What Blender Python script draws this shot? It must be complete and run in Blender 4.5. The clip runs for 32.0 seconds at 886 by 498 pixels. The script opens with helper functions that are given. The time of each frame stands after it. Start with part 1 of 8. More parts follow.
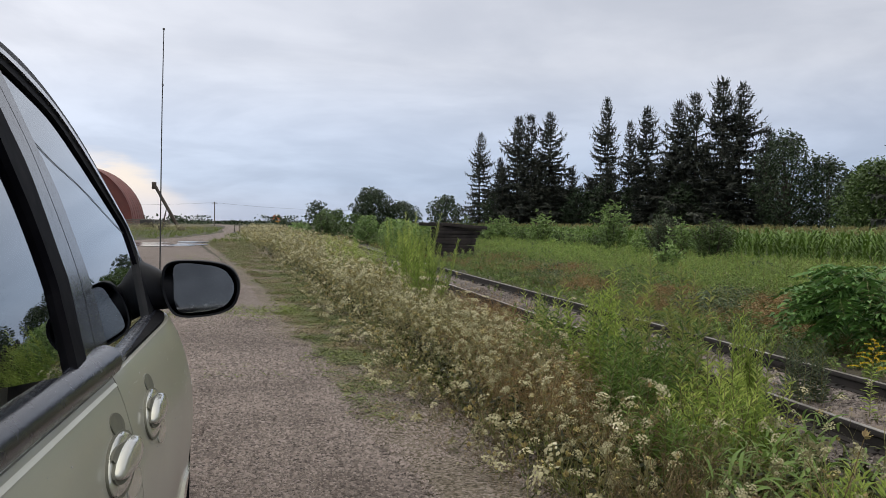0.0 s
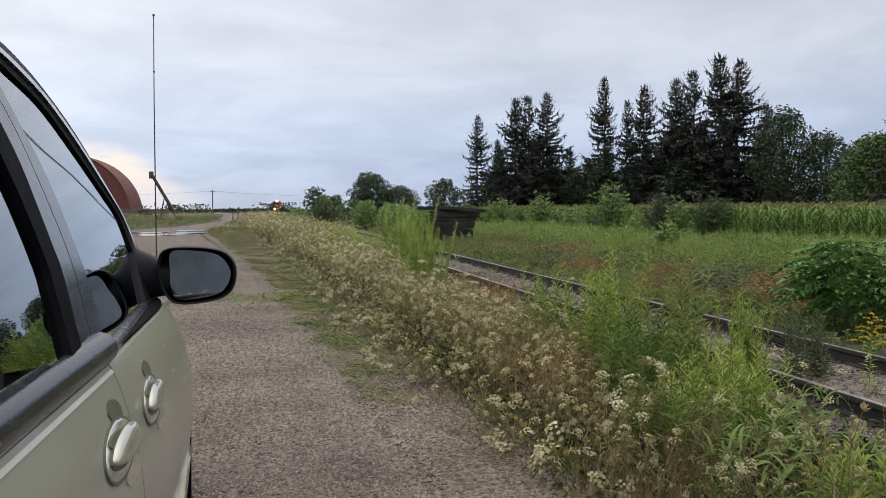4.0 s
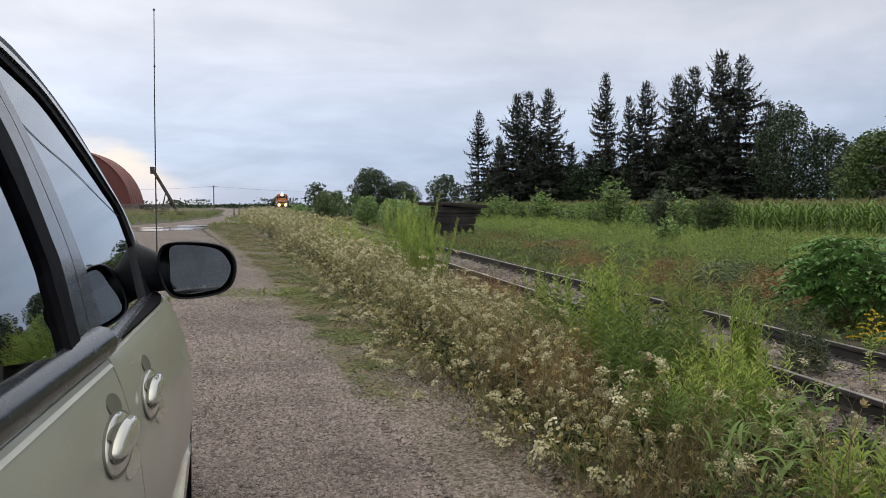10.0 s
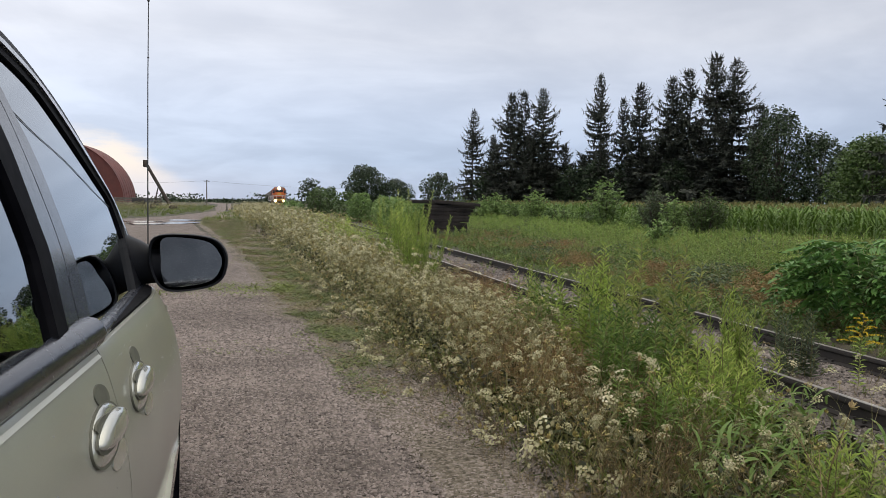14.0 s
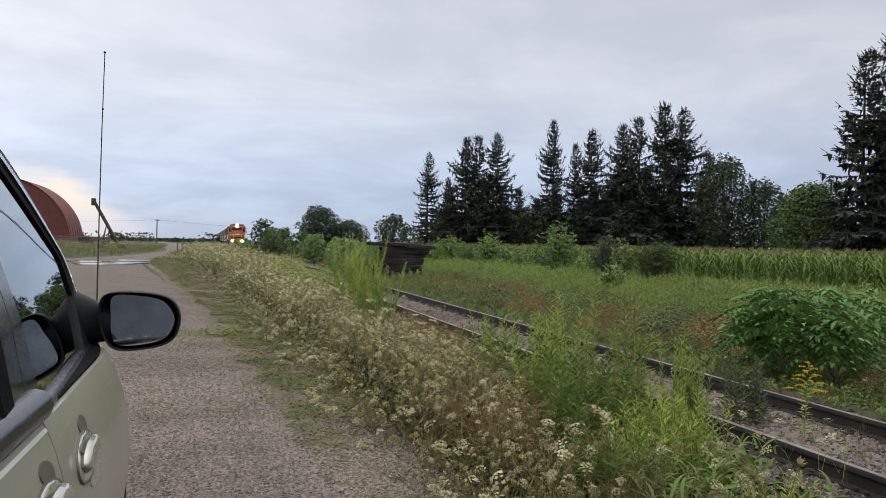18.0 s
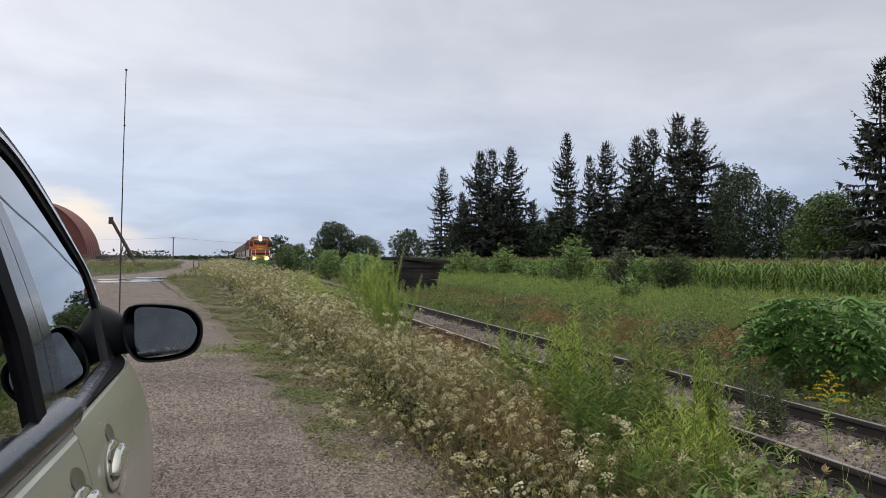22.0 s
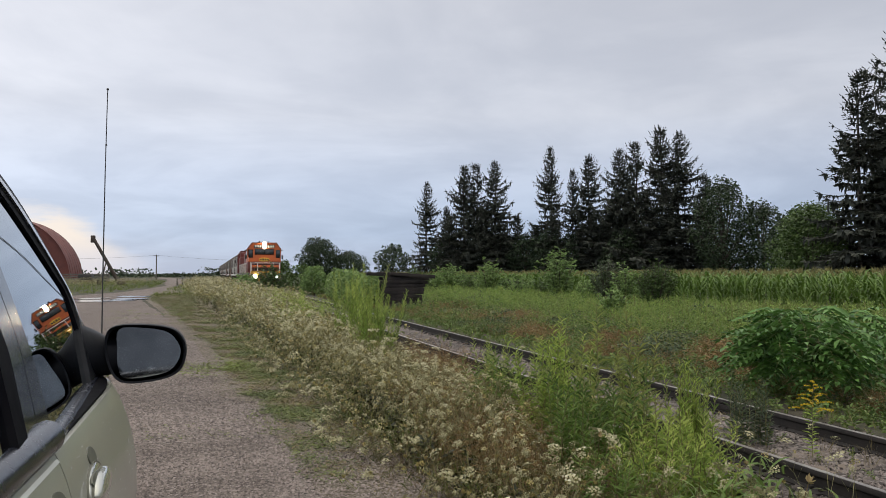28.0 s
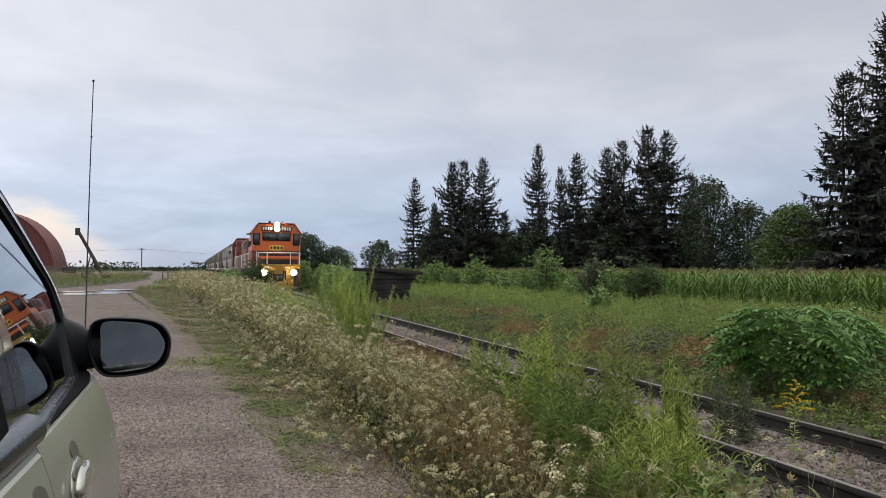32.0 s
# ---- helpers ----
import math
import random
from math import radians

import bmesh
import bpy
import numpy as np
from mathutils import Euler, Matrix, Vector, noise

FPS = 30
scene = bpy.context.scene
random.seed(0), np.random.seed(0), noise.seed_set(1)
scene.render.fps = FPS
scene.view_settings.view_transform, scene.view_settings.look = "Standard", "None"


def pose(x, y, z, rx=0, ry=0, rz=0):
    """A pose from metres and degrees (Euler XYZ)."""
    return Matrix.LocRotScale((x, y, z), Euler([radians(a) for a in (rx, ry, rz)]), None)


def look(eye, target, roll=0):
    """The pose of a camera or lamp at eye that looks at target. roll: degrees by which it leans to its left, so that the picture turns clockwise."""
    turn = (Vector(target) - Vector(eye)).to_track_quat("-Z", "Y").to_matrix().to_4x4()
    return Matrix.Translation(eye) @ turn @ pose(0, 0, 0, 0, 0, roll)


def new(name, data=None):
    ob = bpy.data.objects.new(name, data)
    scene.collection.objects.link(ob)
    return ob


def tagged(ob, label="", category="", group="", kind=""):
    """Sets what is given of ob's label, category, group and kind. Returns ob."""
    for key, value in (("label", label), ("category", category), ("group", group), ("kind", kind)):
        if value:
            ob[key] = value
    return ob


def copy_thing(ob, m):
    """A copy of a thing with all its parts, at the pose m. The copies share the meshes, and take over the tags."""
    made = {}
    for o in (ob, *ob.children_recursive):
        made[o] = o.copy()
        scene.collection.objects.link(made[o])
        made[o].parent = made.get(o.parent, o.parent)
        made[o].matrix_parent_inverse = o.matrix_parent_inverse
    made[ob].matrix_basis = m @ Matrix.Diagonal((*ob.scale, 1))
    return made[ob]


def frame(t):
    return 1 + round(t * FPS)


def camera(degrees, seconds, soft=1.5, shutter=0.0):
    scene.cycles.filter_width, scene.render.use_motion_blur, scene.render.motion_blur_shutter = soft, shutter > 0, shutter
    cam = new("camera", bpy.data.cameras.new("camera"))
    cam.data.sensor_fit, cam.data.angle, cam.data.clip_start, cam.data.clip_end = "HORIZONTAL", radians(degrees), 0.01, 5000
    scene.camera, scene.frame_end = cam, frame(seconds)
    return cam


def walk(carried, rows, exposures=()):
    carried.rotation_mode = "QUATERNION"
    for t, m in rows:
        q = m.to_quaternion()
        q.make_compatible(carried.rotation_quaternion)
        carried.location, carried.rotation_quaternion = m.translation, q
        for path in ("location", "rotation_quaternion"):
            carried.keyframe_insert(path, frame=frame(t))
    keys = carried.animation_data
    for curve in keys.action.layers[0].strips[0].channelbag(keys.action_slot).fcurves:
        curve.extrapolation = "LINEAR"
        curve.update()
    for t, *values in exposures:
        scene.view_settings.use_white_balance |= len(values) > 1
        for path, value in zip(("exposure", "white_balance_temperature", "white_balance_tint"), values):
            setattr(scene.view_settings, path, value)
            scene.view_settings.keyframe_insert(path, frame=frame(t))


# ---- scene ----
cam = camera(60.00, 32.0, soft=0.75)
PATH = [
    (0, pose(-0.0180, 0.0018, 1.4584, 88.156, -0.939, -13.051)),
    (0.5, pose(-0.0135, 0.0041, 1.4548, 88.093, -0.913, -13.150)),
    (1, pose(-0.0123, 0.0021, 1.4545, 87.960, -0.782, -13.275)),
    (1.5, pose(-0.0106, 0.0031, 1.4547, 87.840, -0.590, -13.333)),
    (2, pose(-0.0090, 0.0085, 1.4561, 87.692, -0.376, -13.396)),
    (2.5, pose(-0.0078, 0.0059, 1.4532, 87.529, -0.052, -13.329)),
    (3, pose(-0.0064, 0.0059, 1.4534, 87.318, 0.210, -13.303)),
    (3.5, pose(-0.0057, 0.0046, 1.4520, 87.124, 0.280, -13.188)),
    (5.5, pose(-0.0041, 0.0036, 1.4485, 86.504, 0.121, -13.087)),
    (6, pose(-0.0022, 0.0038, 1.4487, 86.444, 0.091, -13.119)),
    (6.5, pose(-0.0026, -0.0013, 1.4510, 86.444, -0.029, -13.166)),
    (7, pose(-0.0019, -0.0045, 1.4502, 86.490, -0.026, -13.155)),
    (7.5, pose(-0.0016, 0.0006, 1.4497, 86.518, 0.009, -13.159)),
    (8, pose(-0.0008, 0.0004, 1.4495, 86.519, 0.025, -13.183)),
    (8.5, pose(-0.0013, 0.0021, 1.4484, 86.507, 0.111, -13.214)),
    (9, pose(-0.0002, -0.0001, 1.4497, 86.459, -0.000, -13.234)),
    (9.5, pose(-0.0005, 0.0014, 1.4485, 86.493, -0.013, -13.160)),
    (10, pose(-0.0016, 0.0033, 1.4482, 86.635, 0.110, -13.069)),
    (10.5, pose(-0.0016, 0.0065, 1.4447, 86.758, -0.007, -13.058)),
    (11, pose(-0.0004, 0.0044, 1.4464, 86.711, -0.378, -13.238)),
    (11.5, pose(-0.0009, 0.0062, 1.4444, 86.706, -0.473, -13.404)),
    (12, pose(-0.0014, 0.0051, 1.4438, 86.686, -0.681, -13.543)),
    (12.5, pose(0.0004, 0.0040, 1.4439, 86.666, -0.812, -13.620)),
    (13, pose(-0.0016, 0.0031, 1.4425, 86.581, -0.794, -13.619)),
    (13.5, pose(0.0002, 0.0075, 1.4413, 86.538, -0.747, -13.571)),
    (14, pose(0.0007, 0.0078, 1.4415, 86.502, -0.790, -13.552)),
    (14.5, pose(-0.0010, 0.0091, 1.4437, 86.463, -0.803, -13.493)),
    (16.5, pose(-0.0033, 0.0179, 1.4918, 87.724, -0.966, -14.785)),
    (17, pose(-0.0193, 0.0132, 1.4962, 88.331, -0.912, -15.219)),
    (17.5, pose(-0.0176, 0.0062, 1.5007, 89.386, -1.358, -16.376)),
    (18, pose(-0.0126, 0.0038, 1.5047, 89.652, -1.304, -16.941)),
    (18.5, pose(-0.0087, 0.0039, 1.5002, 89.227, -0.516, -16.391)),
    (19, pose(-0.0316, -0.0006, 1.4843, 89.624, -0.793, -16.320)),
    (19.5, pose(-0.0360, -0.0037, 1.4825, 89.503, -1.420, -16.046)),
    (20, pose(-0.0293, -0.0059, 1.4848, 89.430, -1.271, -15.467)),
    (20.5, pose(-0.0332, -0.0064, 1.4840, 89.913, -1.035, -15.462)),
    (21, pose(-0.0355, -0.0047, 1.4867, 90.212, -0.969, -15.669)),
    (21.5, pose(-0.0347, -0.0057, 1.4867, 90.466, -0.855, -15.821)),
    (22, pose(-0.0326, -0.0053, 1.4859, 90.715, -0.631, -15.867)),
    (22.5, pose(-0.0337, -0.0051, 1.4858, 90.902, -0.551, -15.919)),
    (23, pose(-0.0356, -0.0062, 1.4874, 90.980, -0.565, -16.029)),
    (23.5, pose(-0.0355, -0.0064, 1.4868, 91.153, -0.523, -16.124)),
    (24, pose(-0.0383, -0.0055, 1.4909, 91.260, -0.424, -16.215)),
    (24.5, pose(-0.0386, -0.0060, 1.4917, 91.342, -0.363, -16.334)),
    (25, pose(-0.0380, -0.0057, 1.4936, 91.449, -0.323, -16.414)),
    (25.5, pose(-0.0376, -0.0072, 1.4940, 91.476, -0.268, -16.474)),
    (27.5, pose(-0.0295, -0.0131, 1.4894, 91.721, 0.016, -16.891)),
    (28, pose(-0.0304, -0.0144, 1.4918, 91.804, 0.084, -16.962)),
    (28.5, pose(-0.0313, -0.0156, 1.4919, 91.856, 0.122, -16.957)),
    (29, pose(-0.0317, -0.0178, 1.4909, 91.836, 0.295, -16.909)),
    (29.5, pose(-0.0334, -0.0189, 1.4936, 91.701, 0.275, -16.923)),
    (30, pose(-0.0354, -0.0170, 1.4964, 91.530, -0.016, -17.146)),
    (30.5, pose(-0.0289, -0.0168, 1.4913, 91.481, -0.160, -17.356)),
    (31, pose(-0.0300, -0.0170, 1.4900, 91.433, -0.284, -17.579)),
    (31.5, pose(-0.0295, -0.0162, 1.4909, 91.473, -0.361, -17.758)),
    (32, pose(-0.0288, -0.0153, 1.4921, 91.542, -0.495, -17.930)),
]
walk(cam, PATH, [(0, 0.02), (3, 0.07), (6, 0.10), (14, 0.10), (18, 0.06), (22, 0.01), (32, -0.02)])

# ---------------------------------------------------------------- sky and sun
world = bpy.data.worlds.new("overcast_sky")
scene.world = world
world.use_nodes = True
wn, wl = world.node_tree.nodes, world.node_tree.links
wn.clear()


def wnode(kind, **values):
    n = wn.new(kind)
    for k, v in values.items():
        n.inputs[k].default_value = v
    return n


def wmath(op, a, b=None, c=None, clamp=False):
    n = wn.new("ShaderNodeMath")
    n.operation, n.use_clamp = op, clamp
    for i, v in enumerate((a, b, c)):
        if v is None:
            continue
        if isinstance(v, (int, float)):
            n.inputs[i].default_value = v
        else:
            wl.new(v, n.inputs[i])
    return n.outputs[0]


def wmix(fac, a, b):
    n = wn.new("ShaderNodeMix")
    n.data_type = "RGBA"
    for sock, v in ((n.inputs[0], fac), (n.inputs[6], a), (n.inputs[7], b)):
        if isinstance(v, (int, float, tuple)):
            sock.default_value = v
        else:
            wl.new(v, sock)
    return n.outputs[2]


def wsmooth(v, lo, hi):
    n = wn.new("ShaderNodeMapRange")
    n.interpolation_type = "SMOOTHSTEP"
    n.inputs["From Min"].default_value, n.inputs["From Max"].default_value = lo, hi
    wl.new(v, n.inputs["Value"])
    return n.outputs[0]


SUN_EL, SUN_AZ = radians(28), radians(-35)          # azimuth from +Y towards +X
coord = wn.new("ShaderNodeTexCoord").outputs["Generated"]
sep = wn.new("ShaderNodeSeparateXYZ")
wl.new(coord, sep.inputs[0])
dx, dy, dz = sep.outputs
ramp = wn.new("ShaderNodeValToRGB")
SKY_STOPS = [(0.0, (0.39, 0.475, 0.64)), (0.05, (0.39, 0.48, 0.655)), (0.11, (0.50, 0.565, 0.71)), (0.20, (0.61, 0.632, 0.705)),
             (0.36, (0.61, 0.62, 0.67)), (0.55, (1.0, 1.0, 1.0)), (0.75, (1.60, 1.54, 1.42)), (1.0, (1.85, 1.77, 1.58))]
el = ramp.color_ramp.elements
el[0].position, el[0].color = SKY_STOPS[0][0], (*SKY_STOPS[0][1], 1)
el[1].position, el[1].color = 1.0, (*SKY_STOPS[-1][1], 1)
for p, c in SKY_STOPS[1:-1]:
    e = el.new(p)
    e.color = (*c, 1)
wl.new(dz, ramp.inputs[0])
# layered cloud: a flat deck seen in perspective
deck = wn.new("ShaderNodeCombineXYZ")
zc = wmath("ADD", wmath("MAXIMUM", dz, 0.0), 0.16)
wl.new(wmath("DIVIDE", dx, zc), deck.inputs[0])
wl.new(wmath("DIVIDE", dy, zc), deck.inputs[1])
n1 = wnode("ShaderNodeTexNoise", Scale=0.9, Detail=7.0, Roughness=0.55, Distortion=0.6)
n2 = wnode("ShaderNodeTexNoise", Scale=3.2, Detail=5.0, Roughness=0.5, Distortion=0.3)
wl.new(deck.outputs[0], n1.inputs["Vector"])
wl.new(deck.outputs[0], n2.inputs["Vector"])
cloud = wmath("ADD", wmath("MULTIPLY", n1.outputs[0], 0.75), wmath("MULTIPLY", n2.outputs[0], 0.25))
shade = wsmooth(cloud, 0.36, 0.66)
dark = wmix(shade, (0.86, 0.87, 0.89, 1), (1.09, 1.085, 1.075, 1))
mul = wn.new("ShaderNodeMix")
mul.data_type, mul.blend_type = "RGBA", "MULTIPLY"
mul.inputs[0].default_value = 1.0
wl.new(ramp.outputs[0], mul.inputs[6])
wl.new(dark, mul.inputs[7])
side0 = wmath("MULTIPLY_ADD", wsmooth(dx, -0.5, 0.75), -0.20, 1.16)
mul2 = wn.new("ShaderNodeMix")
mul2.data_type, mul2.blend_type = "RGBA", "MULTIPLY"
mul2.inputs[0].default_value = 1.0
wl.new(mul.outputs[2], mul2.inputs[6])
wl.new(side0, mul2.inputs[7])
deckcol = mul2.outputs[2]
# paler, warm break in the cloud low down beyond the barn
side = wmath("DIVIDE", dx, wmath("MAXIMUM", dy, 0.05))
nb = wnode("ShaderNodeTexNoise", Scale=9.0, Detail=5.0, Roughness=0.6)
stretch = wn.new("ShaderNodeMapping")
stretch.inputs["Scale"].default_value = (1, 1, 4.5)
wl.new(coord, stretch.inputs[0])
wl.new(stretch.outputs[0], nb.inputs["Vector"])
wob = wmath("MULTIPLY", wmath("SUBTRACT", nb.outputs[0], 0.5), 0.05)
edge = wmath("ADD", dz, wmath("ADD", wob, wmath("MULTIPLY", wmath("MAXIMUM", wmath("ADD", side, 0.17), 0.0), 0.62)))
lit = wmath("MULTIPLY", wmath("SUBTRACT", 1.0, wsmooth(edge, 0.056, 0.086)), wmath("SUBTRACT", 1.0, wsmooth(side, -0.14, -0.03)))
lit = wmath("MULTIPLY", lit, wmath("GREATER_THAN", dy, 0.0))
lit = wmath("MULTIPLY", lit, wsmooth(side, -0.75, -0.25))
low = wsmooth(dz, 0.008, 0.05)
glow = wmix(low, (0.62, 0.63, 0.72, 1), (0.83, 0.74, 0.68, 1))
band = wmath("MULTIPLY", wsmooth(nb.outputs[0], 0.50, 0.62), wsmooth(dz, 0.045, 0.075))
lit = wmath("MULTIPLY", lit, wmath("MULTIPLY_ADD", band, -0.55, 0.95))
skycol = wmix(lit, deckcol, glow)
bg = wnode("ShaderNodeBackground", Strength=1.0)
wl.new(skycol, bg.inputs[0])
nishita = wn.new("ShaderNodeTexSky")
nishita.sky_type, nishita.sun_disc = "NISHITA", False
nishita.sun_elevation, nishita.sun_rotation = SUN_EL, SUN_AZ
bg2 = wnode("ShaderNodeBackground", Strength=0.012)
wl.new(nishita.outputs[0], bg2.inputs[0])
addsh = wn.new("ShaderNodeAddShader")
wl.new(bg.outputs[0], addsh.inputs[0])
wl.new(bg2.outputs[0], addsh.inputs[1])
wout = wn.new("ShaderNodeOutputWorld")
wl.new(addsh.outputs[0], wout.inputs[0])

sun = new("sun", bpy.data.lights.new("sun", "SUN"))
sun.data.energy, sun.data.angle, sun.data.color = 0.5, radians(30), (1.0, 0.95, 0.88)
sun_dir = Vector((math.sin(SUN_AZ) * math.cos(SUN_EL), math.cos(SUN_AZ) * math.cos(SUN_EL), math.sin(SUN_EL)))
sun.matrix_world = look(sun_dir * 60, (0, 0, 0))


# ---------------------------------------------------------------- materials
def mat(name, col, rough=0.6, metal=0.0, col2=None, scale=3.0, bump=0.0, bump_scale=40.0, coat=0.0, spec=0.5, fine=30.0, fine_amt=0.25, dist=0.01, piece=0.0):
    """Two-scale colour variation with fine relief."""
    m = bpy.data.materials.new(name)
    m.use_nodes = True
    nt = m.node_tree
    b = nt.nodes["Principled BSDF"]
    b.inputs["Metallic"].default_value = metal
    b.inputs["Specular IOR Level"].default_value = spec
    b.inputs["Coat Weight"].default_value = coat
    b.inputs["Coat Roughness"].default_value = 0.06
    tc = nt.nodes.new("ShaderNodeTexCoord")
    na, nbb = nt.nodes.new("ShaderNodeTexNoise"), nt.nodes.new("ShaderNodeTexNoise")
    na.inputs["Scale"].default_value, na.inputs["Detail"].default_value = scale, 4
    nbb.inputs["Scale"].default_value, nbb.inputs["Detail"].default_value = fine, 4
    for n in (na, nbb):
        nt.links.new(tc.outputs["Object"], n.inputs["Vector"])
    c2 = col2 or tuple(c * 0.72 for c in col)
    mx = nt.nodes.new("ShaderNodeMix")
    mx.data_type = "RGBA"
    mx.inputs[6].default_value, mx.inputs[7].default_value = (*col, 1), (*c2, 1)
    add = nt.nodes.new("ShaderNodeMath")
    add.operation, add.use_clamp = "MULTIPLY_ADD", True
    nt.links.new(nbb.outputs[0], add.inputs[0])
    add.inputs[1].default_value = fine_amt * 2
    mr = nt.nodes.new("ShaderNodeMapRange")
    mr.inputs["From Min"].default_value, mr.inputs["From Max"].default_value = 0.35, 0.65
    mr.inputs["To Min"].default_value, mr.inputs["To Max"].default_value = -fine_amt, 1 - fine_amt
    mr.clamp = True
    nt.links.new(na.outputs[0], mr.inputs["Value"])
    nt.links.new(mr.outputs[0], add.inputs[2])
    fac = add.outputs[0]
    if piece:
        oi = nt.nodes.new("ShaderNodeObjectInfo")
        ge = nt.nodes.new("ShaderNodeNewGeometry")
        s1 = nt.nodes.new("ShaderNodeMath")
        s1.operation = "ADD"
        nt.links.new(oi.outputs["Random"], s1.inputs[0])
        nt.links.new(ge.outputs["Random Per Island"], s1.inputs[1])
        s2 = nt.nodes.new("ShaderNodeMath")
        s2.operation = "FRACT"
        nt.links.new(s1.outputs[0], s2.inputs[0])
        s3 = nt.nodes.new("ShaderNodeMath")
        s3.operation, s3.use_clamp = "MULTIPLY_ADD", True
        nt.links.new(s2.outputs[0], s3.inputs[0])
        s3.inputs[1].default_value = piece * 2
        s4 = nt.nodes.new("ShaderNodeMath")
        s4.operation = "SUBTRACT"
        nt.links.new(fac, s4.inputs[0])
        s4.inputs[1].default_value = piece
        nt.links.new(s4.outputs[0], s3.inputs[2])
        fac = s3.outputs[0]
    nt.links.new(fac, mx.inputs[0])
    nt.links.new(mx.outputs[2], b.inputs["Base Color"])
    rr = nt.nodes.new("ShaderNodeMapRange")
    rr.inputs["To Min"].default_value, rr.inputs["To Max"].default_value = max(rough - 0.08, 0.02), min(rough + 0.1, 1)
    nt.links.new(nbb.outputs[0], rr.inputs["Value"])
    nt.links.new(rr.outputs[0], b.inputs["Roughness"])
    if bump:
        nc = nt.nodes.new("ShaderNodeTexNoise")
        nc.inputs["Scale"].default_value, nc.inputs["Detail"].default_value = bump_scale, 5
        nt.links.new(tc.outputs["Object"], nc.inputs["Vector"])
        bp = nt.nodes.new("ShaderNodeBump")
        bp.inputs["Strength"].default_value, bp.inputs["Distance"].default_value = bump, dist
        nt.links.new(nc.outputs[0], bp.inputs["Height"])
        nt.links.new(bp.outputs[0], b.inputs["Normal"])
    return m


def leafmat(name, a, b2, trans=0.3, rough=0.45, c3=None):
    """Foliage: colour differs from leaf to leaf, some light passes through."""
    m = bpy.data.materials.new(name)
    m.use_nodes = True
    nt = m.node_tree
    b = nt.nodes["Principled BSDF"]
    b.inputs["Roughness"].default_value = rough
    b.inputs["Specular IOR Level"].default_value = 0.25
    ge = nt.nodes.new("ShaderNodeNewGeometry")
    oi = nt.nodes.new("ShaderNodeObjectInfo")
    tc = nt.nodes.new("ShaderNodeTexCoord")
    nz = nt.nodes.new("ShaderNodeTexNoise")
    nz.inputs["Scale"].default_value = 1.3
    nt.links.new(tc.outputs["Object"], nz.inputs["Vector"])
    s = nt.nodes.new("ShaderNodeMath")
    s.operation = "MULTIPLY_ADD"
    nt.links.new(ge.outputs["Random Per Island"], s.inputs[0])
    s.inputs[1].default_value = 0.6
    s0 = nt.nodes.new("ShaderNodeMath")
    s0.operation = "MULTIPLY_ADD"
    nt.links.new(oi.outputs["Random"], s0.inputs[0])
    s0.inputs[1].default_value = 0.25
    s00 = nt.nodes.new("ShaderNodeMath")
    s00.operation = "MULTIPLY_ADD"
    nt.links.new(nz.outputs[0], s00.inputs[0])
    s00.inputs[1].default_value, s00.inputs[2].default_value = 0.9, -0.35
    nt.links.new(s00.outputs[0], s0.inputs[2])
    nt.links.new(s0.outputs[0], s.inputs[2])
    cr = nt.nodes.new("ShaderNodeValToRGB")
    cr.color_ramp.elements[0].color, cr.color_ramp.elements[1].color = (*a, 1), (*b2, 1)
    cr.color_ramp.elements[0].position, cr.color_ramp.elements[1].position = 0.1, 0.85
    if c3:
        e = cr.color_ramp.elements.new(0.97)
        e.color = (*c3, 1)
    nt.links.new(s.outputs[0], cr.inputs[0])
    nt.links.new(cr.outputs[0], b.inputs["Base Color"])
    tr = nt.nodes.new("ShaderNodeBsdfTranslucent")
    nt.links.new(cr.outputs[0], tr.inputs[0])
    mx = nt.nodes.new("ShaderNodeMixShader")
    mx.inputs[0].default_value = trans * 0.6
    nt.links.new(b.outputs[0], mx.inputs[1])
    nt.links.new(tr.outputs[0], mx.inputs[2])
    nt.links.new(mx.outputs[0], nt.nodes["Material Output"].inputs[0])
    return m


def lampmat(name, col, strength):
    m = bpy.data.materials.new(name)
    m.use_nodes = True
    b = m.node_tree.nodes["Principled BSDF"]
    b.inputs["Base Color"].default_value = (*col, 1)
    b.inputs["Emission Color"].default_value = (*col, 1)
    b.inputs["Emission Strength"].default_value = strength
    return m


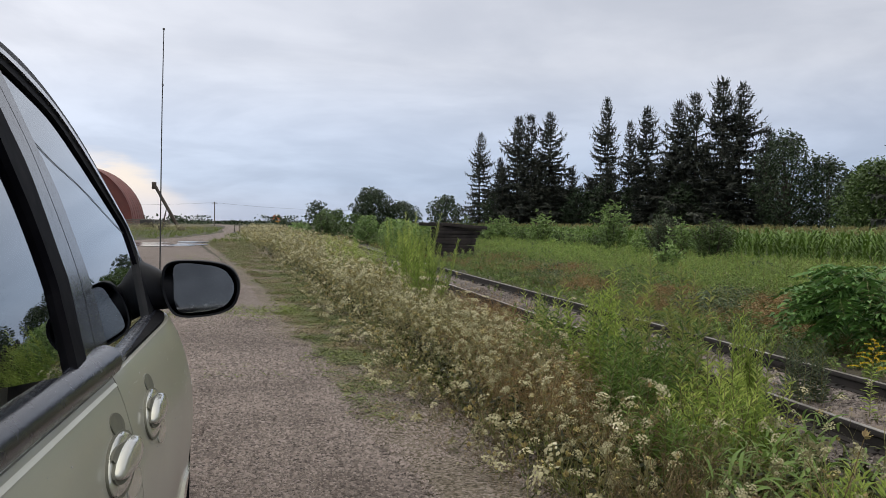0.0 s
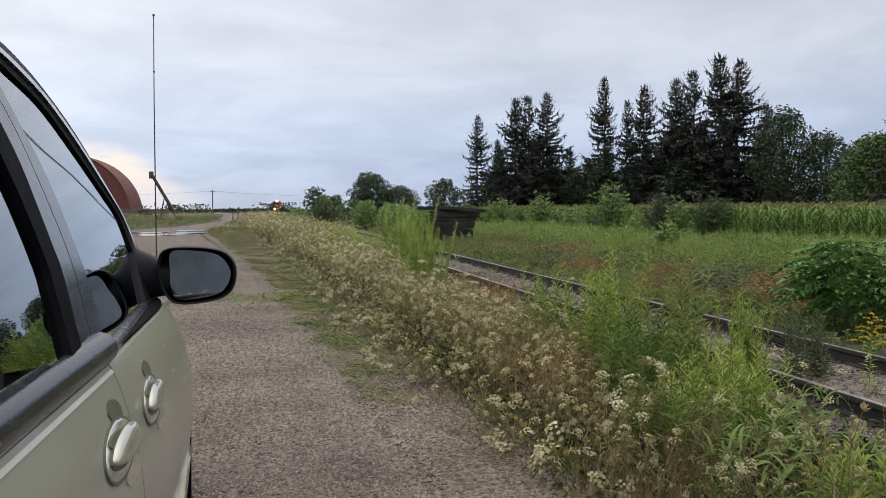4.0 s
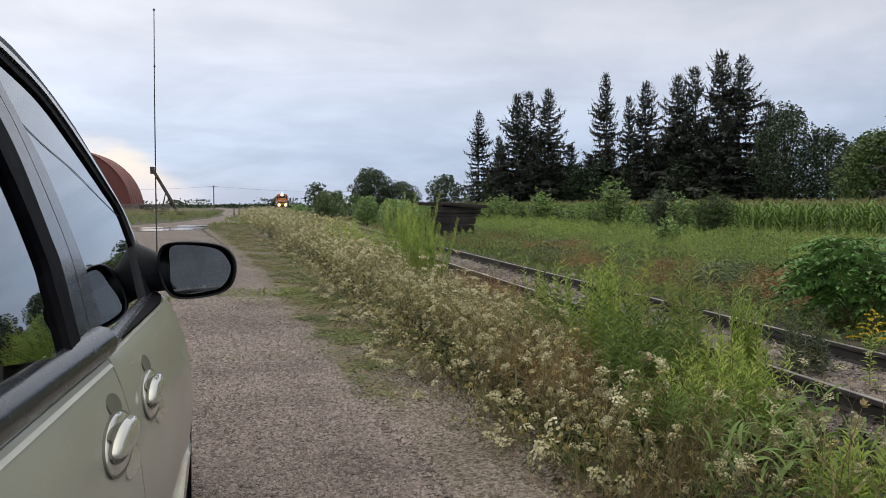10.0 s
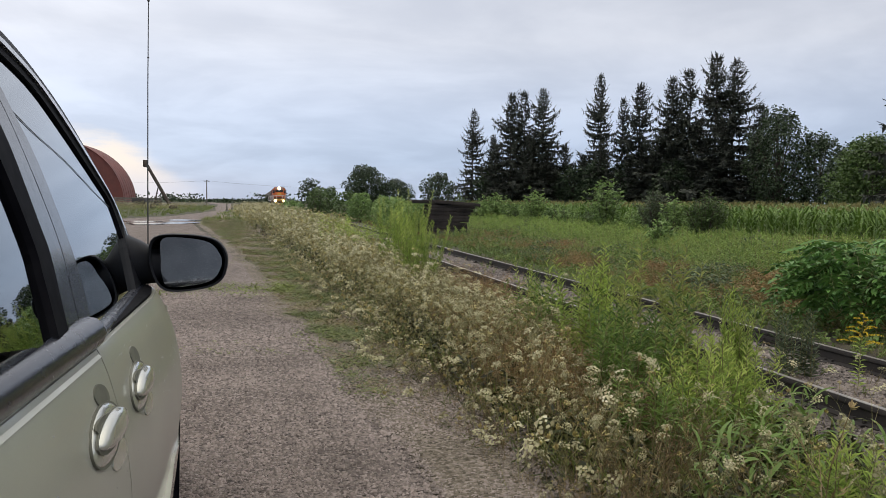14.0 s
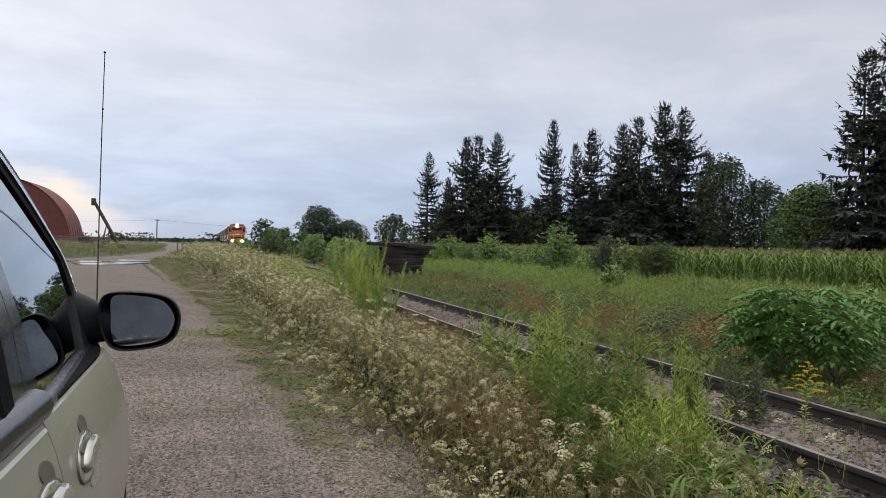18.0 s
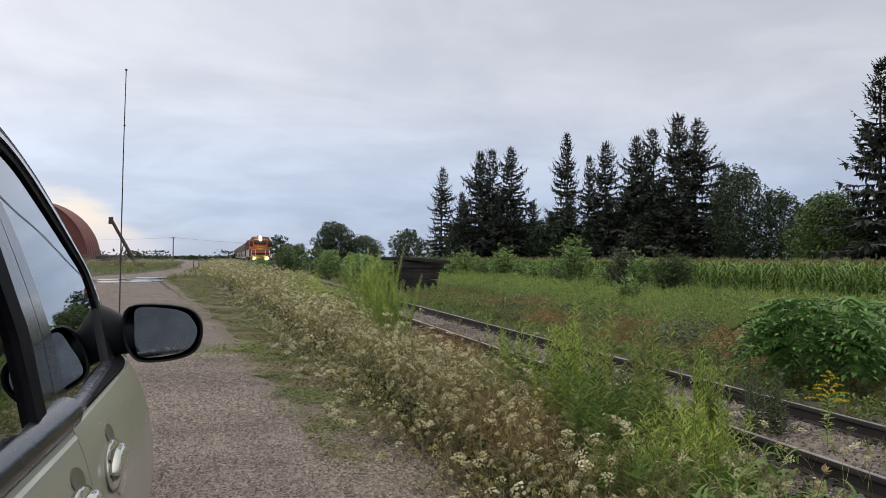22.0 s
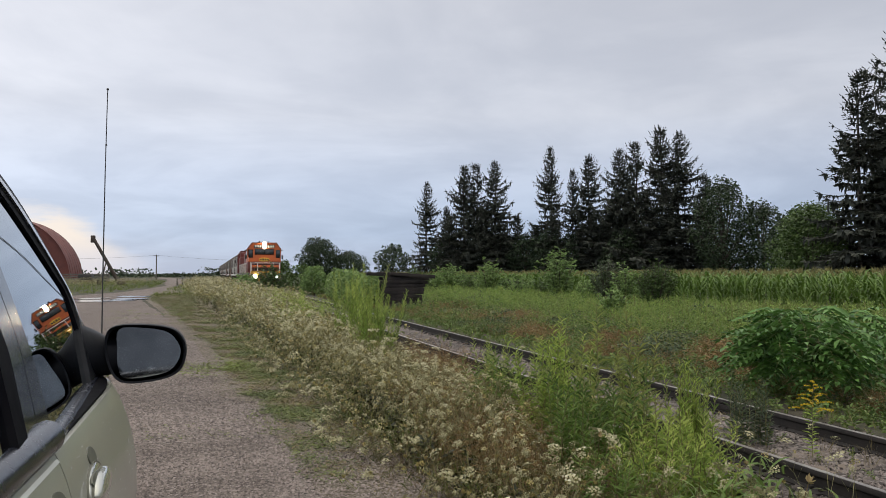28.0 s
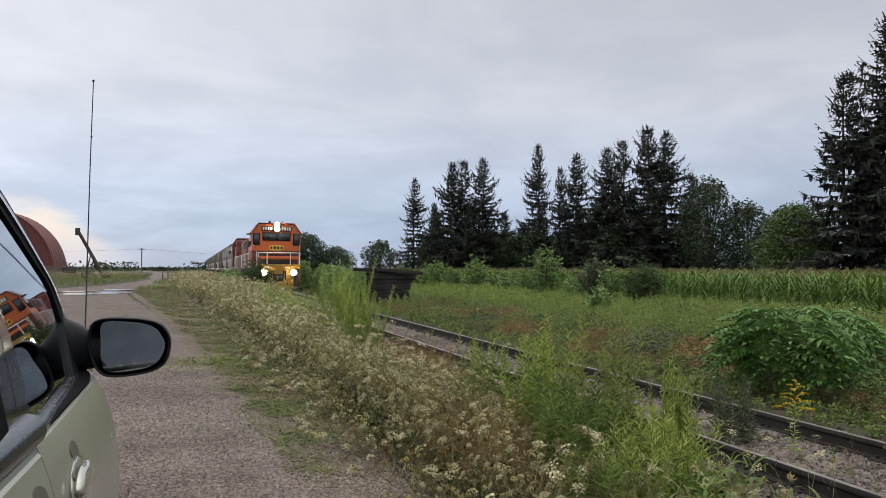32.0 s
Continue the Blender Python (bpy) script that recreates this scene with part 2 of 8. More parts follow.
def glassmat(name, tint, ior=1.6):
    m = bpy.data.materials.new(name)
    m.use_nodes = True
    nt = m.node_tree
    nt.nodes.remove(nt.nodes["Principled BSDF"])
    tp, gl = nt.nodes.new("ShaderNodeBsdfTransparent"), nt.nodes.new("ShaderNodeBsdfGlossy")
    tp.inputs[0].default_value = (*tint, 1)
    gl.inputs["Roughness"].default_value = 0.012
    gl.inputs[0].default_value = (0.93, 0.97, 1.0, 1)
    fr = nt.nodes.new("ShaderNodeFresnel")
    fr.inputs[0].default_value = ior
    mx = nt.nodes.new("ShaderNodeMixShader")
    twice, plus, both = (nt.nodes.new("ShaderNodeMath") for _ in range(3))      # both faces of the pane: 2F / (1 + F)
    twice.operation, plus.operation, both.operation = "MULTIPLY", "ADD", "DIVIDE"
    twice.inputs[1].default_value, plus.inputs[1].default_value = 2.0, 1.0
    nt.links.new(fr.outputs[0], twice.inputs[0])
    nt.links.new(fr.outputs[0], plus.inputs[0])
    nt.links.new(twice.outputs[0], both.inputs[0])
    nt.links.new(plus.outputs[0], both.inputs[1])
    nt.links.new(both.outputs[0], mx.inputs[0])
    nt.links.new(tp.outputs[0], mx.inputs[1])
    nt.links.new(gl.outputs[0], mx.inputs[2])
    nt.links.new(mx.outputs[0], nt.nodes["Material Output"].inputs[0])
    return m


M_PAINT = mat("champagne_paint", (0.40, 0.405, 0.35), 0.32, 0.2, (0.345, 0.345, 0.295), scale=1.5, coat=0.6, fine=400, fine_amt=0.1)
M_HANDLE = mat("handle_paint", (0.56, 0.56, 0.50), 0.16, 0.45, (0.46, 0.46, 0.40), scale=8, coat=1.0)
# paler than the body paint, to imitate sky reflected on the shoulder
M_BELTSHEEN = mat("shoulder_sky_sheen", (0.56, 0.57, 0.52), 0.45, 0.0, (0.48, 0.49, 0.44), scale=4, coat=0.1)
M_TRIM = mat("dark_trim", (0.016, 0.018, 0.027), 0.24, 0.0, (0.022, 0.024, 0.034), scale=6, spec=1.0)
# darkened body tone that paints shade in the handle's recess, gap and outline
M_HANDLESHADE = mat("handle_shade_tone", (0.13, 0.13, 0.10), 0.5, 0.1, (0.10, 0.10, 0.08), scale=20)
M_RUBBER = mat("black_rubber", (0.005, 0.005, 0.007), 0.6, 0.0, (0.009, 0.009, 0.011), scale=12, spec=0.02)
M_PLASTIC = mat("black_plastic", (0.009, 0.010, 0.013), 0.5, 0.0, (0.014, 0.015, 0.019), scale=10, spec=0.08, bump=0.05, bump_scale=600, dist=0.001)
M_PILLAR = mat("pillar_film", (0.012, 0.013, 0.016), 0.16, 0.0, (0.018, 0.019, 0.022), scale=6, spec=0.45, coat=0.15)
M_CHROMESTRIP = mat("satin_strip", (0.55, 0.56, 0.58), 0.22, 0.85, (0.42, 0.43, 0.45), scale=9)
M_GLASS = glassmat("side_glass", (0.24, 0.26, 0.28), 1.58)
M_WINDSCREEN = glassmat("windscreen_glass", (0.5, 0.55, 0.55), 1.5)
M_SEAT = mat("seat_cloth", (0.30, 0.29, 0.27), 0.9, 0.0, (0.24, 0.23, 0.22), scale=10, bump=0.2, bump_scale=300, dist=0.002)
M_DASH = mat("dash_vinyl", (0.05, 0.05, 0.052), 0.6, 0.0, (0.035, 0.035, 0.037), scale=8)
M_TYRE = mat("tyre_rubber", (0.02, 0.02, 0.02), 0.75, 0.0, (0.04, 0.037, 0.033), scale=9, bump=0.3, bump_scale=60)
M_RIM = mat("wheel_alloy", (0.5, 0.5, 0.5), 0.3, 0.8, (0.35, 0.34, 0.33), scale=8)
M_MIRROR = mat("mirror_silver", (0.56, 0.58, 0.60), 0.05, 1.0, (0.42, 0.44, 0.46), scale=12, fine=60)
M_BELT = mat("belt_webbing", (0.35, 0.35, 0.33), 0.8)
M_LAMPGLASS = mat("lamp_lens", (0.6, 0.6, 0.62), 0.08, 0.0, (0.5, 0.5, 0.52), coat=0.6)



def gravelmat(name, cols, scale, dist, patch=0.25):
    """Packed stones: each cell has its own tone, with gaps between."""
    m = bpy.data.materials.new(name)
    m.use_nodes = True
    nt = m.node_tree
    b = nt.nodes["Principled BSDF"]
    b.inputs["Roughness"].default_value = 0.92
    b.inputs["Specular IOR Level"].default_value = 0.25
    tc = nt.nodes.new("ShaderNodeTexCoord")
    wob = nt.nodes.new("ShaderNodeTexNoise")
    wob.inputs["Scale"].default_value = scale * 0.9
    nt.links.new(tc.outputs["Object"], wob.inputs["Vector"])
    va = nt.nodes.new("ShaderNodeVectorMath")
    va.operation = "MULTIPLY_ADD"
    nt.links.new(wob.outputs["Color"], va.inputs[0])
    va.inputs[1].default_value = (0.6 / scale,) * 3
    nt.links.new(tc.outputs["Object"], va.inputs[2])
    vo = nt.nodes.new("ShaderNodeTexVoronoi")
    vo.inputs["Scale"].default_value = scale
    nt.links.new(va.outputs[0], vo.inputs["Vector"])
    bw = nt.nodes.new("ShaderNodeSeparateColor")
    nt.links.new(vo.outputs["Color"], bw.inputs[0])
    big = nt.nodes.new("ShaderNodeTexNoise")
    big.inputs["Scale"].default_value, big.inputs["Detail"].default_value = 0.9, 5
    nt.links.new(tc.outputs["Object"], big.inputs["Vector"])
    ad = nt.nodes.new("ShaderNodeMath")
    ad.operation = "MULTIPLY_ADD"
    nt.links.new(big.outputs[0], ad.inputs[0])
    ad.inputs[1].default_value = patch * 2
    sh = nt.nodes.new("ShaderNodeMath")
    sh.operation = "SUBTRACT"
    nt.links.new(bw.outputs[0], sh.inputs[0])
    sh.inputs[1].default_value = patch
    nt.links.new(sh.outputs[0], ad.inputs[2])
    cr = nt.nodes.new("ShaderNodeValToRGB")
    e = cr.color_ramp.elements
    e[0].position, e[0].color = 0.0, (*cols[0], 1)
    e[1].position, e[1].color = 1.0, (*cols[-1], 1)
    for k, c in enumerate(cols[1:-1]):
        q = e.new((k + 1) / (len(cols) - 1))
        q.color = (*c, 1)
    nt.links.new(ad.outputs[0], cr.inputs[0])
    nt.links.new(cr.outputs[0], b.inputs["Base Color"])
    inv = nt.nodes.new("ShaderNodeMath")
    inv.operation = "SUBTRACT"
    inv.inputs[0].default_value = 1.0
    nt.links.new(vo.outputs["Distance"], inv.inputs[1])
    bp = nt.nodes.new("ShaderNodeBump")
    bp.inputs["Strength"].default_value, bp.inputs["Distance"].default_value = 1.0, dist
    nt.links.new(inv.outputs[0], bp.inputs["Height"])
    nt.links.new(bp.outputs[0], b.inputs["Normal"])
    return m


M_GRAVEL = gravelmat("gravel_road", [(0.045, 0.037, 0.034), (0.132, 0.109, 0.100), (0.188, 0.155, 0.142), (0.30, 0.255, 0.236)], 60.0, 0.020)
M_PEBBLE = mat("pebbles", (0.27, 0.226, 0.207), 0.9, 0.0, (0.105, 0.086, 0.078), scale=0.7, fine=25, fine_amt=0.2, piece=0.45)
M_SOIL = mat("field_soil", (0.045, 0.036, 0.022), 1.0, 0.0, (0.028, 0.032, 0.012), scale=0.6, bump=0.8, bump_scale=14, fine=9, fine_amt=0.4, dist=0.03)
M_SHOULDER = gravelmat("gravel_shoulder", [(0.055, 0.046, 0.032), (0.115, 0.097, 0.072), (0.165, 0.138, 0.112), (0.25, 0.213, 0.19)], 56.0, 0.018, 0.4)
M_BALLAST = gravelmat("ballast_bed", [(0.03, 0.026, 0.024), (0.09, 0.076, 0.07), (0.16, 0.138, 0.128), (0.23, 0.20, 0.19)], 24.0, 0.035)
M_STONE = mat("ballast_stone", (0.205, 0.172, 0.158), 0.9, 0.0, (0.05, 0.041, 0.038), scale=0.8, fine=14, fine_amt=0.2, piece=0.5)
M_RAIL = mat("rail_rust", (0.020, 0.016, 0.015), 0.85, 0.1, (0.012, 0.010, 0.010), scale=3, bump=0.2, bump_scale=80, dist=0.002)
M_RAILTOP = mat("rail_head", (0.42, 0.40, 0.38), 0.38, 0.9, (0.24, 0.21, 0.19), scale=2)
M_TIE = mat("tie_timber", (0.17, 0.135, 0.105), 0.9, 0.0, (0.075, 0.06, 0.05), scale=3, bump=0.7, bump_scale=30, fine=40, piece=0.3)
M_OLDTIE = mat("creosote_timber", (0.014, 0.011, 0.011), 0.9, 0.0, (0.032, 0.026, 0.024), scale=2.5, bump=0.6, bump_scale=22, piece=0.3)
M_WATER = mat("puddle_water", (0.02, 0.02, 0.02), 0.04, 0.0, (0.03, 0.028, 0.024), spec=0.7)
M_BARN = mat("barn_red", (0.155, 0.042, 0.033), 0.7, 0.0, (0.11, 0.034, 0.028), scale=0.5, fine=3, bump=0.3, bump_scale=2, dist=0.05)
M_BARN_ROOF = mat("barn_roof_steel", (0.30, 0.24, 0.22), 0.6, 0.4, (0.22, 0.14, 0.12), scale=0.4)
M_GREYWOOD = mat("weathered_wood", (0.16, 0.145, 0.13), 0.9, 0.0, (0.10, 0.09, 0.08), scale=2, bump=0.4, bump_scale=15)
M_AUGER = mat("auger_steel", (0.10, 0.085, 0.075), 0.7, 0.5, (0.07, 0.05, 0.04), scale=1.5)
M_WIRE = mat("wire_black", (0.03, 0.03, 0.032), 0.6)

M_ORANGE = mat("loco_orange", (0.58, 0.125, 0.022), 0.45, 0.0, (0.48, 0.105, 0.022), scale=1.2, coat=0.15, fine=7)
M_RED = mat("loco_red", (0.17, 0.032, 0.024), 0.5, 0.0, (0.10, 0.024, 0.02), scale=1.1, fine=6)
M_YELLOW = mat("loco_yellow", (0.50, 0.28, 0.03), 0.6, 0.0, (0.25, 0.14, 0.03), scale=2.5, fine=9, fine_amt=0.4)
M_SIGNYELLOW = mat("emblem_yellow", (0.80, 0.48, 0.04), 0.5, 0.0, (0.70, 0.40, 0.04), scale=4)
M_BLACK = mat("loco_black", (0.02, 0.019, 0.018), 0.55, 0.0, (0.04, 0.034, 0.03), scale=1.5)
M_WHITE = mat("loco_white", (0.72, 0.70, 0.66), 0.5, 0.0, (0.55, 0.52, 0.48), scale=2)
M_DARKGLASS = mat("cab_glass", (0.02, 0.024, 0.028), 0.05, 0.0, (0.03, 0.034, 0.038), spec=0.8)
M_HEADLAMP = lampmat("headlamp_glow", (1.0, 0.80, 0.52), 170.0)
M_DITCH = lampmat("ditch_glow", (1.0, 0.90, 0.74), 170.0)
M_HOPPER = mat("hopper_grey", (0.62, 0.61, 0.58), 0.6, 0.0, (0.42, 0.40, 0.37), scale=0.7, fine=4, bump=0.1, bump_scale=3)
M_HOPPER2 = mat("hopper_rust", (0.22, 0.12, 0.085), 0.7, 0.0, (0.14, 0.085, 0.065), scale=0.7, fine=4)
M_RIBGREY = mat("rib_grey", (0.20, 0.19, 0.18), 0.7, 0.0, (0.13, 0.11, 0.10), scale=1.2)
M_TRUCKIRON = mat("bogie_iron", (0.05, 0.04, 0.035), 0.8, 0.2, (0.03, 0.025, 0.022), scale=3)

M_BARK = mat("spruce_bark", (0.07, 0.055, 0.045), 0.95, 0.0, (0.04, 0.033, 0.028), scale=2, bump=0.5, bump_scale=8)
M_SPRUCE = leafmat("spruce_needles", (0.026, 0.031, 0.028), (0.066, 0.072, 0.056), 0.08, 0.7)
M_BROADLEAF = leafmat("broad_leaves", (0.032, 0.062, 0.018), (0.10, 0.155, 0.045), 0.25)
M_DARKLEAF = leafmat("dark_leaves", (0.018, 0.032, 0.017), (0.046, 0.070, 0.032), 0.2)
M_BUSHLEAF = leafmat("bush_leaves", (0.095, 0.165, 0.048), (0.24, 0.34, 0.115), 0.4)
M_GREYLEAF = leafmat("grey_green_leaves", (0.055, 0.075, 0.042), (0.12, 0.155, 0.085), 0.3)
M_CORN = leafmat("corn_leaves", (0.055, 0.115, 0.02), (0.15, 0.235, 0.05), 0.35)
M_TASSEL = leafmat("corn_tassels", (0.16, 0.15, 0.06), (0.26, 0.23, 0.10), 0.3)
M_GOLDROD = leafmat("goldenrod_leaves", (0.11, 0.19, 0.034), (0.38, 0.49, 0.115), 0.85)
M_GOLDTIP = leafmat("young_goldenrod_leaves", (0.27, 0.37, 0.07), (0.50, 0.58, 0.16), 0.9)
M_MEADOW = leafmat("meadow_leaves", (0.055, 0.105, 0.028), (0.23, 0.33, 0.085), 0.45)
M_MEADOWTIP = leafmat("meadow_leaf_tips", (0.13, 0.215, 0.045), (0.30, 0.41, 0.10), 0.5)
M_TAN = leafmat("withered_grass", (0.20, 0.12, 0.065), (0.40, 0.27, 0.15), 0.2)
M_PLUME = leafmat("plume_weed_leaves", (0.20, 0.24, 0.06), (0.44, 0.47, 0.16), 0.8)
M_GOLDTOP = leafmat("goldenrod_bloom", (0.46, 0.34, 0.02), (0.66, 0.50, 0.05), 0.3)
M_WEED = leafmat("weed_leaves", (0.05, 0.09, 0.022), (0.17, 0.24, 0.065), 0.3)
M_DEEPWEED = leafmat("deep_green_leaves", (0.05, 0.10, 0.024), (0.21, 0.31, 0.075), 0.6)
M_STEM = leafmat("green_stems", (0.11, 0.115, 0.04), (0.29, 0.265, 0.12), 0.1)
M_DRY = leafmat("dry_stems", (0.036, 0.024, 0.012), (0.27, 0.20, 0.095), 0.1)
# near-black leaf colour that paints the deep shade under the verge plants
M_UNDERSHADE = leafmat("undergrowth_shade_leaves", (0.010, 0.012, 0.005), (0.05, 0.06, 0.016), 0.1)
M_RUSSET = leafmat("russet_weeds", (0.085, 0.052, 0.022), (0.28, 0.175, 0.075), 0.2)
M_LACE = leafmat("lace_white", (0.22, 0.205, 0.105), (0.42, 0.395, 0.235), 0.25, c3=(0.60, 0.58, 0.44))
M_LACEOLD = leafmat("lace_faded", (0.22, 0.155, 0.07), (0.40, 0.355, 0.13), 0.25)
M_LACELEAF = leafmat("lace_leaves", (0.035, 0.050, 0.016), (0.135, 0.145, 0.05), 0.3)
M_TURF = leafmat("short_turf", (0.07, 0.095, 0.028), (0.19, 0.215, 0.065), 0.2)
M_GRASS = leafmat("grass_blades", (0.08, 0.125, 0.025), (0.20, 0.245, 0.065), 0.35)
M_DRYGRASS = leafmat("dry_grass", (0.12, 0.095, 0.048), (0.25, 0.205, 0.11), 0.2)
M_SUMAC = leafmat("pinnate_leaves", (0.032, 0.090, 0.022), (0.15, 0.285, 0.07), 0.25, 0.40)


# ---------------------------------------------------------------- builders
class Soup:
    """Many small pieces joined into one mesh from numpy arrays. A template is (verts, faces, material numbers)."""

    def __init__(self):
        self.v, self.tri, self.quad, self.mt, self.mq, self.n = [], [], [], [], [], 0

    def add(self, tpl, mats4):
        V, T, Q, mt, mq = tpl
        mats4 = np.asarray(mats4, float).reshape(-1, 4, 4)
        k, n = len(mats4), len(V)
        if not k:
            return
        P = np.einsum("kij,nj->kni", mats4[:, :3, :3], V) + mats4[:, None, :3, 3]
        off = (self.n + np.arange(k) * n)[:, None, None]
        self.v.append(P.reshape(-1, 3))
        if len(T):
            self.tri.append((T[None] + off).reshape(-1, 3))
            self.mt.append(np.tile(mt, k))
        if len(Q):
            self.quad.append((Q[None] + off).reshape(-1, 4))
            self.mq.append(np.tile(mq, k))
        self.n += k * n

    def mesh(self, name, mats, smooth=False):
        V = np.concatenate(self.v)
        T = np.concatenate(self.tri) if self.tri else np.zeros((0, 3), int)
        Q = np.concatenate(self.quad) if self.quad else np.zeros((0, 4), int)
        mi = np.concatenate(self.mt + self.mq)
        me = bpy.data.meshes.new(name)
        me.vertices.add(len(V))
        me.vertices.foreach_set("co", V.ravel().astype(np.float32))
        loops = np.concatenate([T.ravel(), Q.ravel()])
        me.loops.add(len(loops))
        me.loops.foreach_set("vertex_index", loops.astype(np.int32))
        start = np.concatenate([np.arange(len(T)) * 3, len(T) * 3 + np.arange(len(Q)) * 4])
        me.polygons.add(len(start))
        me.polygons.foreach_set("loop_start", start.astype(np.int32))
        me.polygons.foreach_set("material_index", mi.astype(np.int32))
        if smooth:
            me.polygons.foreach_set("use_smooth", np.ones(len(start), bool))
        for m in mats:
            me.materials.append(m)
        me.update(calc_edges=True)
        return me

    def template(self):
        z3, z4 = np.zeros((0, 3), int), np.zeros((0, 4), int)
        return (np.concatenate(self.v), np.concatenate(self.tri) if self.tri else z3, np.concatenate(self.quad) if self.quad else z4,
                np.concatenate(self.mt) if self.mt else np.zeros(0, int), np.concatenate(self.mq) if self.mq else np.zeros(0, int))


def tpl(V, F, m=0):
    T = np.array([f for f in F if len(f) == 3], int).reshape(-1, 3)
    Q = np.array([f for f in F if len(f) == 4], int).reshape(-1, 4)
    return (np.array(V, float), T, Q, np.full(len(T), m), np.full(len(Q), m))


def recolour(t, m):
    return (t[0], t[1], t[2], np.full(len(t[1]), m), np.full(len(t[2]), m))


def xf(pos, scale=1.0, yaw=0.0, pitch=0.0, roll=0.0):
    """Turn by roll about y, pitch about x, yaw about z; then move."""
    cy, sy, cp, sp, cr, sr = math.cos(yaw), math.sin(yaw), math.cos(pitch), math.sin(pitch), math.cos(roll), math.sin(roll)
    Rz = np.array([[cy, -sy, 0], [sy, cy, 0], [0, 0, 1]])
    Rx = np.array([[1, 0, 0], [0, cp, -sp], [0, sp, cp]])
    Ry = np.array([[cr, 0, sr], [0, 1, 0], [-sr, 0, cr]])
    m = np.eye(4)
    m[:3, :3] = Rz @ Rx @ Ry @ np.diag(np.ones(3) * scale)
    m[:3, 3] = pos
    return m


def along(p, d, scale=(1, 1, 1), spin=0.0):
    """A frame at p whose y axis runs along d; z as upright as can be, then spun about d."""
    d = np.asarray(d, float)
    d = d / (np.linalg.norm(d) + 1e-9)
    up = np.array([0, 0, 1.0]) if abs(d[2]) < 0.97 else np.array([1.0, 0, 0])
    x = np.cross(d, up)
    x /= np.linalg.norm(x)
    z = np.cross(x, d)
    c, s = math.cos(spin), math.sin(spin)
    m = np.eye(4)
    m[:3, 0], m[:3, 1], m[:3, 2] = (x * c + z * s) * scale[0], d * scale[1], (z * c - x * s) * scale[2]
    m[:3, 3] = p
    return m


# small leaf shapes, one unit long along +y
LEAF = tpl([(0, 0, 0), (-0.5, 0.42, 0.10), (0, 0.5, -0.04), (0.5, 0.42, 0.10), (0, 1, -0.12)], [(0, 2, 1), (0, 3, 2), (1, 2, 4), (2, 3, 4)])
BLADE = tpl([(-0.5, 0, 0), (0.5, 0, 0), (-0.45, 0.4, 0.10), (0.45, 0.4, 0.10), (-0.3, 0.75, 0.06), (0.3, 0.75, 0.06), (0, 1, -0.10)], [(0, 1, 3, 2), (2, 3, 5, 4), (4, 5, 6)])
FLAT = tpl([(0, 0, 0), (-0.5, 0.45, 0.06), (0, 1, -0.08), (0.5, 0.45, 0.06)], [(0, 3, 2, 1)])
SPRIG = tpl([(-0.06, 0, 0), (0.06, 0, 0), (-0.42, 0.30, -0.10), (-0.05, 0.34, 0.05), (0.42, 0.36, -0.10), (0.06, 0.52, 0.04), (-0.34, 0.62, -0.12), (-0.03, 0.68, 0.03), (0.30, 0.72, -0.12), (0, 1.0, -0.10)],
            [(0, 3, 2), (0, 1, 3), (1, 4, 5), (1, 5, 3), (3, 7, 6), (3, 5, 7), (5, 8, 7), (7, 8, 9)])
STALK = tpl([(1, 0, 0), (-0.5, 0, 0.87), (-0.5, 0, -0.87), (0.6, 1, 0), (-0.3, 1, 0.52), (-0.3, 1, -0.52)], [(0, 1, 4, 3), (1, 2, 5, 4), (2, 0, 3, 5)])


RIB = tpl([(-0.5, 0, 0), (0.5, 0, 0), (0.4, 1, 0), (-0.4, 1, 0)], [(0, 1, 2, 3)])


def path_ribbon(soup, pts, w0, w1, m=0, spin=0.0):
    """A thin flat stem along points."""
    pts = np.asarray(pts, float)
    n = len(pts) - 1
    for i in range(n):
        d = pts[i + 1] - pts[i]
        w = w0 + (w1 - w0) * i / max(n - 1, 1)
        soup.add((RIB[0], RIB[1], RIB[2], RIB[3], np.full(1, m)), [along(pts[i], d, (w, np.linalg.norm(d), w), spin)])


def stone_tpl(rng):
    n = 6
    a0 = rng.uniform(0, 6.28)
    V = [(math.cos(a0 + 6.283 * k / n) * rng.uniform(0.75, 1.15), math.sin(a0 + 6.283 * k / n) * rng.uniform(0.6, 1.0), -0.25) for k in range(n)]
    V += [(rng.uniform(-0.3, 0.1), rng.uniform(-0.2, 0.2), rng.uniform(0.45, 0.7)), (rng.uniform(0.25, 0.5), rng.uniform(-0.2, 0.2), rng.uniform(0.3, 0.6))]
    return tpl(V, [(0, 1, 7), (1, 2, 6), (1, 6, 7), (2, 3, 6), (3, 4, 6), (4, 5, 6), (5, 7, 6), (5, 0, 7)])


def path_tubes(soup, pts, r0, r1, m=0):
    """A tapering three-sided stem along points."""
    pts = np.asarray(pts, float)
    n = len(pts) - 1
    for i in range(n):
        d = pts[i + 1] - pts[i]
        ra, rb = r0 + (r1 - r0) * i / n, r0 + (r1 - r0) * (i + 1) / n
        t = (STALK[0] * 1.0, STALK[1], STALK[2], STALK[3], np.full(3, m))
        V = t[0].copy()
        V[3:, [0, 2]] *= rb / (ra * 0.6 + 1e-9)
        soup.add((V, t[1], t[2], t[3], t[4]), [along(pts[i], d, (ra, np.linalg.norm(d), ra))])


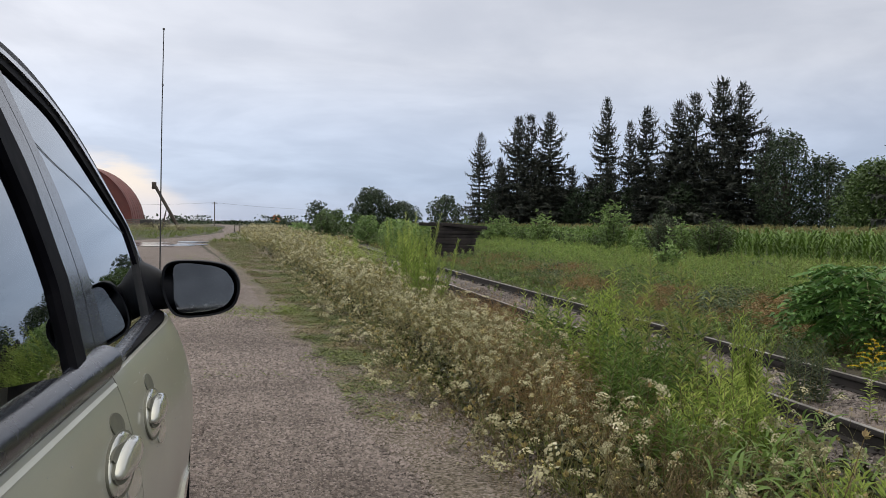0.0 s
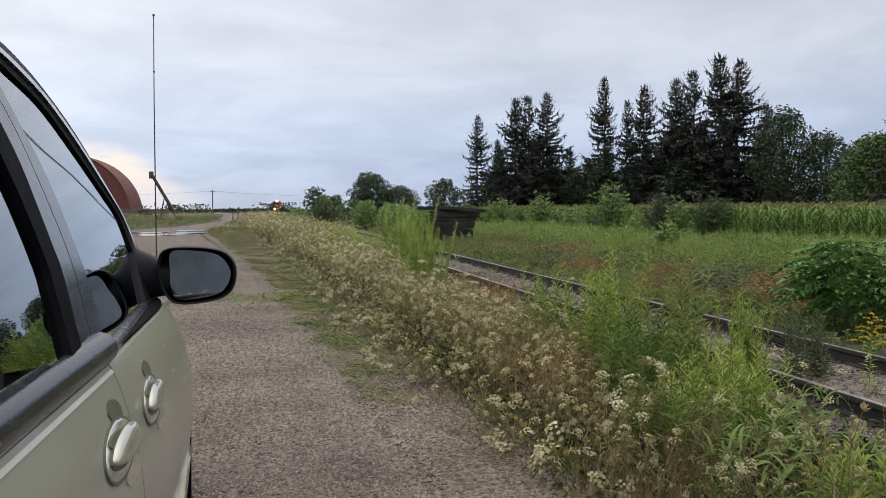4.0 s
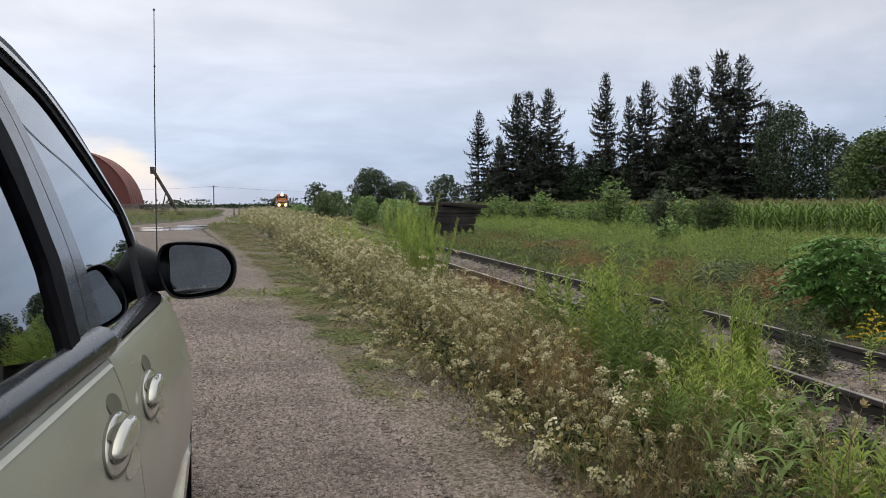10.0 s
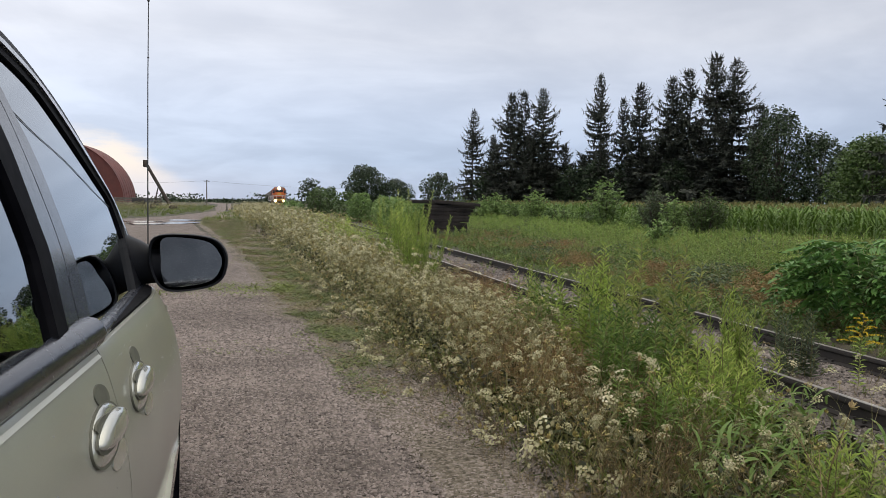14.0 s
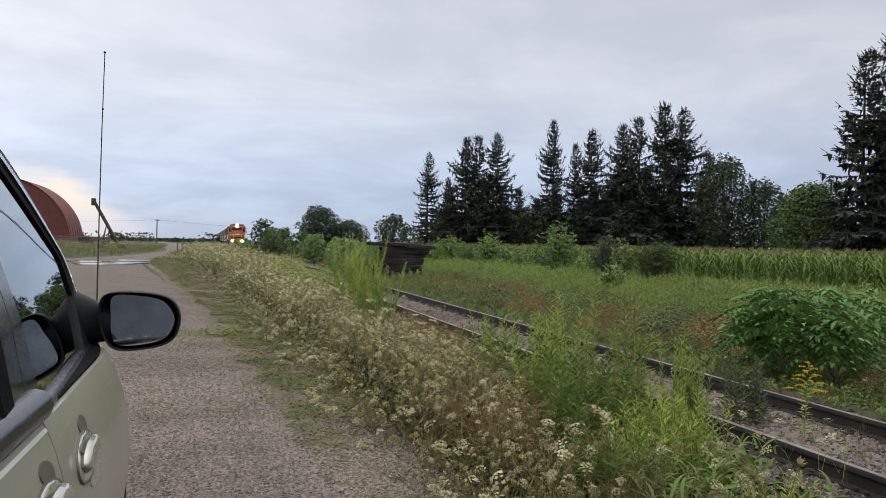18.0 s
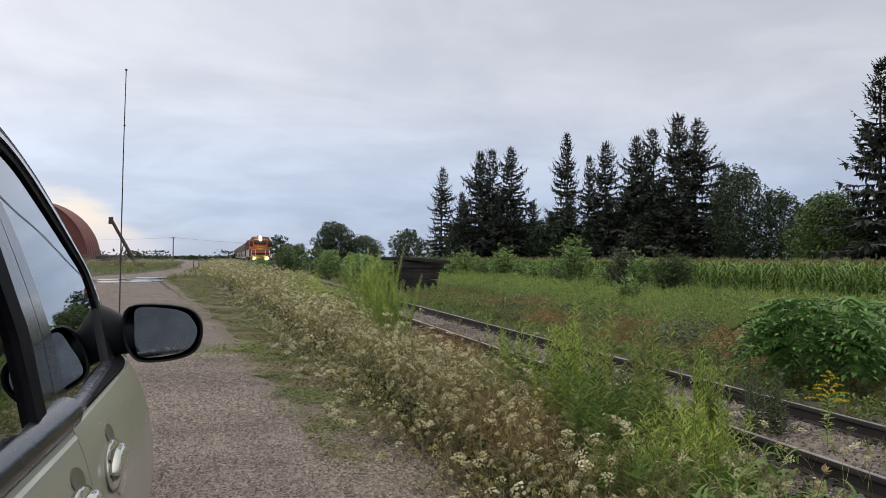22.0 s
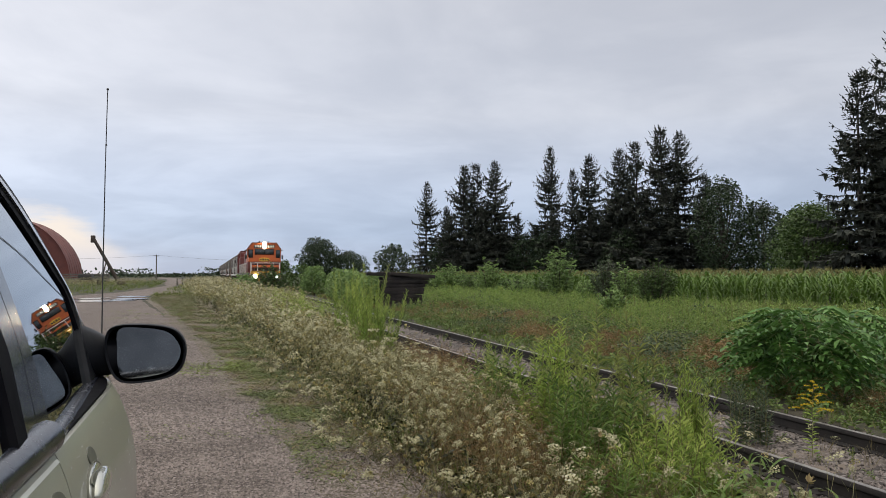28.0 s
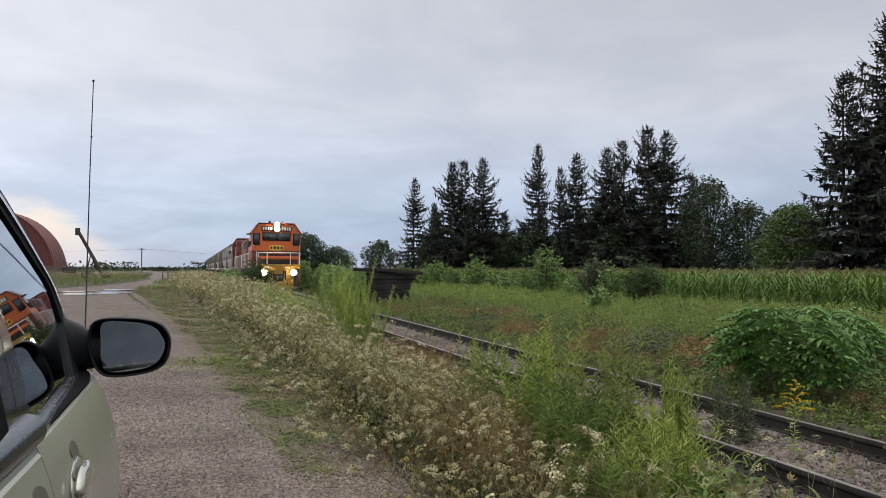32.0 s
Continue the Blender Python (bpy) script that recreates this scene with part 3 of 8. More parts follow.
# ---- solid parts, in bmesh
def box(bm, c, s, bevel=0.0, rot=None, taper=None):
    r = bmesh.ops.create_cube(bm, size=1.0)
    vs = r["verts"]
    for v in vs:
        if taper and v.co.z > 0:
            v.co.x *= taper[0]
            v.co.y *= taper[1]
        v.co = Vector((v.co.x * s[0], v.co.y * s[1], v.co.z * s[2]))
    if bevel:
        es = list({e for v in vs for e in v.link_edges})
        r2 = bmesh.ops.bevel(bm, geom=es, offset=bevel, segments=2, profile=0.5, affect="EDGES", clamp_overlap=True)
        vs = list({v for f in r2["faces"] for v in f.verts} | {v for v in vs if v.is_valid})
    m = Matrix.Translation(c) @ (rot.to_4x4() if rot else Matrix.Identity(4))
    for v in vs:
        v.co = m @ v.co
    return bm


def rod(bm, a, b, r, r2=None, seg=8, caps=True):
    a, b = Vector(a), Vector(b)
    d = b - a
    q = d.to_track_quat("Z", "Y").to_matrix().to_4x4()
    bmesh.ops.create_cone(bm, cap_ends=caps, segments=seg, radius1=r, radius2=r if r2 is None else r2, depth=d.length,
                          matrix=Matrix.Translation((a + b) / 2) @ q)
    return bm


def tube(bm, pts, r, seg=8, closed=False):
    pts = [Vector(p) for p in pts]
    rings = []
    n = len(pts)
    for i, p in enumerate(pts):
        d = (pts[(i + 1) % n] - pts[i - 1]) if closed or 0 < i < n - 1 else (pts[1] - pts[0] if i == 0 else pts[-1] - pts[-2])
        q = d.to_track_quat("Z", "Y")
        rr = r[i] if isinstance(r, (list, tuple)) else r
        rings.append([bm.verts.new(p + q @ Vector((math.cos(a) * rr, math.sin(a) * rr, 0))) for a in [2 * math.pi * k / seg for k in range(seg)]])
    m = n if closed else n - 1
    for i in range(m):
        A, B = rings[i], rings[(i + 1) % n]
        for k in range(seg):
            bm.faces.new((A[k], A[(k + 1) % seg], B[(k + 1) % seg], B[k]))
    if not closed:
        bm.faces.new(rings[0][::-1])
        bm.faces.new(rings[-1])
    return bm


def slab(bm, pts, off):
    """A polygon of 3D points given thickness along the vector off."""
    off = Vector(off)
    a = [bm.verts.new(Vector(p)) for p in pts]
    b = [bm.verts.new(Vector(p) + off) for p in pts]
    n = len(pts)
    bm.faces.new(a)
    bm.faces.new(b[::-1])
    for i in range(n):
        bm.faces.new((a[i], b[i], b[(i + 1) % n], a[(i + 1) % n]))
    return bm


def strip(bm, left, right, off):
    """A band between two lines of points, given thickness."""
    off = Vector(off)
    rows = [[bm.verts.new(Vector(l)), bm.verts.new(Vector(r)), bm.verts.new(Vector(r) + off), bm.verts.new(Vector(l) + off)] for l, r in zip(left, right)]
    for A, B in zip(rows, rows[1:]):
        for k in range(4):
            bm.faces.new((A[k], A[(k + 1) % 4], B[(k + 1) % 4], B[k]))
    bm.faces.new(rows[0])
    bm.faces.new(rows[-1][::-1])
    return bm


def grid(bm, f, us, vs, off=None, keep=None):
    """A sheet through f(u, v); off gives it thickness; keep(u, v) tells which cells stay."""
    P = [[bm.verts.new(Vector(f(u, v))) for v in vs] for u in us]
    fs = []
    for i in range(len(us) - 1):
        for j in range(len(vs) - 1):
            if keep is None or keep((us[i] + us[i + 1]) / 2, (vs[j] + vs[j + 1]) / 2):
                fs.append(bm.faces.new((P[i][j], P[i + 1][j], P[i + 1][j + 1], P[i][j + 1])))
    bmesh.ops.delete(bm, geom=[v for r in P for v in r if not v.link_faces], context="VERTS")
    if off:
        r = bmesh.ops.extrude_face_region(bm, geom=fs)
        for v in r["geom"]:
            if isinstance(v, bmesh.types.BMVert):
                v.co += Vector(off)
    return bm


def finish(bm, name, material, smooth=40):
    bmesh.ops.recalc_face_normals(bm, faces=bm.faces[:])
    me = bpy.data.meshes.new(name)
    if smooth:
        for f in bm.faces:
            f.smooth = True
        lim = radians(smooth)
        for e in bm.edges:
            if len(e.link_faces) == 2 and e.calc_face_angle(0) > lim:
                e.smooth = False
    bm.to_mesh(me)
    bm.free()
    me.materials.append(material)
    return me


def part(name, bm, material, parent, label="", smooth=40, m=None):
    ob = new(name, finish(bm, name, material, smooth))
    ob.parent = parent
    if m is not None:
        ob.matrix_basis = m
    if label:
        ob["label"] = label
    return ob


def reuse(name, mesh, parent, m):
    ob = new(name, mesh)
    ob.parent = parent
    ob.matrix_basis = m
    return ob


def thing(name, label, category, group="", m=None, kind=""):
    ob = new(name)
    ob.empty_display_size = 0.2
    if m is not None:
        ob.matrix_basis = m
    return tagged(ob, label, category, group, kind)


def B():
    return bmesh.new()


def curve_pts(pts, per=6, closed=True):
    """A smooth line through points."""
    pts = [Vector(p) for p in pts]
    n, out = len(pts), []
    for i in range(n if closed else n - 1):
        p0, p1, p2, p3 = (pts[(i + k - 1) % n] if closed else pts[min(max(i + k - 1, 0), n - 1)] for k in range(4))
        for s in range(per):
            t = s / per
            out.append(0.5 * (2 * p1 + (p2 - p0) * t + (2 * p0 - 5 * p1 + 4 * p2 - p3) * t * t + (3 * p1 - p0 - 3 * p2 + p3) * t ** 3))
    if not closed:
        out.append(pts[-1])
    return out


def sstep(x, a, b):
    t = np.clip((np.asarray(x, float) - a) / (b - a), 0, 1)
    return t * t * (3 - 2 * t)


RAIL_Z, TRACK_X, GAUGE = -0.12, 5.49, 1.507
RNG = np.random.default_rng(7)


def wave(x, y, s=1.0, seed=0.0):
    """A cheap smooth noise in about -1..1."""
    x, y = np.asarray(x, float) * s + seed, np.asarray(y, float) * s - seed * 1.7
    return (np.sin(x * 1.7 + 1.3 * np.sin(y * 0.9 + seed)) + np.sin(y * 2.1 + 1.1 * np.sin(x * 1.3 - seed)) + np.sin((x + y) * 1.1 + seed * 3)) / 3


def ground_z(x, y):
    x, y = np.asarray(x, float), np.asarray(y, float)
    z = -0.33 * sstep(x, 1.25, 3.7) - 0.12 * sstep(x, 7.3, 9.0)
    z = z + 0.03 * wave(x, y, 0.8, 2.0) * (sstep(x, 1.3, 2.5) * (1 - sstep(x, 3.4, 3.8)) + sstep(x, 7.6, 9.0))
    return z + 0.02 * wave(x, y, 0.5, 5.0) * (1 - sstep(x, -12, -6))


# ---------------------------------------------------------------- ground, road and track
def make_ground():
    near_x = np.concatenate([[-2500, -900, -350, -150, -80, -50], np.arange(-32, -8, 2.0), np.arange(-8, 12, 0.4), np.arange(12, 40, 2.0), [45, 60, 80, 120, 200, 400, 900, 2500]])
    near_y = np.concatenate([[-2500, -800, -300, -100, -50], np.arange(-24, -4, 2.0), np.arange(-4, 30, 0.5), np.arange(30, 90, 2.0), np.arange(90, 260, 10.0), [300, 400, 600, 1000, 2500]])
    X, Y = np.meshgrid(near_x, near_y, indexing="ij")
    Z = ground_z(X, Y)
    n, m = X.shape
    idx = np.arange(n * m).reshape(n, m)
    Q = np.stack([idx[:-1, :-1], idx[1:, :-1], idx[1:, 1:], idx[:-1, 1:]], -1).reshape(-1, 4)
    s = Soup()
    s.add((np.stack([X, Y, Z], -1).reshape(-1, 3), np.zeros((0, 3), int), Q, np.zeros(0, int), np.zeros(len(Q), int)), [np.eye(4)])
    tagged(new("ground", s.mesh("ground", [M_SOIL], True)), "flat farmland soil with patchy thin grass", "ground", kind="structure")


ROAD_Y = [-60, -8, 2, 3.5, 5, 6.4, 8.4, 9.4, 10.4, 14, 19.7, 24.5, 32, 40, 48, 56, 64, 74, 84, 100, 125, 160, 220, 300]
ROAD_R = [1.2, 1.15, 1.12, 1.12, 1.06, 1.0, 0.78, 0.5, 0.3, 0.24, -0.28, -0.75, -1.5, -2.4, -3.3, -3.8, -3.5, -3.6, -3.8, -4.0, -3.6, -3.4, -6.0, -16]
ROAD_L = [-6, -5, -4.8, -4.8, -4.8, -4.8, -4.8, -4.9, -5, -5.2, -6.0, -7.5, -10, -14, -15, -9.3, -7.1, -6.2, -5.6, -5.0, -6.8, -8.0, -11.0, -21]


def road_r(y):
    return np.interp(y, ROAD_Y, ROAD_R) + 0.10 * wave(np.zeros_like(np.asarray(y, float)), y, 1.3, 1.0)


def road_z(x, y):
    L, r = np.interp(y, ROAD_Y, ROAD_L), road_r(y)
    u = np.clip((x - L) / (r - L), 0, 1)
    return ground_z(x, y) + 0.03 * np.minimum(1, np.minimum(u, 1 - u) * 8) + 0.006 + 0.012 * wave(x, y, 1.1, 9.0)


def make_road():
    ys = np.concatenate([np.arange(-60, -4, 4.0), np.arange(-4, 30, 0.25), np.arange(30, 120, 1.0), np.arange(120, 301, 6.0)])
    us = np.linspace(0, 1, 15)
    L = np.interp(ys, ROAD_Y, ROAD_L) + 0.2 * wave(ys, ys * 0.3, 0.8, 4.0)
    Rr = road_r(ys)
    X = L[:, None] * (1 - us) + Rr[:, None] * us
    Y = np.repeat(ys[:, None], len(us), 1)
    Z = ground_z(X, Y) + 0.03 * np.minimum(1, np.minimum(us, 1 - us) * 8) + 0.006 + 0.012 * wave(X, Y, 1.1, 9.0)
    Z[:, 0] -= 0.05
    Z[:, -1] -= 0.05
    n, m = X.shape
    idx = np.arange(n * m).reshape(n, m)
    Q = np.stack([idx[:-1, :-1], idx[:-1, 1:], idx[1:, 1:], idx[1:, :-1]], -1).reshape(-1, 4)
    s = Soup()
    s.add((np.stack([X, Y, Z], -1).reshape(-1, 3), np.zeros((0, 3), int), Q, np.zeros(0, int), np.zeros(len(Q), int)), [np.eye(4)])
    tagged(new("road", s.mesh("road", [M_GRAVEL], True)), "packed pinkish-grey gravel lane with worn edges", "gravel lane", kind="structure")
    # loose stones on it
    rng = np.random.default_rng(3)
    s = Soup()
    st = [stone_tpl(rng) for _ in range(6)]
    for y0, y1, n, sz in ((2.2, 4.4, 15000, 0.0088), (4.4, 7.0, 10500, 0.0105), (7.0, 12.0, 6500, 0.014)):
        y = rng.uniform(y0, y1, n)
        r = road_r(y)
        x = r + 0.70 - rng.uniform(0, 1, n) * np.where(y < 9, 2.25 + y * 0.05, 2.9)
        z = np.where(x > r - 0.3, ground_z(x, y) + 0.018, road_z(x, y)) + 0.002
        for k in range(6):
            sel = np.arange(k, n, 6)
            ms = np.stack([xf((x[i], y[i], z[i]), sz * rng.uniform(0.5, 1.7), rng.uniform(0, 6.28), rng.uniform(-0.4, 0.4)) for i in sel])
            s.add(st[k], ms)
    tagged(new("loose_gravel", s.mesh("loose_gravel", [M_PEBBLE])), "loose pinkish-grey pebbles strewn over the lane", "gravel", kind="stuff")


def make_shoulder():
    ys = np.concatenate([np.arange(2, 30, 0.3), np.arange(30, 90, 1.0)])
    us = np.linspace(0, 1, 6)
    L = road_r(ys) - 0.35
    Rr = np.maximum(np.interp(ys, [2, 6.8, 10.8, 16, 27.6, 40, 62, 79, 120], [1.5, 1.5, 1.35, 1.2, 0.8, 0.35, -0.8, -2.4, -2.4]), L + 0.5)
    X = L[:, None] * (1 - us) + Rr[:, None] * us
    Y = np.repeat(ys[:, None], len(us), 1)
    Z = ground_z(X, Y) + 0.022 + 0.008 * wave(X, Y, 2.0, 4.0)
    Z[:, 0] -= 0.012
    Z[:, -1] -= 0.05
    n, m = X.shape
    idx = np.arange(n * m).reshape(n, m)
    Q = np.stack([idx[:-1, :-1], idx[:-1, 1:], idx[1:, 1:], idx[1:, :-1]], -1).reshape(-1, 4)
    s = Soup()
    s.add((np.stack([X, Y, Z], -1).reshape(-1, 3), np.zeros((0, 3), int), Q, np.zeros(0, int), np.zeros(len(Q), int)), [np.eye(4)])
    tagged(new("road_shoulder", s.mesh("road_shoulder", [M_SHOULDER], True)), "gravelly brown shoulder with thin trodden grass", "shoulder", kind="structure")


def make_puddle(x, y, a, b, yaw, label):
    bm = B()
    n = 26
    ring = []
    for k in range(n):
        t = 2 * math.pi * k / n
        r = 1 + 0.22 * math.sin(3 * t + x) + 0.12 * math.sin(5 * t + y)
        p = Vector((a * r * math.cos(t), b * r * math.sin(t), 0))
        ring.append(p)
    slab(bm, ring, (0, 0, -0.03))
    ob = new("puddle", finish(bm, "puddle", M_WATER, 0))
    ob.matrix_basis = pose(x, y, float(ground_z(x, y)) + 0.058, 0, 0, yaw)
    tagged(ob, label, "puddle", "puddles on the lane")


def make_track():
    # ballast bed
    ys = np.concatenate([np.arange(-60, 60, 1.0), np.arange(60, 200, 10.0), [200, 300, 450, 800]])
    xs = np.array([3.3, 3.75, 4.2, 4.5, 5.0, 5.5, 6.0, 6.5, 6.9, 7.3, 7.8])
    hz = np.array([-0.50, -0.36, -0.30, -0.285, -0.29, -0.29, -0.29, -0.285, -0.30, -0.38, -0.62])
    X, Y = np.meshgrid(xs, ys, indexing="ij")
    Z = np.repeat(hz[:, None], len(ys), 1) + 0.012 * wave(X, Y, 2.2, 3.0)
    n, m = X.shape
    idx = np.arange(n * m).reshape(n, m)
    Q = np.stack([idx[:-1, :-1], idx[1:, :-1], idx[1:, 1:], idx[:-1, 1:]], -1).reshape(-1, 4)
    s = Soup()
    s.add((np.stack([X, Y, Z], -1).reshape(-1, 3), np.zeros((0, 3), int), Q, np.zeros(0, int), np.zeros(len(Q), int)), [np.eye(4)])
    tagged(new("ballast_bed", s.mesh("ballast_bed", [M_BALLAST], True)), "low bed of brown-grey crushed stone under the track", "ballast", kind="structure")
    track = thing("railway_track", "single railway track with rusty rails on worn timber ties", "railway track")
    # rails: foot, web and head
    prof = [(-0.066, 0), (0.066, 0), (0.066, 0.012), (0.012, 0.028), (0.009, 0.11), (0.032, 0.125), (0.034, 0.155), (0.026, 0.166), (-0.026, 0.166), (-0.034, 0.155), (-0.032, 0.125), (-0.009, 0.11), (-0.012, 0.028), (-0.066, 0.012)]
    for sx in (-1, 1):
        x0, y0, y1 = TRACK_X + sx * GAUGE / 2, -60, 800
        joints = [y0] + [3.1 + 11.9 * k + (0 if sx < 0 else 5.2) for k in range(6)] + [y1]
        rail = None
        for a, b in zip(joints, joints[1:]):
            bm = B()
            rings = [[bm.verts.new((x0 + px, yy, RAIL_Z - 0.166 + pz)) for px, pz in prof] for yy in (a + 0.004, b - 0.004)]
            k = len(prof)
            for i in range(k):
                bm.faces.new((rings[0][i], rings[0][(i + 1) % k], rings[1][(i + 1) % k], rings[1][i]))
            bm.faces.new(rings[0][::-1])
            bm.faces.new(rings[1])
            rail = part("rail", bm, M_RAIL, track, "rusty steel rail with a worn bright top")
            bm = B()
            box(bm, (x0, (a + b) / 2, RAIL_Z + 0.0015), (0.05, b - a - 0.01, 0.005))
            part("rail_head", bm, M_RAILTOP, rail, "dull polished running surface", 0)
            if b < 70:      # fishplates at the joint
                bm = B()
                for s2 in (-1, 1):
                    box(bm, (x0 + s2 * 0.024, b, RAIL_Z - 0.098), (0.022, 0.62, 0.075), 0.006)
                    for k2 in (-0.22, -0.08, 0.08, 0.22):
                        rod(bm, (x0 + s2 * 0.03, b + k2, RAIL_Z - 0.098), (x0 + s2 * 0.052, b + k2, RAIL_Z - 0.098), 0.014, seg=6)
                part("fishplate", bm, M_RAIL, rail, "bolted rusty joint bar")
    # ties
    rng = np.random.default_rng(11)
    meshes = []
    for k in range(4):
        bm = B()
        box(bm, (0, 0, 0), (2.55 + 0.05 * k, 0.225, 0.16), 0.012)
        for v in bm.verts:
            v.co.z += 0.008 * math.sin(v.co.x * 7 + k * 2) + 0.006 * math.sin(v.co.y * 40 + k)
        meshes.append(finish(bm, "tie", M_TIE, 30))
    bm = B()
    box(bm, (0, 0, 0), (0.34, 0.18, 0.018), 0.004)
    for sx in (-0.085, 0.085):
        for sy in (-0.05, 0.05):
            box(bm, (sx, sy, 0.02), (0.03, 0.03, 0.035), 0.006)
    plate = finish(bm, "tie_plate", M_RAIL, 30)
    far = Soup()
    cube = tpl([(-.5, -.5, -.5), (.5, -.5, -.5), (.5, .5, -.5), (-.5, .5, -.5), (-.5, -.5, .5), (.5, -.5, .5), (.5, .5, .5), (-.5, .5, .5)],
               [(0, 3, 2, 1), (4, 5, 6, 7), (0, 1, 5, 4), (1, 2, 6, 5), (2, 3, 7, 6), (3, 0, 4, 7)])
    for i in range(440):
        y = -30 + i * 0.54
        z = RAIL_Z - 0.166 - 0.084 + rng.uniform(-0.006, 0.002)
        m = pose(TRACK_X + rng.uniform(-0.05, 0.05), y + rng.uniform(-0.03, 0.03), z, 0, 0, rng.uniform(-1.2, 1.2))
        if -3 < y < 70:
            t = reuse("tie", meshes[i % 4], track, m)
            if y < 32:
                for sx in (-1, 1):
                    reuse("tie_plate", plate, t, pose(sx * GAUGE / 2, 0, 0.089))
        else:
            far.add((cube[0] * [2.6, 0.225, 0.16], *cube[1:]), [np.array(m)])
    ob = new("far_ties", far.mesh("far_ties", [M_TIE]))
    ob.parent = track
    tagged(ob, kind="stuff")
    # loose ballast
    s = Soup()
    st = [stone_tpl(rng) for _ in range(6)]
    for y0, y1, n, sz in ((2.5, 9, 8000, 0.03), (9, 20, 6500, 0.034), (20, 40, 2500, 0.04)):
        for k in range(6):
            q = n // 6
            y, x = rng.uniform(y0, y1, q), rng.uniform(3.8, 7.35, q)
            nearrail = np.minimum(abs(x - TRACK_X + GAUGE / 2), abs(x - TRACK_X - GAUGE / 2)) < 0.08
            z = np.interp(x, xs, hz) + 0.005
            ms = [xf((x[i], y[i], z[i]), sz * rng.uniform(0.5, 1.4), rng.uniform(0, 6.28), rng.uniform(-0.6, 0.6)) for i in range(q) if not nearrail[i]]
            s.add(st[k], ms)
    tagged(new("ballast_stones", s.mesh("ballast_stones", [M_STONE])), "loose brown-grey crushed stones between the rails", "ballast", kind="stuff")


make_ground()
make_road()
make_shoulder()
for px, py, pa, pb, yw in ((-5.6, 44.5, 1.4, 1.5, 0), (-4.4, 47.0, 0.9, 1.1, 0), (-6.9, 48.5, 1.2, 1.4, 0), (-4.7, 52.0, 0.9, 1.5, 5)):
    make_puddle(px, py, pa, pb, yw, "shallow rain puddle on the gravel lane")
make_track()


# ---------------------------------------------------------------- the parked car
CAR_MID = -1.12


def glass_x(y, z, out=0.0):
    return -0.353 - 0.0534 * (y - 1.8) - 0.307 * (z - 1.145) + out


def gpt(y, z, out=0.0):
    return (glass_x(y, z, out), y, z)


def side_x(y, z):
    base = np.interp(z, [0.26, 0.36, 0.5, 0.66, 0.75, 0.85, 0.95, 1.0, 1.06, 1.10, 1.13], [-0.37, -0.315, -0.290, -0.268, -0.262, -0.264, -0.280, -0.290, -0.306, -0.320, -0.335])
    base -= 0.03 * max(1.8 - y, 0)
    d = max(y - 2.85, 0)
    base -= 0.11 * d + 0.06 * d * d + float(sstep(y, 2.6, 3.4)) * 1.3 * max(z - 0.88, 0) ** 2
    if y > 4.0:
        base -= 0.9 * (y - 4.0) ** 2 * 2.2
    base -= 0.05 * max((0.0 - y) / 1.0, 0) ** 2
    return float(base)


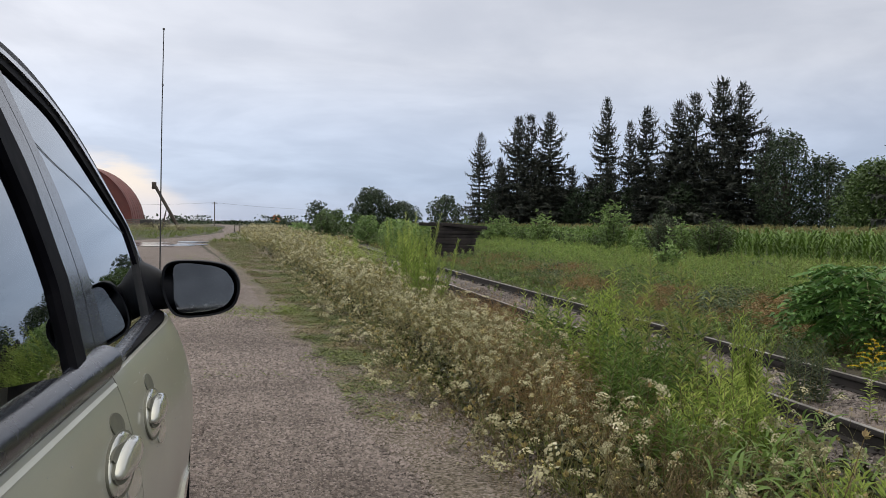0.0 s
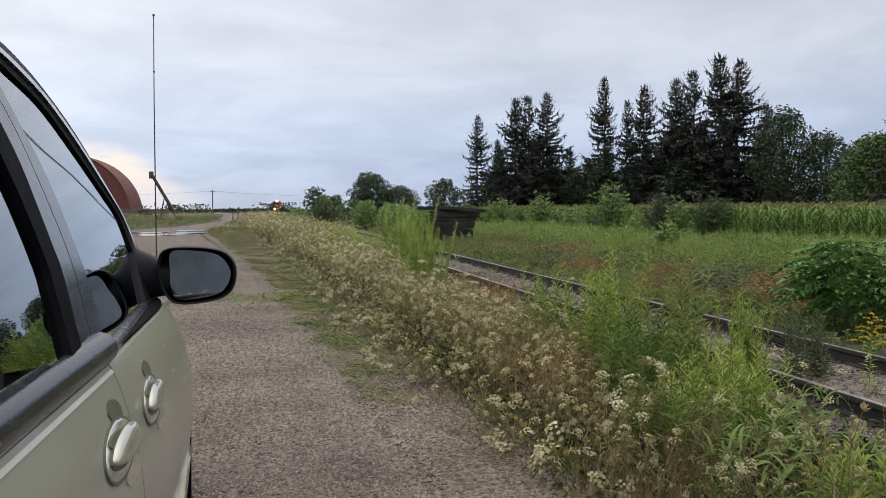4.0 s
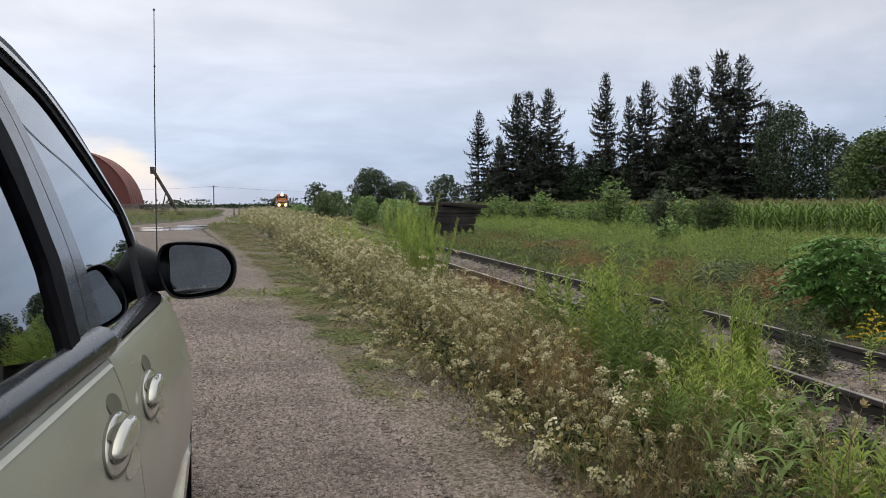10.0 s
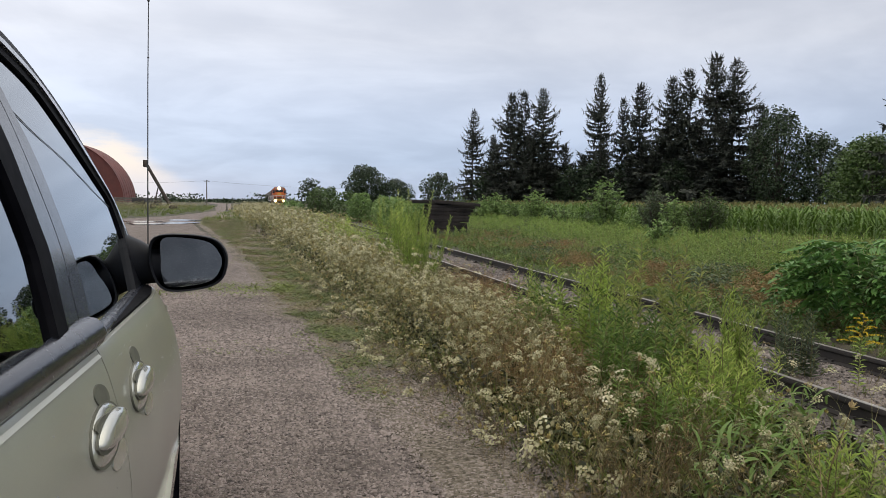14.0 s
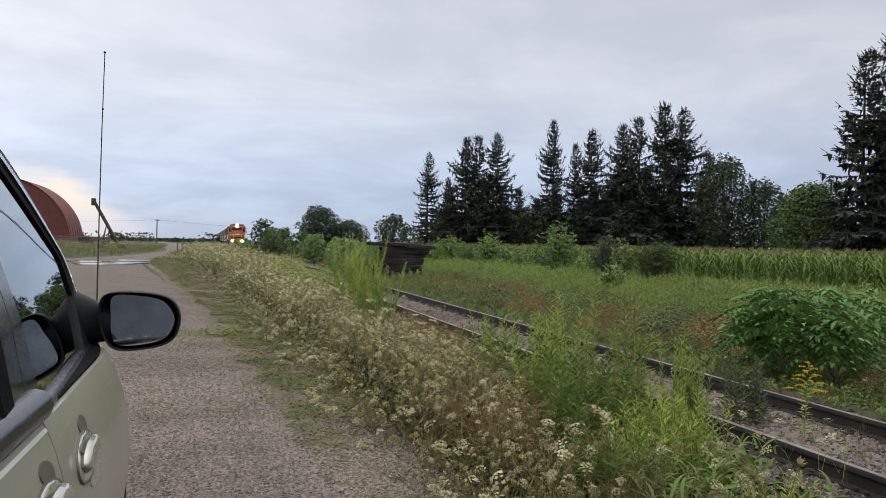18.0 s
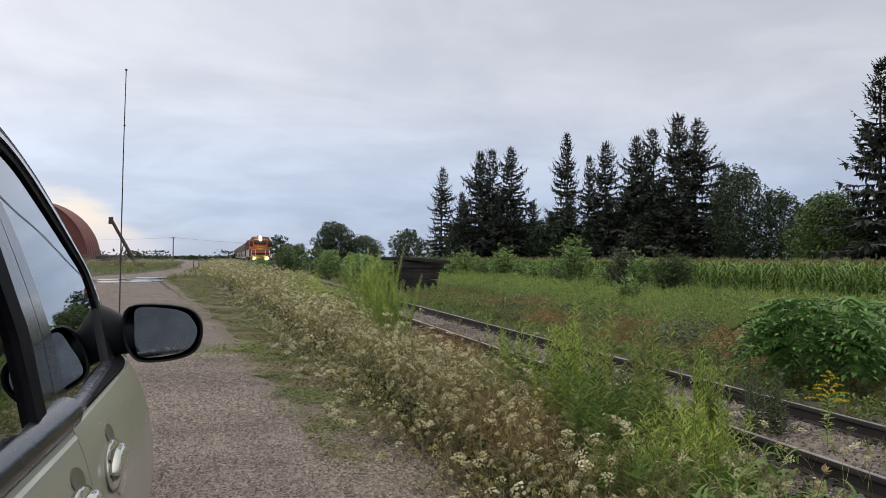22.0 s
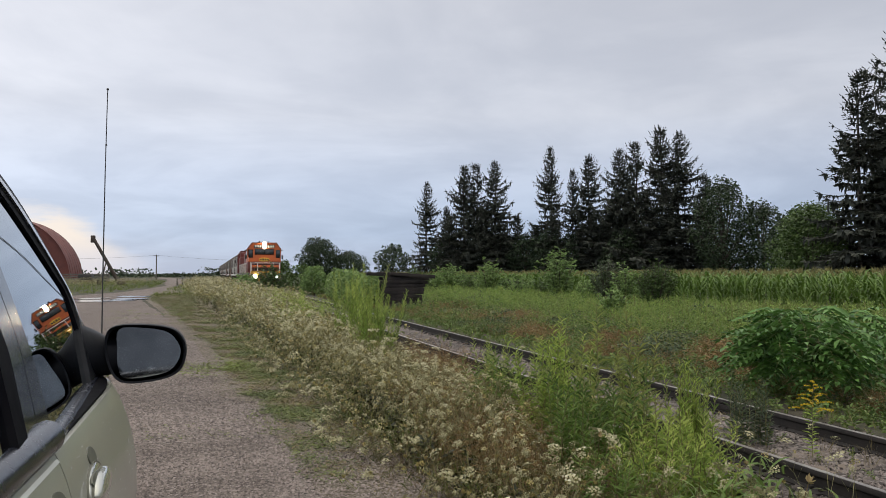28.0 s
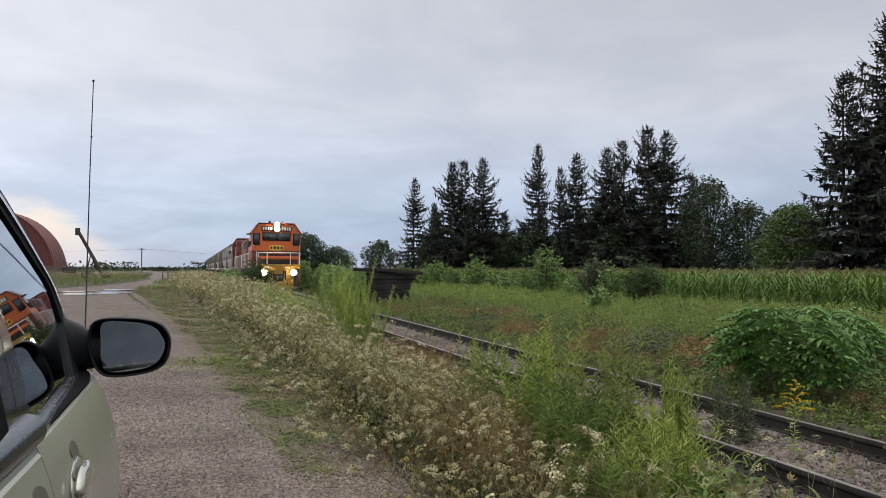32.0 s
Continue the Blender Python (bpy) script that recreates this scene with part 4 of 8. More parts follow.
def make_car():
    car = thing("parked_car", "champagne-gold parked car with black trim, wet with rain", "car")
    for sd in (1, -1):
        def S(x, y, z):
            return (x, y, z) if sd > 0 else (2 * CAR_MID - x, y, z)

        def G(y, z, out=0.0):
            return S(glass_x(y, z, out), y, z)
        inn = (-0.02 * sd, 0, 0)
        zs = [0.27, 0.33, 0.4, 0.5, 0.6, 0.68, 0.75, 0.82, 0.88, 0.93, 0.97, 1.0, 1.03, 1.06, 1.085, 1.105, 1.12]
        fy, ry, wr = 3.50, -0.35, 0.41

        def arch(u, v):
            return (u - fy) ** 2 + (v - 0.34) ** 2 > wr ** 2 and (u - ry) ** 2 + (v - 0.34) ** 2 > wr ** 2
        doors = {}
        for nm, y0, y1, ny in (("rear_quarter", -0.98, 0.43, 30), ("rear_door", 0.437, 1.742, 30), ("front_door", 1.749, 2.955, 30), ("front_fender", 2.962, 4.28, 36)):
            bm = B()
            zcut = (lambda u, v: min(v, 1.085 - 0.11 * (u - 3.0))) if nm == "front_fender" else (lambda u, v: v)
            grid(bm, lambda u, v: S(side_x(u, zcut(u, v)), u, zcut(u, v)), list(np.linspace(y0, y1, ny)), zs if "door" in nm else zs + ([1.128] if nm == "rear_quarter" else []), inn, arch)
            doors[nm] = part(nm, bm, M_PAINT, car, "champagne-gold painted panel", 50)
        # rounded shoulder of the belt, bright edge: sky reflection put into a pale colour
        for nm, y0, y1 in (("rear_door", 0.437, 1.742),):
            bm = B()
            ys = np.linspace(y0, y1, 14)
            strip(bm, [S(side_x(y, 1.104) + 0.003, y, 1.104) for y in ys], [S(side_x(y, 1.12) - 0.012, y, 1.128) for y in ys], (-0.006 * sd, 0, -0.006))
            part("belt_sheen", bm, M_BELTSHEEN, doors[nm], "door shoulder under the window trim, coloured pale as reflected sky", 60)
        # dark shelf between door top and glass
        for nm, y0, y1 in (("rear_door", 0.437, 1.742), ("front_door", 1.749, 2.955)):
            bm = B()
            ys = np.linspace(y0, y1, 14)
            strip(bm, [S(side_x(y, 1.12) - 0.0125, y, 1.128) for y in ys], [S(min(glass_x(y, 1.14) - 0.02, side_x(y, 1.12) - 0.03), y, 1.136) for y in ys], (0, 0, -0.012))
            part("window_sweep", bm, M_RUBBER, doors[nm], "black rubber sweep below the glass", 0)
        # belt mouldings
        bm = B()
        tube(bm, [S(-0.349 + 0.03 * (y - 1.75), y, 1.158 - 0.006 * (y - 1.0)) for y in np.linspace(-0.3, 1.752, 16)], 0.036, 12)
        part("belt_moulding", bm, M_TRIM, doors["rear_door"], "thick glossy black window moulding")
        bm = B()
        tube(bm, [S(-0.350 - 0.05 * (y - 1.77), y, 1.126 - 0.006 * (y - 1.77)) for y in np.linspace(1.755, 2.95, 14)], 0.018, 10)
        part("belt_moulding", bm, M_TRIM, doors["front_door"], "slim black window moulding")
        # door handles: recess and gaps as flat shade-coloured ovals, bright bowl, pull lever
        for door, yc, zc in (("rear_door", 1.600, 0.980), ("front_door", 2.000, 0.982)):
            def oval(cy, cz, a, b, lift, depth, tilt=-0.20, n=20):
                pts = []
                for k in range(n):
                    t = 2 * math.pi * k / n
                    u, w = a * math.cos(t), b * math.sin(t)
                    yy, zz = cy + u * math.cos(tilt) - w * math.sin(tilt), cz + u * math.sin(tilt) + w * math.cos(tilt)
                    pts.append(S(side_x(yy, zz) + lift, yy, zz))
                return slab(B(), pts, (-depth * sd, 0, 0))
            def dome(cy, cz, a, b, lift, rise, tilt, n=24, skew=0.0):
                """A raised rounded oval with a thin skirt."""
                bm, rings = B(), []
                for q, hgt in ((1.0, -0.012), (1.0, 0.25), (0.93, 0.6), (0.75, 0.88), (0.45, 0.98)):
                    ring = []
                    for k in range(n):
                        t = 2 * math.pi * k / n
                        u, w = a * q * math.cos(t), b * q * math.sin(t) * (1 + skew * math.cos(t))
                        yy, zz = cy + u * math.cos(tilt) - w * math.sin(tilt), cz + u * math.sin(tilt) + w * math.cos(tilt)
                        ring.append(bm.verts.new(S(side_x(yy, zz) + lift + rise * hgt, yy, zz)))
                    rings.append(ring)
                for A, C in zip(rings, rings[1:]):
                    for k in range(n):
                        bm.faces.new((A[k], A[(k + 1) % n], C[(k + 1) % n], C[k]))
                bm.faces.new(rings[-1])
                return bm
            def at(u, w):
                """A place on the door, from the handle's middle."""
                return yc + u, zc + w
            part("handle_recess", oval(*at(0.047, 0.063), 0.050, 0.024, 0.003, 0.012, -0.20), M_HANDLESHADE, doors[door], "finger recess, a flat oval coloured dark for its shade", 60)
            # pale oval that paints the highlight on the handle's lower lip
            part("lip_highlight", oval(*at(0.072, -0.066), 0.070, 0.024, 0.004, 0.012, 0.04), M_HANDLE, doors[door], "highlight below the handle, laid on as a pale oval", 60)
            part("bowl_joint", oval(*at(0.002, -0.002), 0.125, 0.055, 0.005, 0.010, 0.06), M_HANDLESHADE, doors[door], "dark joint round the surround", 60)
            part("handle_bowl", dome(*at(0.0, 0.0), 0.119, 0.050, 0.003, 0.008, 0.06), M_HANDLE, doors[door], "bright oval handle surround", 60)
            part("handle_gap", oval(*at(-0.010, 0.022), 0.075, 0.017, 0.0125, 0.004, -0.10), M_HANDLESHADE, doors[door], "gap behind the handle, its shade put in as dark colour", 60)
            part("handle_shade_outline", oval(*at(0.014, 0.003), 0.122, 0.032, 0.0130, 0.004, 0.02), M_HANDLESHADE, doors[door], "dark outline painting the shade round the handle", 60)
            part("door_handle", dome(*at(0.016, 0.005), 0.116, 0.027, 0.0125, 0.016, 0.02, 28, 0.12), M_HANDLE, doors[door], "glossy pale pull handle", 60)
        bm = B()
        ys = np.linspace(2.50, 3.04, 12)
        strip(bm, [S(side_x(y, 0.40) + 0.012, y, 0.36) for y in ys], [S(side_x(y, 0.56) + 0.010, y, 0.44 + 0.13 * min(1, (y - 2.45) / 0.25)) for y in ys], (-0.03 * sd, 0, 0))
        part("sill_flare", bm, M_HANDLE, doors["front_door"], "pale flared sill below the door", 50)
        # window frame: roof rail and front pillar
        inner = [(-0.900, 1.735), (-0.300, 1.750), (0.500, 1.762), (1.200, 1.765), (1.600, 1.764), (1.718, 1.768), (1.924, 1.747), (2.172, 1.708), (2.425, 1.618), (2.728, 1.492), (2.874, 1.419), (2.900, 1.300), (2.960, 1.150)]
        outer = [(-0.900, 1.785), (-0.300, 1.805), (0.500, 1.820), (1.200, 1.826), (1.660, 1.830), (1.796, 1.831), (2.024, 1.819), (2.278, 1.774), (2.559, 1.687), (2.849, 1.542), (3.019, 1.434), (3.100, 1.330), (3.160, 1.130)]
        ip = [Vector(G(y, z)) for y, z in inner]
        op = [Vector(G(y, z, -0.004)) for y, z in outer]
        ip, op = curve_pts(ip, 4, False), curve_pts(op, 4, False)
        mid1 = [a.lerp(b, 0.36) for a, b in zip(ip, op)]
        mid2 = [a.lerp(b, 0.58) for a, b in zip(ip, op)]
        th = Vector((-0.03 * sd, 0, -0.006))
        bm = B()
        strip(bm, ip, mid1, th)
        part("window_seal", bm, M_RUBBER, car, "black rubber window surround")
        bm = B()
        up = Vector((0.008 * sd, 0, 0.0))
        strip(bm, [p + up for p in mid1], [p + up for p in mid2], th)
        part("drip_rail", bm, M_CHROMESTRIP, car, "thin satin strip along the roof edge")
        bm = B()
        strip(bm, [p + up * 0.3 for p in mid2], op, th)
        part("front_pillar", bm, M_PLASTIC, car, "black roof edge and windscreen pillar")
        # centre pillar in three bands
        rear = [(1.468, 1.150), (1.478, 1.170), (1.512, 1.239), (1.534, 1.298), (1.551, 1.349), (1.536, 1.469), (1.491, 1.583), (1.415, 1.775)]
        r2 = [(1.564, 1.150), (1.574, 1.164), (1.603, 1.225), (1.659, 1.330), (1.656, 1.389), (1.639, 1.543), (1.574, 1.651), (1.499, 1.775)]
        md = [(1.685, 1.150), (1.695, 1.155), (1.724, 1.219), (1.783, 1.333), (1.770, 1.460), (1.718, 1.600), (1.636, 1.701), (1.576, 1.775)]
        fr = [(1.822, 1.150), (1.832, 1.150), (1.876, 1.236), (1.897, 1.325), (1.861, 1.516), (1.769, 1.636), (1.686, 1.742), (1.660, 1.775)]
        for nm, a, b, mt, o in (("pillar_seal", rear, r2, M_RUBBER, 0.006), ("pillar_panel", r2, md, M_PILLAR, 0.004), ("pillar_panel", md, fr, M_PILLAR, 0.004)):
            bm = B()
            A = curve_pts([G(y, z, o) for y, z in a], 4, False)
            C = curve_pts([G(y, z, o) for y, z in b], 4, False)
            C = [c.lerp(p, 0.05) for c, p in zip(C, A)]
            strip(bm, A, C, (-0.03 * sd, 0, 0))
            part(nm, bm, mt, car, "black pillar between the side windows")
        # panes
        front = [(1.80, 1.12), (2.97, 1.12), (2.95, 1.27), (2.90, 1.375), (2.80, 1.478), (2.66, 1.56), (2.48, 1.65), (2.2, 1.755), (1.95, 1.775), (1.60, 1.78), (1.73, 1.64), (1.82, 1.42)]
        back = [(0.50, 1.30), (1.10, 1.235), (1.50, 1.175), (1.56, 1.37), (1.54, 1.50), (1.47, 1.60), (1.33, 1.78), (0.62, 1.78)]
        tail = [(-0.75, 1.36), (0.40, 1.31), (0.50, 1.78), (-0.55, 1.75)]
        for nm, poly in (("front_side_window", front), ("rear_side_window", back), ("quarter_window", tail)):
            bm = B()
            slab(bm, [G(y, z, -0.008) for y, z in poly], (-0.005 * sd, 0, 0))
            w = part(nm, bm, M_GLASS, car, "dark side glass reflecting the sky", 0)
            w.visible_shadow = False
        bm = B()
        strip(bm, [G(y, z) for y, z in ((0.42, 1.12), (0.47, 1.45), (0.54, 1.79))], [G(y, z) for y, z in ((0.52, 1.12), (0.57, 1.45), (0.63, 1.79))], (-0.03 * sd, 0, 0))
        part("rear_pillar", bm, M_PILLAR, car, "black pillar behind the rear door")
        bm = B()
        strip(bm, [G(y, z) for y, z in ((-1.02, 1.10), (-0.95, 1.5), (-0.8, 1.79))], [G(y, z) for y, z in ((-0.74, 1.10), (-0.66, 1.45), (-0.55, 1.79))], (-0.04 * sd, 0, 0))
        part("tail_pillar", bm, M_PAINT, car)
        # mirror: sail panel, arm, shell, glass
        mirror = part("wing_mirror", slab(B(), [G(y, z, 0.006) for y, z in ((2.72, 1.135), (3.07, 1.12), (3.04, 1.30), (2.97, 1.35), (2.86, 1.27))], (-0.02 * sd, 0, 0)), M_PLASTIC, car, "large black wing mirror", 0)
        rim = [(-0.355, 1.305), (-0.26, 1.316), (-0.155, 1.302), (-0.112, 1.262), (-0.104, 1.205), (-0.126, 1.150), (-0.19, 1.121), (-0.305, 1.112), (-0.352, 1.150), (-0.374, 1.236)]
        rp = [Vector((x, 0, z)) for x, z in rim]
        cen = Vector((-0.245, 0, 1.215))
        rp = curve_pts(rp, 4, True)
        bm = B()
        rings = []
        for yy, sc in ((2.853, 0.93), (2.845, 0.985), (2.853, 1.0), (2.90, 1.0), (2.95, 0.95), (2.99, 0.80), (3.01, 0.5), (3.015, 0.1)):
            rings.append([bm.verts.new(S(cen.x + (p.x - cen.x) * sc, yy - 0.12 * (p.x - cen.x), cen.z + (p.z - cen.z) * sc)) for p in rp])
        for a, b in zip(rings, rings[1:]):
            for k in range(len(rp)):
                bm.faces.new((a[k], a[(k + 1) % len(rp)], b[(k + 1) % len(rp)], b[k]))
        bm.faces.new(rings[-1])
        part("mirror_shell", bm, M_PLASTIC, mirror, "rounded black mirror housing", 60)
        gl = [(-0.329, 1.297), (-0.25, 1.302), (-0.168, 1.287), (-0.130, 1.245), (-0.125, 1.205), (-0.150, 1.160), (-0.20, 1.138), (-0.304, 1.128), (-0.330, 1.165), (-0.334, 1.230)]
        gp2 = curve_pts([Vector((x, 0, z)) for x, z in gl], 4, True)
        bm = B()
        slab(bm, [S(p.x, 2.866 - 0.20 * (p.x - cen.x) + 0.03 * (p.z - cen.z), p.z) for p in gp2], (0, 0.004, 0))
        part("mirror_glass", bm, M_MIRROR, mirror, "rain-spotted mirror glass", 0)
        bm = B()
        st = []
        for x, y0, y1, z0, z1 in ((-0.47, 2.84, 3.12, 1.125, 1.31), (-0.425, 2.86, 3.10, 1.125, 1.29), (-0.385, 2.885, 3.05, 1.13, 1.27), (-0.345, 2.89, 3.02, 1.135, 1.262), (-0.30, 2.89, 2.99, 1.15, 1.25)):
            ring = []
            for k in range(12):
                t = 2 * math.pi * k / 12
                c, s2 = math.cos(t), math.sin(t)
                q = (abs(c) ** 3 + abs(s2) ** 3) ** (-1 / 3)
                ring.append(bm.verts.new(S(x, (y0 + y1) / 2 + (y1 - y0) / 2 * c * q, (z0 + z1) / 2 + (z1 - z0) / 2 * s2 * q)))
            st.append(ring)
        for a2, b2 in zip(st, st[1:]):
            for k in range(12):
                bm.faces.new((a2[k], a2[(k + 1) % 12], b2[(k + 1) % 12], b2[k]))
        bm.faces.new(st[0][::-1])
        bm.faces.new(st[-1])
        part("mirror_arm", bm, M_PLASTIC, mirror, "thick black mirror foot", 50)
        # wheels
        for wy, nm in ((fy, "front_wheel"), (ry, "rear_wheel")):
            xo = -0.40 if sd > 0 else 2 * CAR_MID + 0.40
            wheel = part(nm, rod(B(), (xo - 0.02 * sd, wy, 0.34), (xo - 0.20 * sd, wy, 0.34), 0.20, seg=24), M_RIM, car, "alloy wheel")
            bm = B()
            prof = [(0.0, 0.21), (0.0, 0.29), (0.02, 0.335), (0.06, 0.343), (0.16, 0.343), (0.20, 0.335), (0.22, 0.29), (0.22, 0.21)]
            rr = [[bm.verts.new((xo - a * sd, wy + r * math.cos(t), 0.343 + r * math.sin(t))) for a, r in prof] for t in [2 * math.pi * k / 36 for k in range(36)]]
            for k in range(36):
                for j in range(len(prof)):
                    bm.faces.new((rr[k][j], rr[(k + 1) % 36][j], rr[(k + 1) % 36][(j + 1) % len(prof)], rr[k][(j + 1) % len(prof)]))
            part("tyre", bm, M_TYRE, wheel, "black rubber tyre")
            bm = B()
            for k in range(5):
                a = 2 * math.pi * k / 5
                rod(bm, (xo - 0.03 * sd, wy, 0.343), (xo - 0.03 * sd, wy + 0.2 * math.cos(a), 0.343 + 0.2 * math.sin(a)), 0.03, 0.024)
            part("spokes", bm, M_RIM, wheel)
            bm = B()
            n = 20
            A = [(wy + (wr + 0.0) * math.cos(t), 0.34 + wr * math.sin(t)) for t in [math.pi * k / n for k in range(n + 1)]]
            O = [(wy + (a - wy) * 1.08, 0.34 + (b - 0.34) * 1.08) for a, b in A]
            strip(bm, [S(side_x(a, b) + 0.004, a, b) for a, b in A], [S(side_x(a, b) + 0.003, a, b) for a, b in O], (-0.05 * sd, 0, 0))
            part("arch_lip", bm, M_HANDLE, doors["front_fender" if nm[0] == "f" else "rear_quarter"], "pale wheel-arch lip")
            bm = B()
            tube(bm, [S(-0.53, wy + 0.30 * math.cos(t), 0.34 + 0.33 * math.sin(t)) for t in [math.pi * k / 16 for k in range(17)]], 0.12, 8)
            part("arch_liner", bm, M_RUBBER, car)
        bm = B()
        slab(bm, [S(-0.289, fy - 0.44, 0.66), S(-0.296, fy - 0.46, 0.16), S(-0.44, fy - 0.46, 0.16), S(-0.44, fy - 0.44, 0.62)], (0, 0.012, 0))
        part("mud_flap", bm, M_RUBBER, car, "black mud flap", 0)
        # lamps
        bm = B()
        box(bm, S(-0.62, 4.24, 0.78), (0.34, 0.12, 0.16), 0.04)
        part("headlight", bm, M_LAMPGLASS, car, "clear headlight")
        bm = B()
        box(bm, S(-0.44, -1.0, 0.95), (0.12, 0.06, 0.3), 0.02)
        part("tail_light", bm, M_RED, car, "red tail light")

    W = lambda u: CAR_MID + u
    # roof, bonnet, windscreen, tail, underbody
    bm = B()
    grid(bm, lambda u, v: (W(u * (1.11 + glass_x(v, 1.82))), v, 1.782 + 0.030 * (1 - u * u) - 0.03 * max(v - 1.6, 0) ** 2 - 0.03 * max(-v + 0.2, 0)), list(np.linspace(-1, 1, 11)), list(np.linspace(-0.85, 1.85, 20)), (0, 0, -0.03))
    part("roof", bm, M_PAINT, car)
    bm = B()
    grid(bm, lambda u, v: (W(u * (0.70 - 0.1 * max(v - 3.6, 0) ** 2)), v, 1.06 - 0.10 * (v - 3.1) - 0.10 * max(v - 3.7, 0) ** 2 - 0.05 * abs(u) ** 3), list(np.linspace(-1, 1, 13)), list(np.linspace(3.10, 4.22, 12)), (0, 0, -0.03))
    part("bonnet", bm, M_PAINT, car)
    bm = B()
    grid(bm, lambda u, v: (W(u * (0.66 - 0.13 * v)), 3.16 - 1.05 * v - 0.05 * u * u, 1.10 + 0.715 * v), list(np.linspace(-1, 1, 9)), list(np.linspace(0, 1, 6)), (0, -0.006, 0))
    w = part("windscreen", bm, M_WINDSCREEN, car, "sloping windscreen")
    w.visible_shadow = False
    bm = B()
    box(bm, (CAR_MID, 4.27, 0.5), (1.30, 0.16, 0.42), 0.06)
    part("front_bumper", bm, M_PAINT, car)
    bm = B()
    for k in range(4):
        box(bm, (CAR_MID, 4.345, 0.66 + 0.04 * k), (0.62, 0.02, 0.018), 0.004)
    part("grille", bm, M_TRIM, car)
    bm = B()
    box(bm, (CAR_MID, -1.03, 0.52), (1.6, 0.16, 0.36), 0.06)
    part("rear_bumper", bm, M_PLASTIC, car)
    bm = B()
    slab(bm, [(W(-0.72), -0.98, 0.62), (W(0.72), -0.98, 0.62), (W(0.7), -0.98, 1.12), (W(-0.7), -0.98, 1.12)], (0, 0.04, 0))
    part("tailgate", bm, M_PAINT, car, smooth=0)
    bm = B()
    slab(bm, [(W(-0.68), -0.97, 1.12), (W(0.68), -0.97, 1.12), (W(0.56), -0.84, 1.78), (W(-0.56), -0.84, 1.78)], (0, 0.01, 0))
    part("rear_window", bm, M_GLASS, car, smooth=0).visible_shadow = False
    bm = B()
    box(bm, (CAR_MID, 1.6, 0.30), (1.46, 5.0, 0.12), 0.03)
    part("floor_pan", bm, M_DASH, car)
    # cabin
    bm = B()
    box(bm, (CAR_MID, 2.78, 0.92), (1.36, 0.42, 0.30), 0.10)
    box(bm, (CAR_MID, 1.2, 0.40), (1.36, 3.9, 0.06))
    part("dashboard", bm, M_DASH, car)
    for sx in (-0.36, 0.36):
        seat = part("front_seat", box(B(), (W(sx), 1.85, 0.66), (0.50, 0.52, 0.16), 0.06), M_SEAT, car, "grey cloth front seat")
        part("backrest", box(B(), (W(sx), 1.52, 1.02), (0.48, 0.16, 0.62), 0.07, Euler((radians(14), 0, 0)).to_matrix()), M_SEAT, seat)
        part("headrest", box(B(), (W(sx), 1.42, 1.44), (0.27, 0.11, 0.18), 0.05, Euler((radians(10), 0, 0)).to_matrix()), M_SEAT, seat)
        bm = B()
        strip(bm, [(W(sx * 1.78), 1.62, 1.55), (W(sx * 1.72), 1.58, 1.2), (W(sx * 1.62), 1.62, 0.72)], [(W(sx * 1.78), 1.67, 1.55), (W(sx * 1.72), 1.63, 1.2), (W(sx * 1.62), 1.67, 0.72)], (0.004, 0, 0))
        part("seat_belt", bm, M_BELT, seat, "pale hanging seat belt")
    seat = part("rear_bench", box(B(), (CAR_MID, 0.62, 0.68), (1.28, 0.5, 0.18), 0.06), M_SEAT, car, "grey cloth rear bench")
    part("backrest", box(B(), (CAR_MID, 0.28, 1.0), (1.28, 0.16, 0.60), 0.07, Euler((radians(14), 0, 0)).to_matrix()), M_SEAT, seat)
    bm = B()
    tube(bm, [(W(0.36) + 0.18 * math.cos(a), 2.42 + 0.06 * math.sin(a), 1.02 + 0.17 * math.sin(a)) for a in [2 * math.pi * k / 24 for k in range(24)]], 0.016, 8, True)
    rod(bm, (W(0.36), 2.42, 1.02), (W(0.36), 2.68, 0.94), 0.03)
    rod(bm, (W(0.19), 2.42, 1.02), (W(0.53), 2.42, 1.02), 0.014)
    part("steering_wheel", bm, M_DASH, car)
    bm = B()
    grid(bm, lambda u, v: (W(u * 0.54), v, 1.742 + 0.008 * (1 - u * u)), list(np.linspace(-1, 1, 5)), list(np.linspace(-0.8, 2.0, 6)), (0, 0, 0.006))
    part("headlining", bm, M_SEAT, car)
    # slack cable from the front pillar to the centre pillar, against the glass
    bm = B()
    tube(bm, curve_pts([gpt(2.849, 1.409, -0.0065), gpt(2.638, 1.454, -0.0065), gpt(2.272, 1.539, -0.0065), gpt(1.979, 1.589, -0.0065), gpt(1.808, 1.628, -0.0065)], 4, False), 0.0009, 6)
    part("cable", bm, M_WIRE, car, "thin black cable along the window")
    # whip aerial on the wing
    bm = B()
    rod(bm, (-0.487, 3.72, 0.97), (-0.487, 3.72, 1.04), 0.016, 0.011, 10)
    aerial = part("aerial", bm, M_PLASTIC, car, "long thin whip aerial")
    bm = B()
    tube(bm, [(-0.487, 3.72, 1.03), (-0.485, 3.725, 1.5), (-0.482, 3.735, 1.95), (-0.477, 3.745, 2.325)], [0.0036, 0.0032, 0.0026, 0.0022], 6)
    part("mast", bm, M_WIRE, aerial)
    for zz, r in ((2.33, 0.0058), (2.075, 0.0048)):
        bm = B()
        bmesh.ops.create_uvsphere(bm, u_segments=10, v_segments=6, radius=r, matrix=Matrix.Translation((-0.4795 + 0.0025 * (zz > 2.2), 3.739 + 0.006 * (zz > 2.2), zz)))
        part("bead", bm, M_WIRE, aerial)
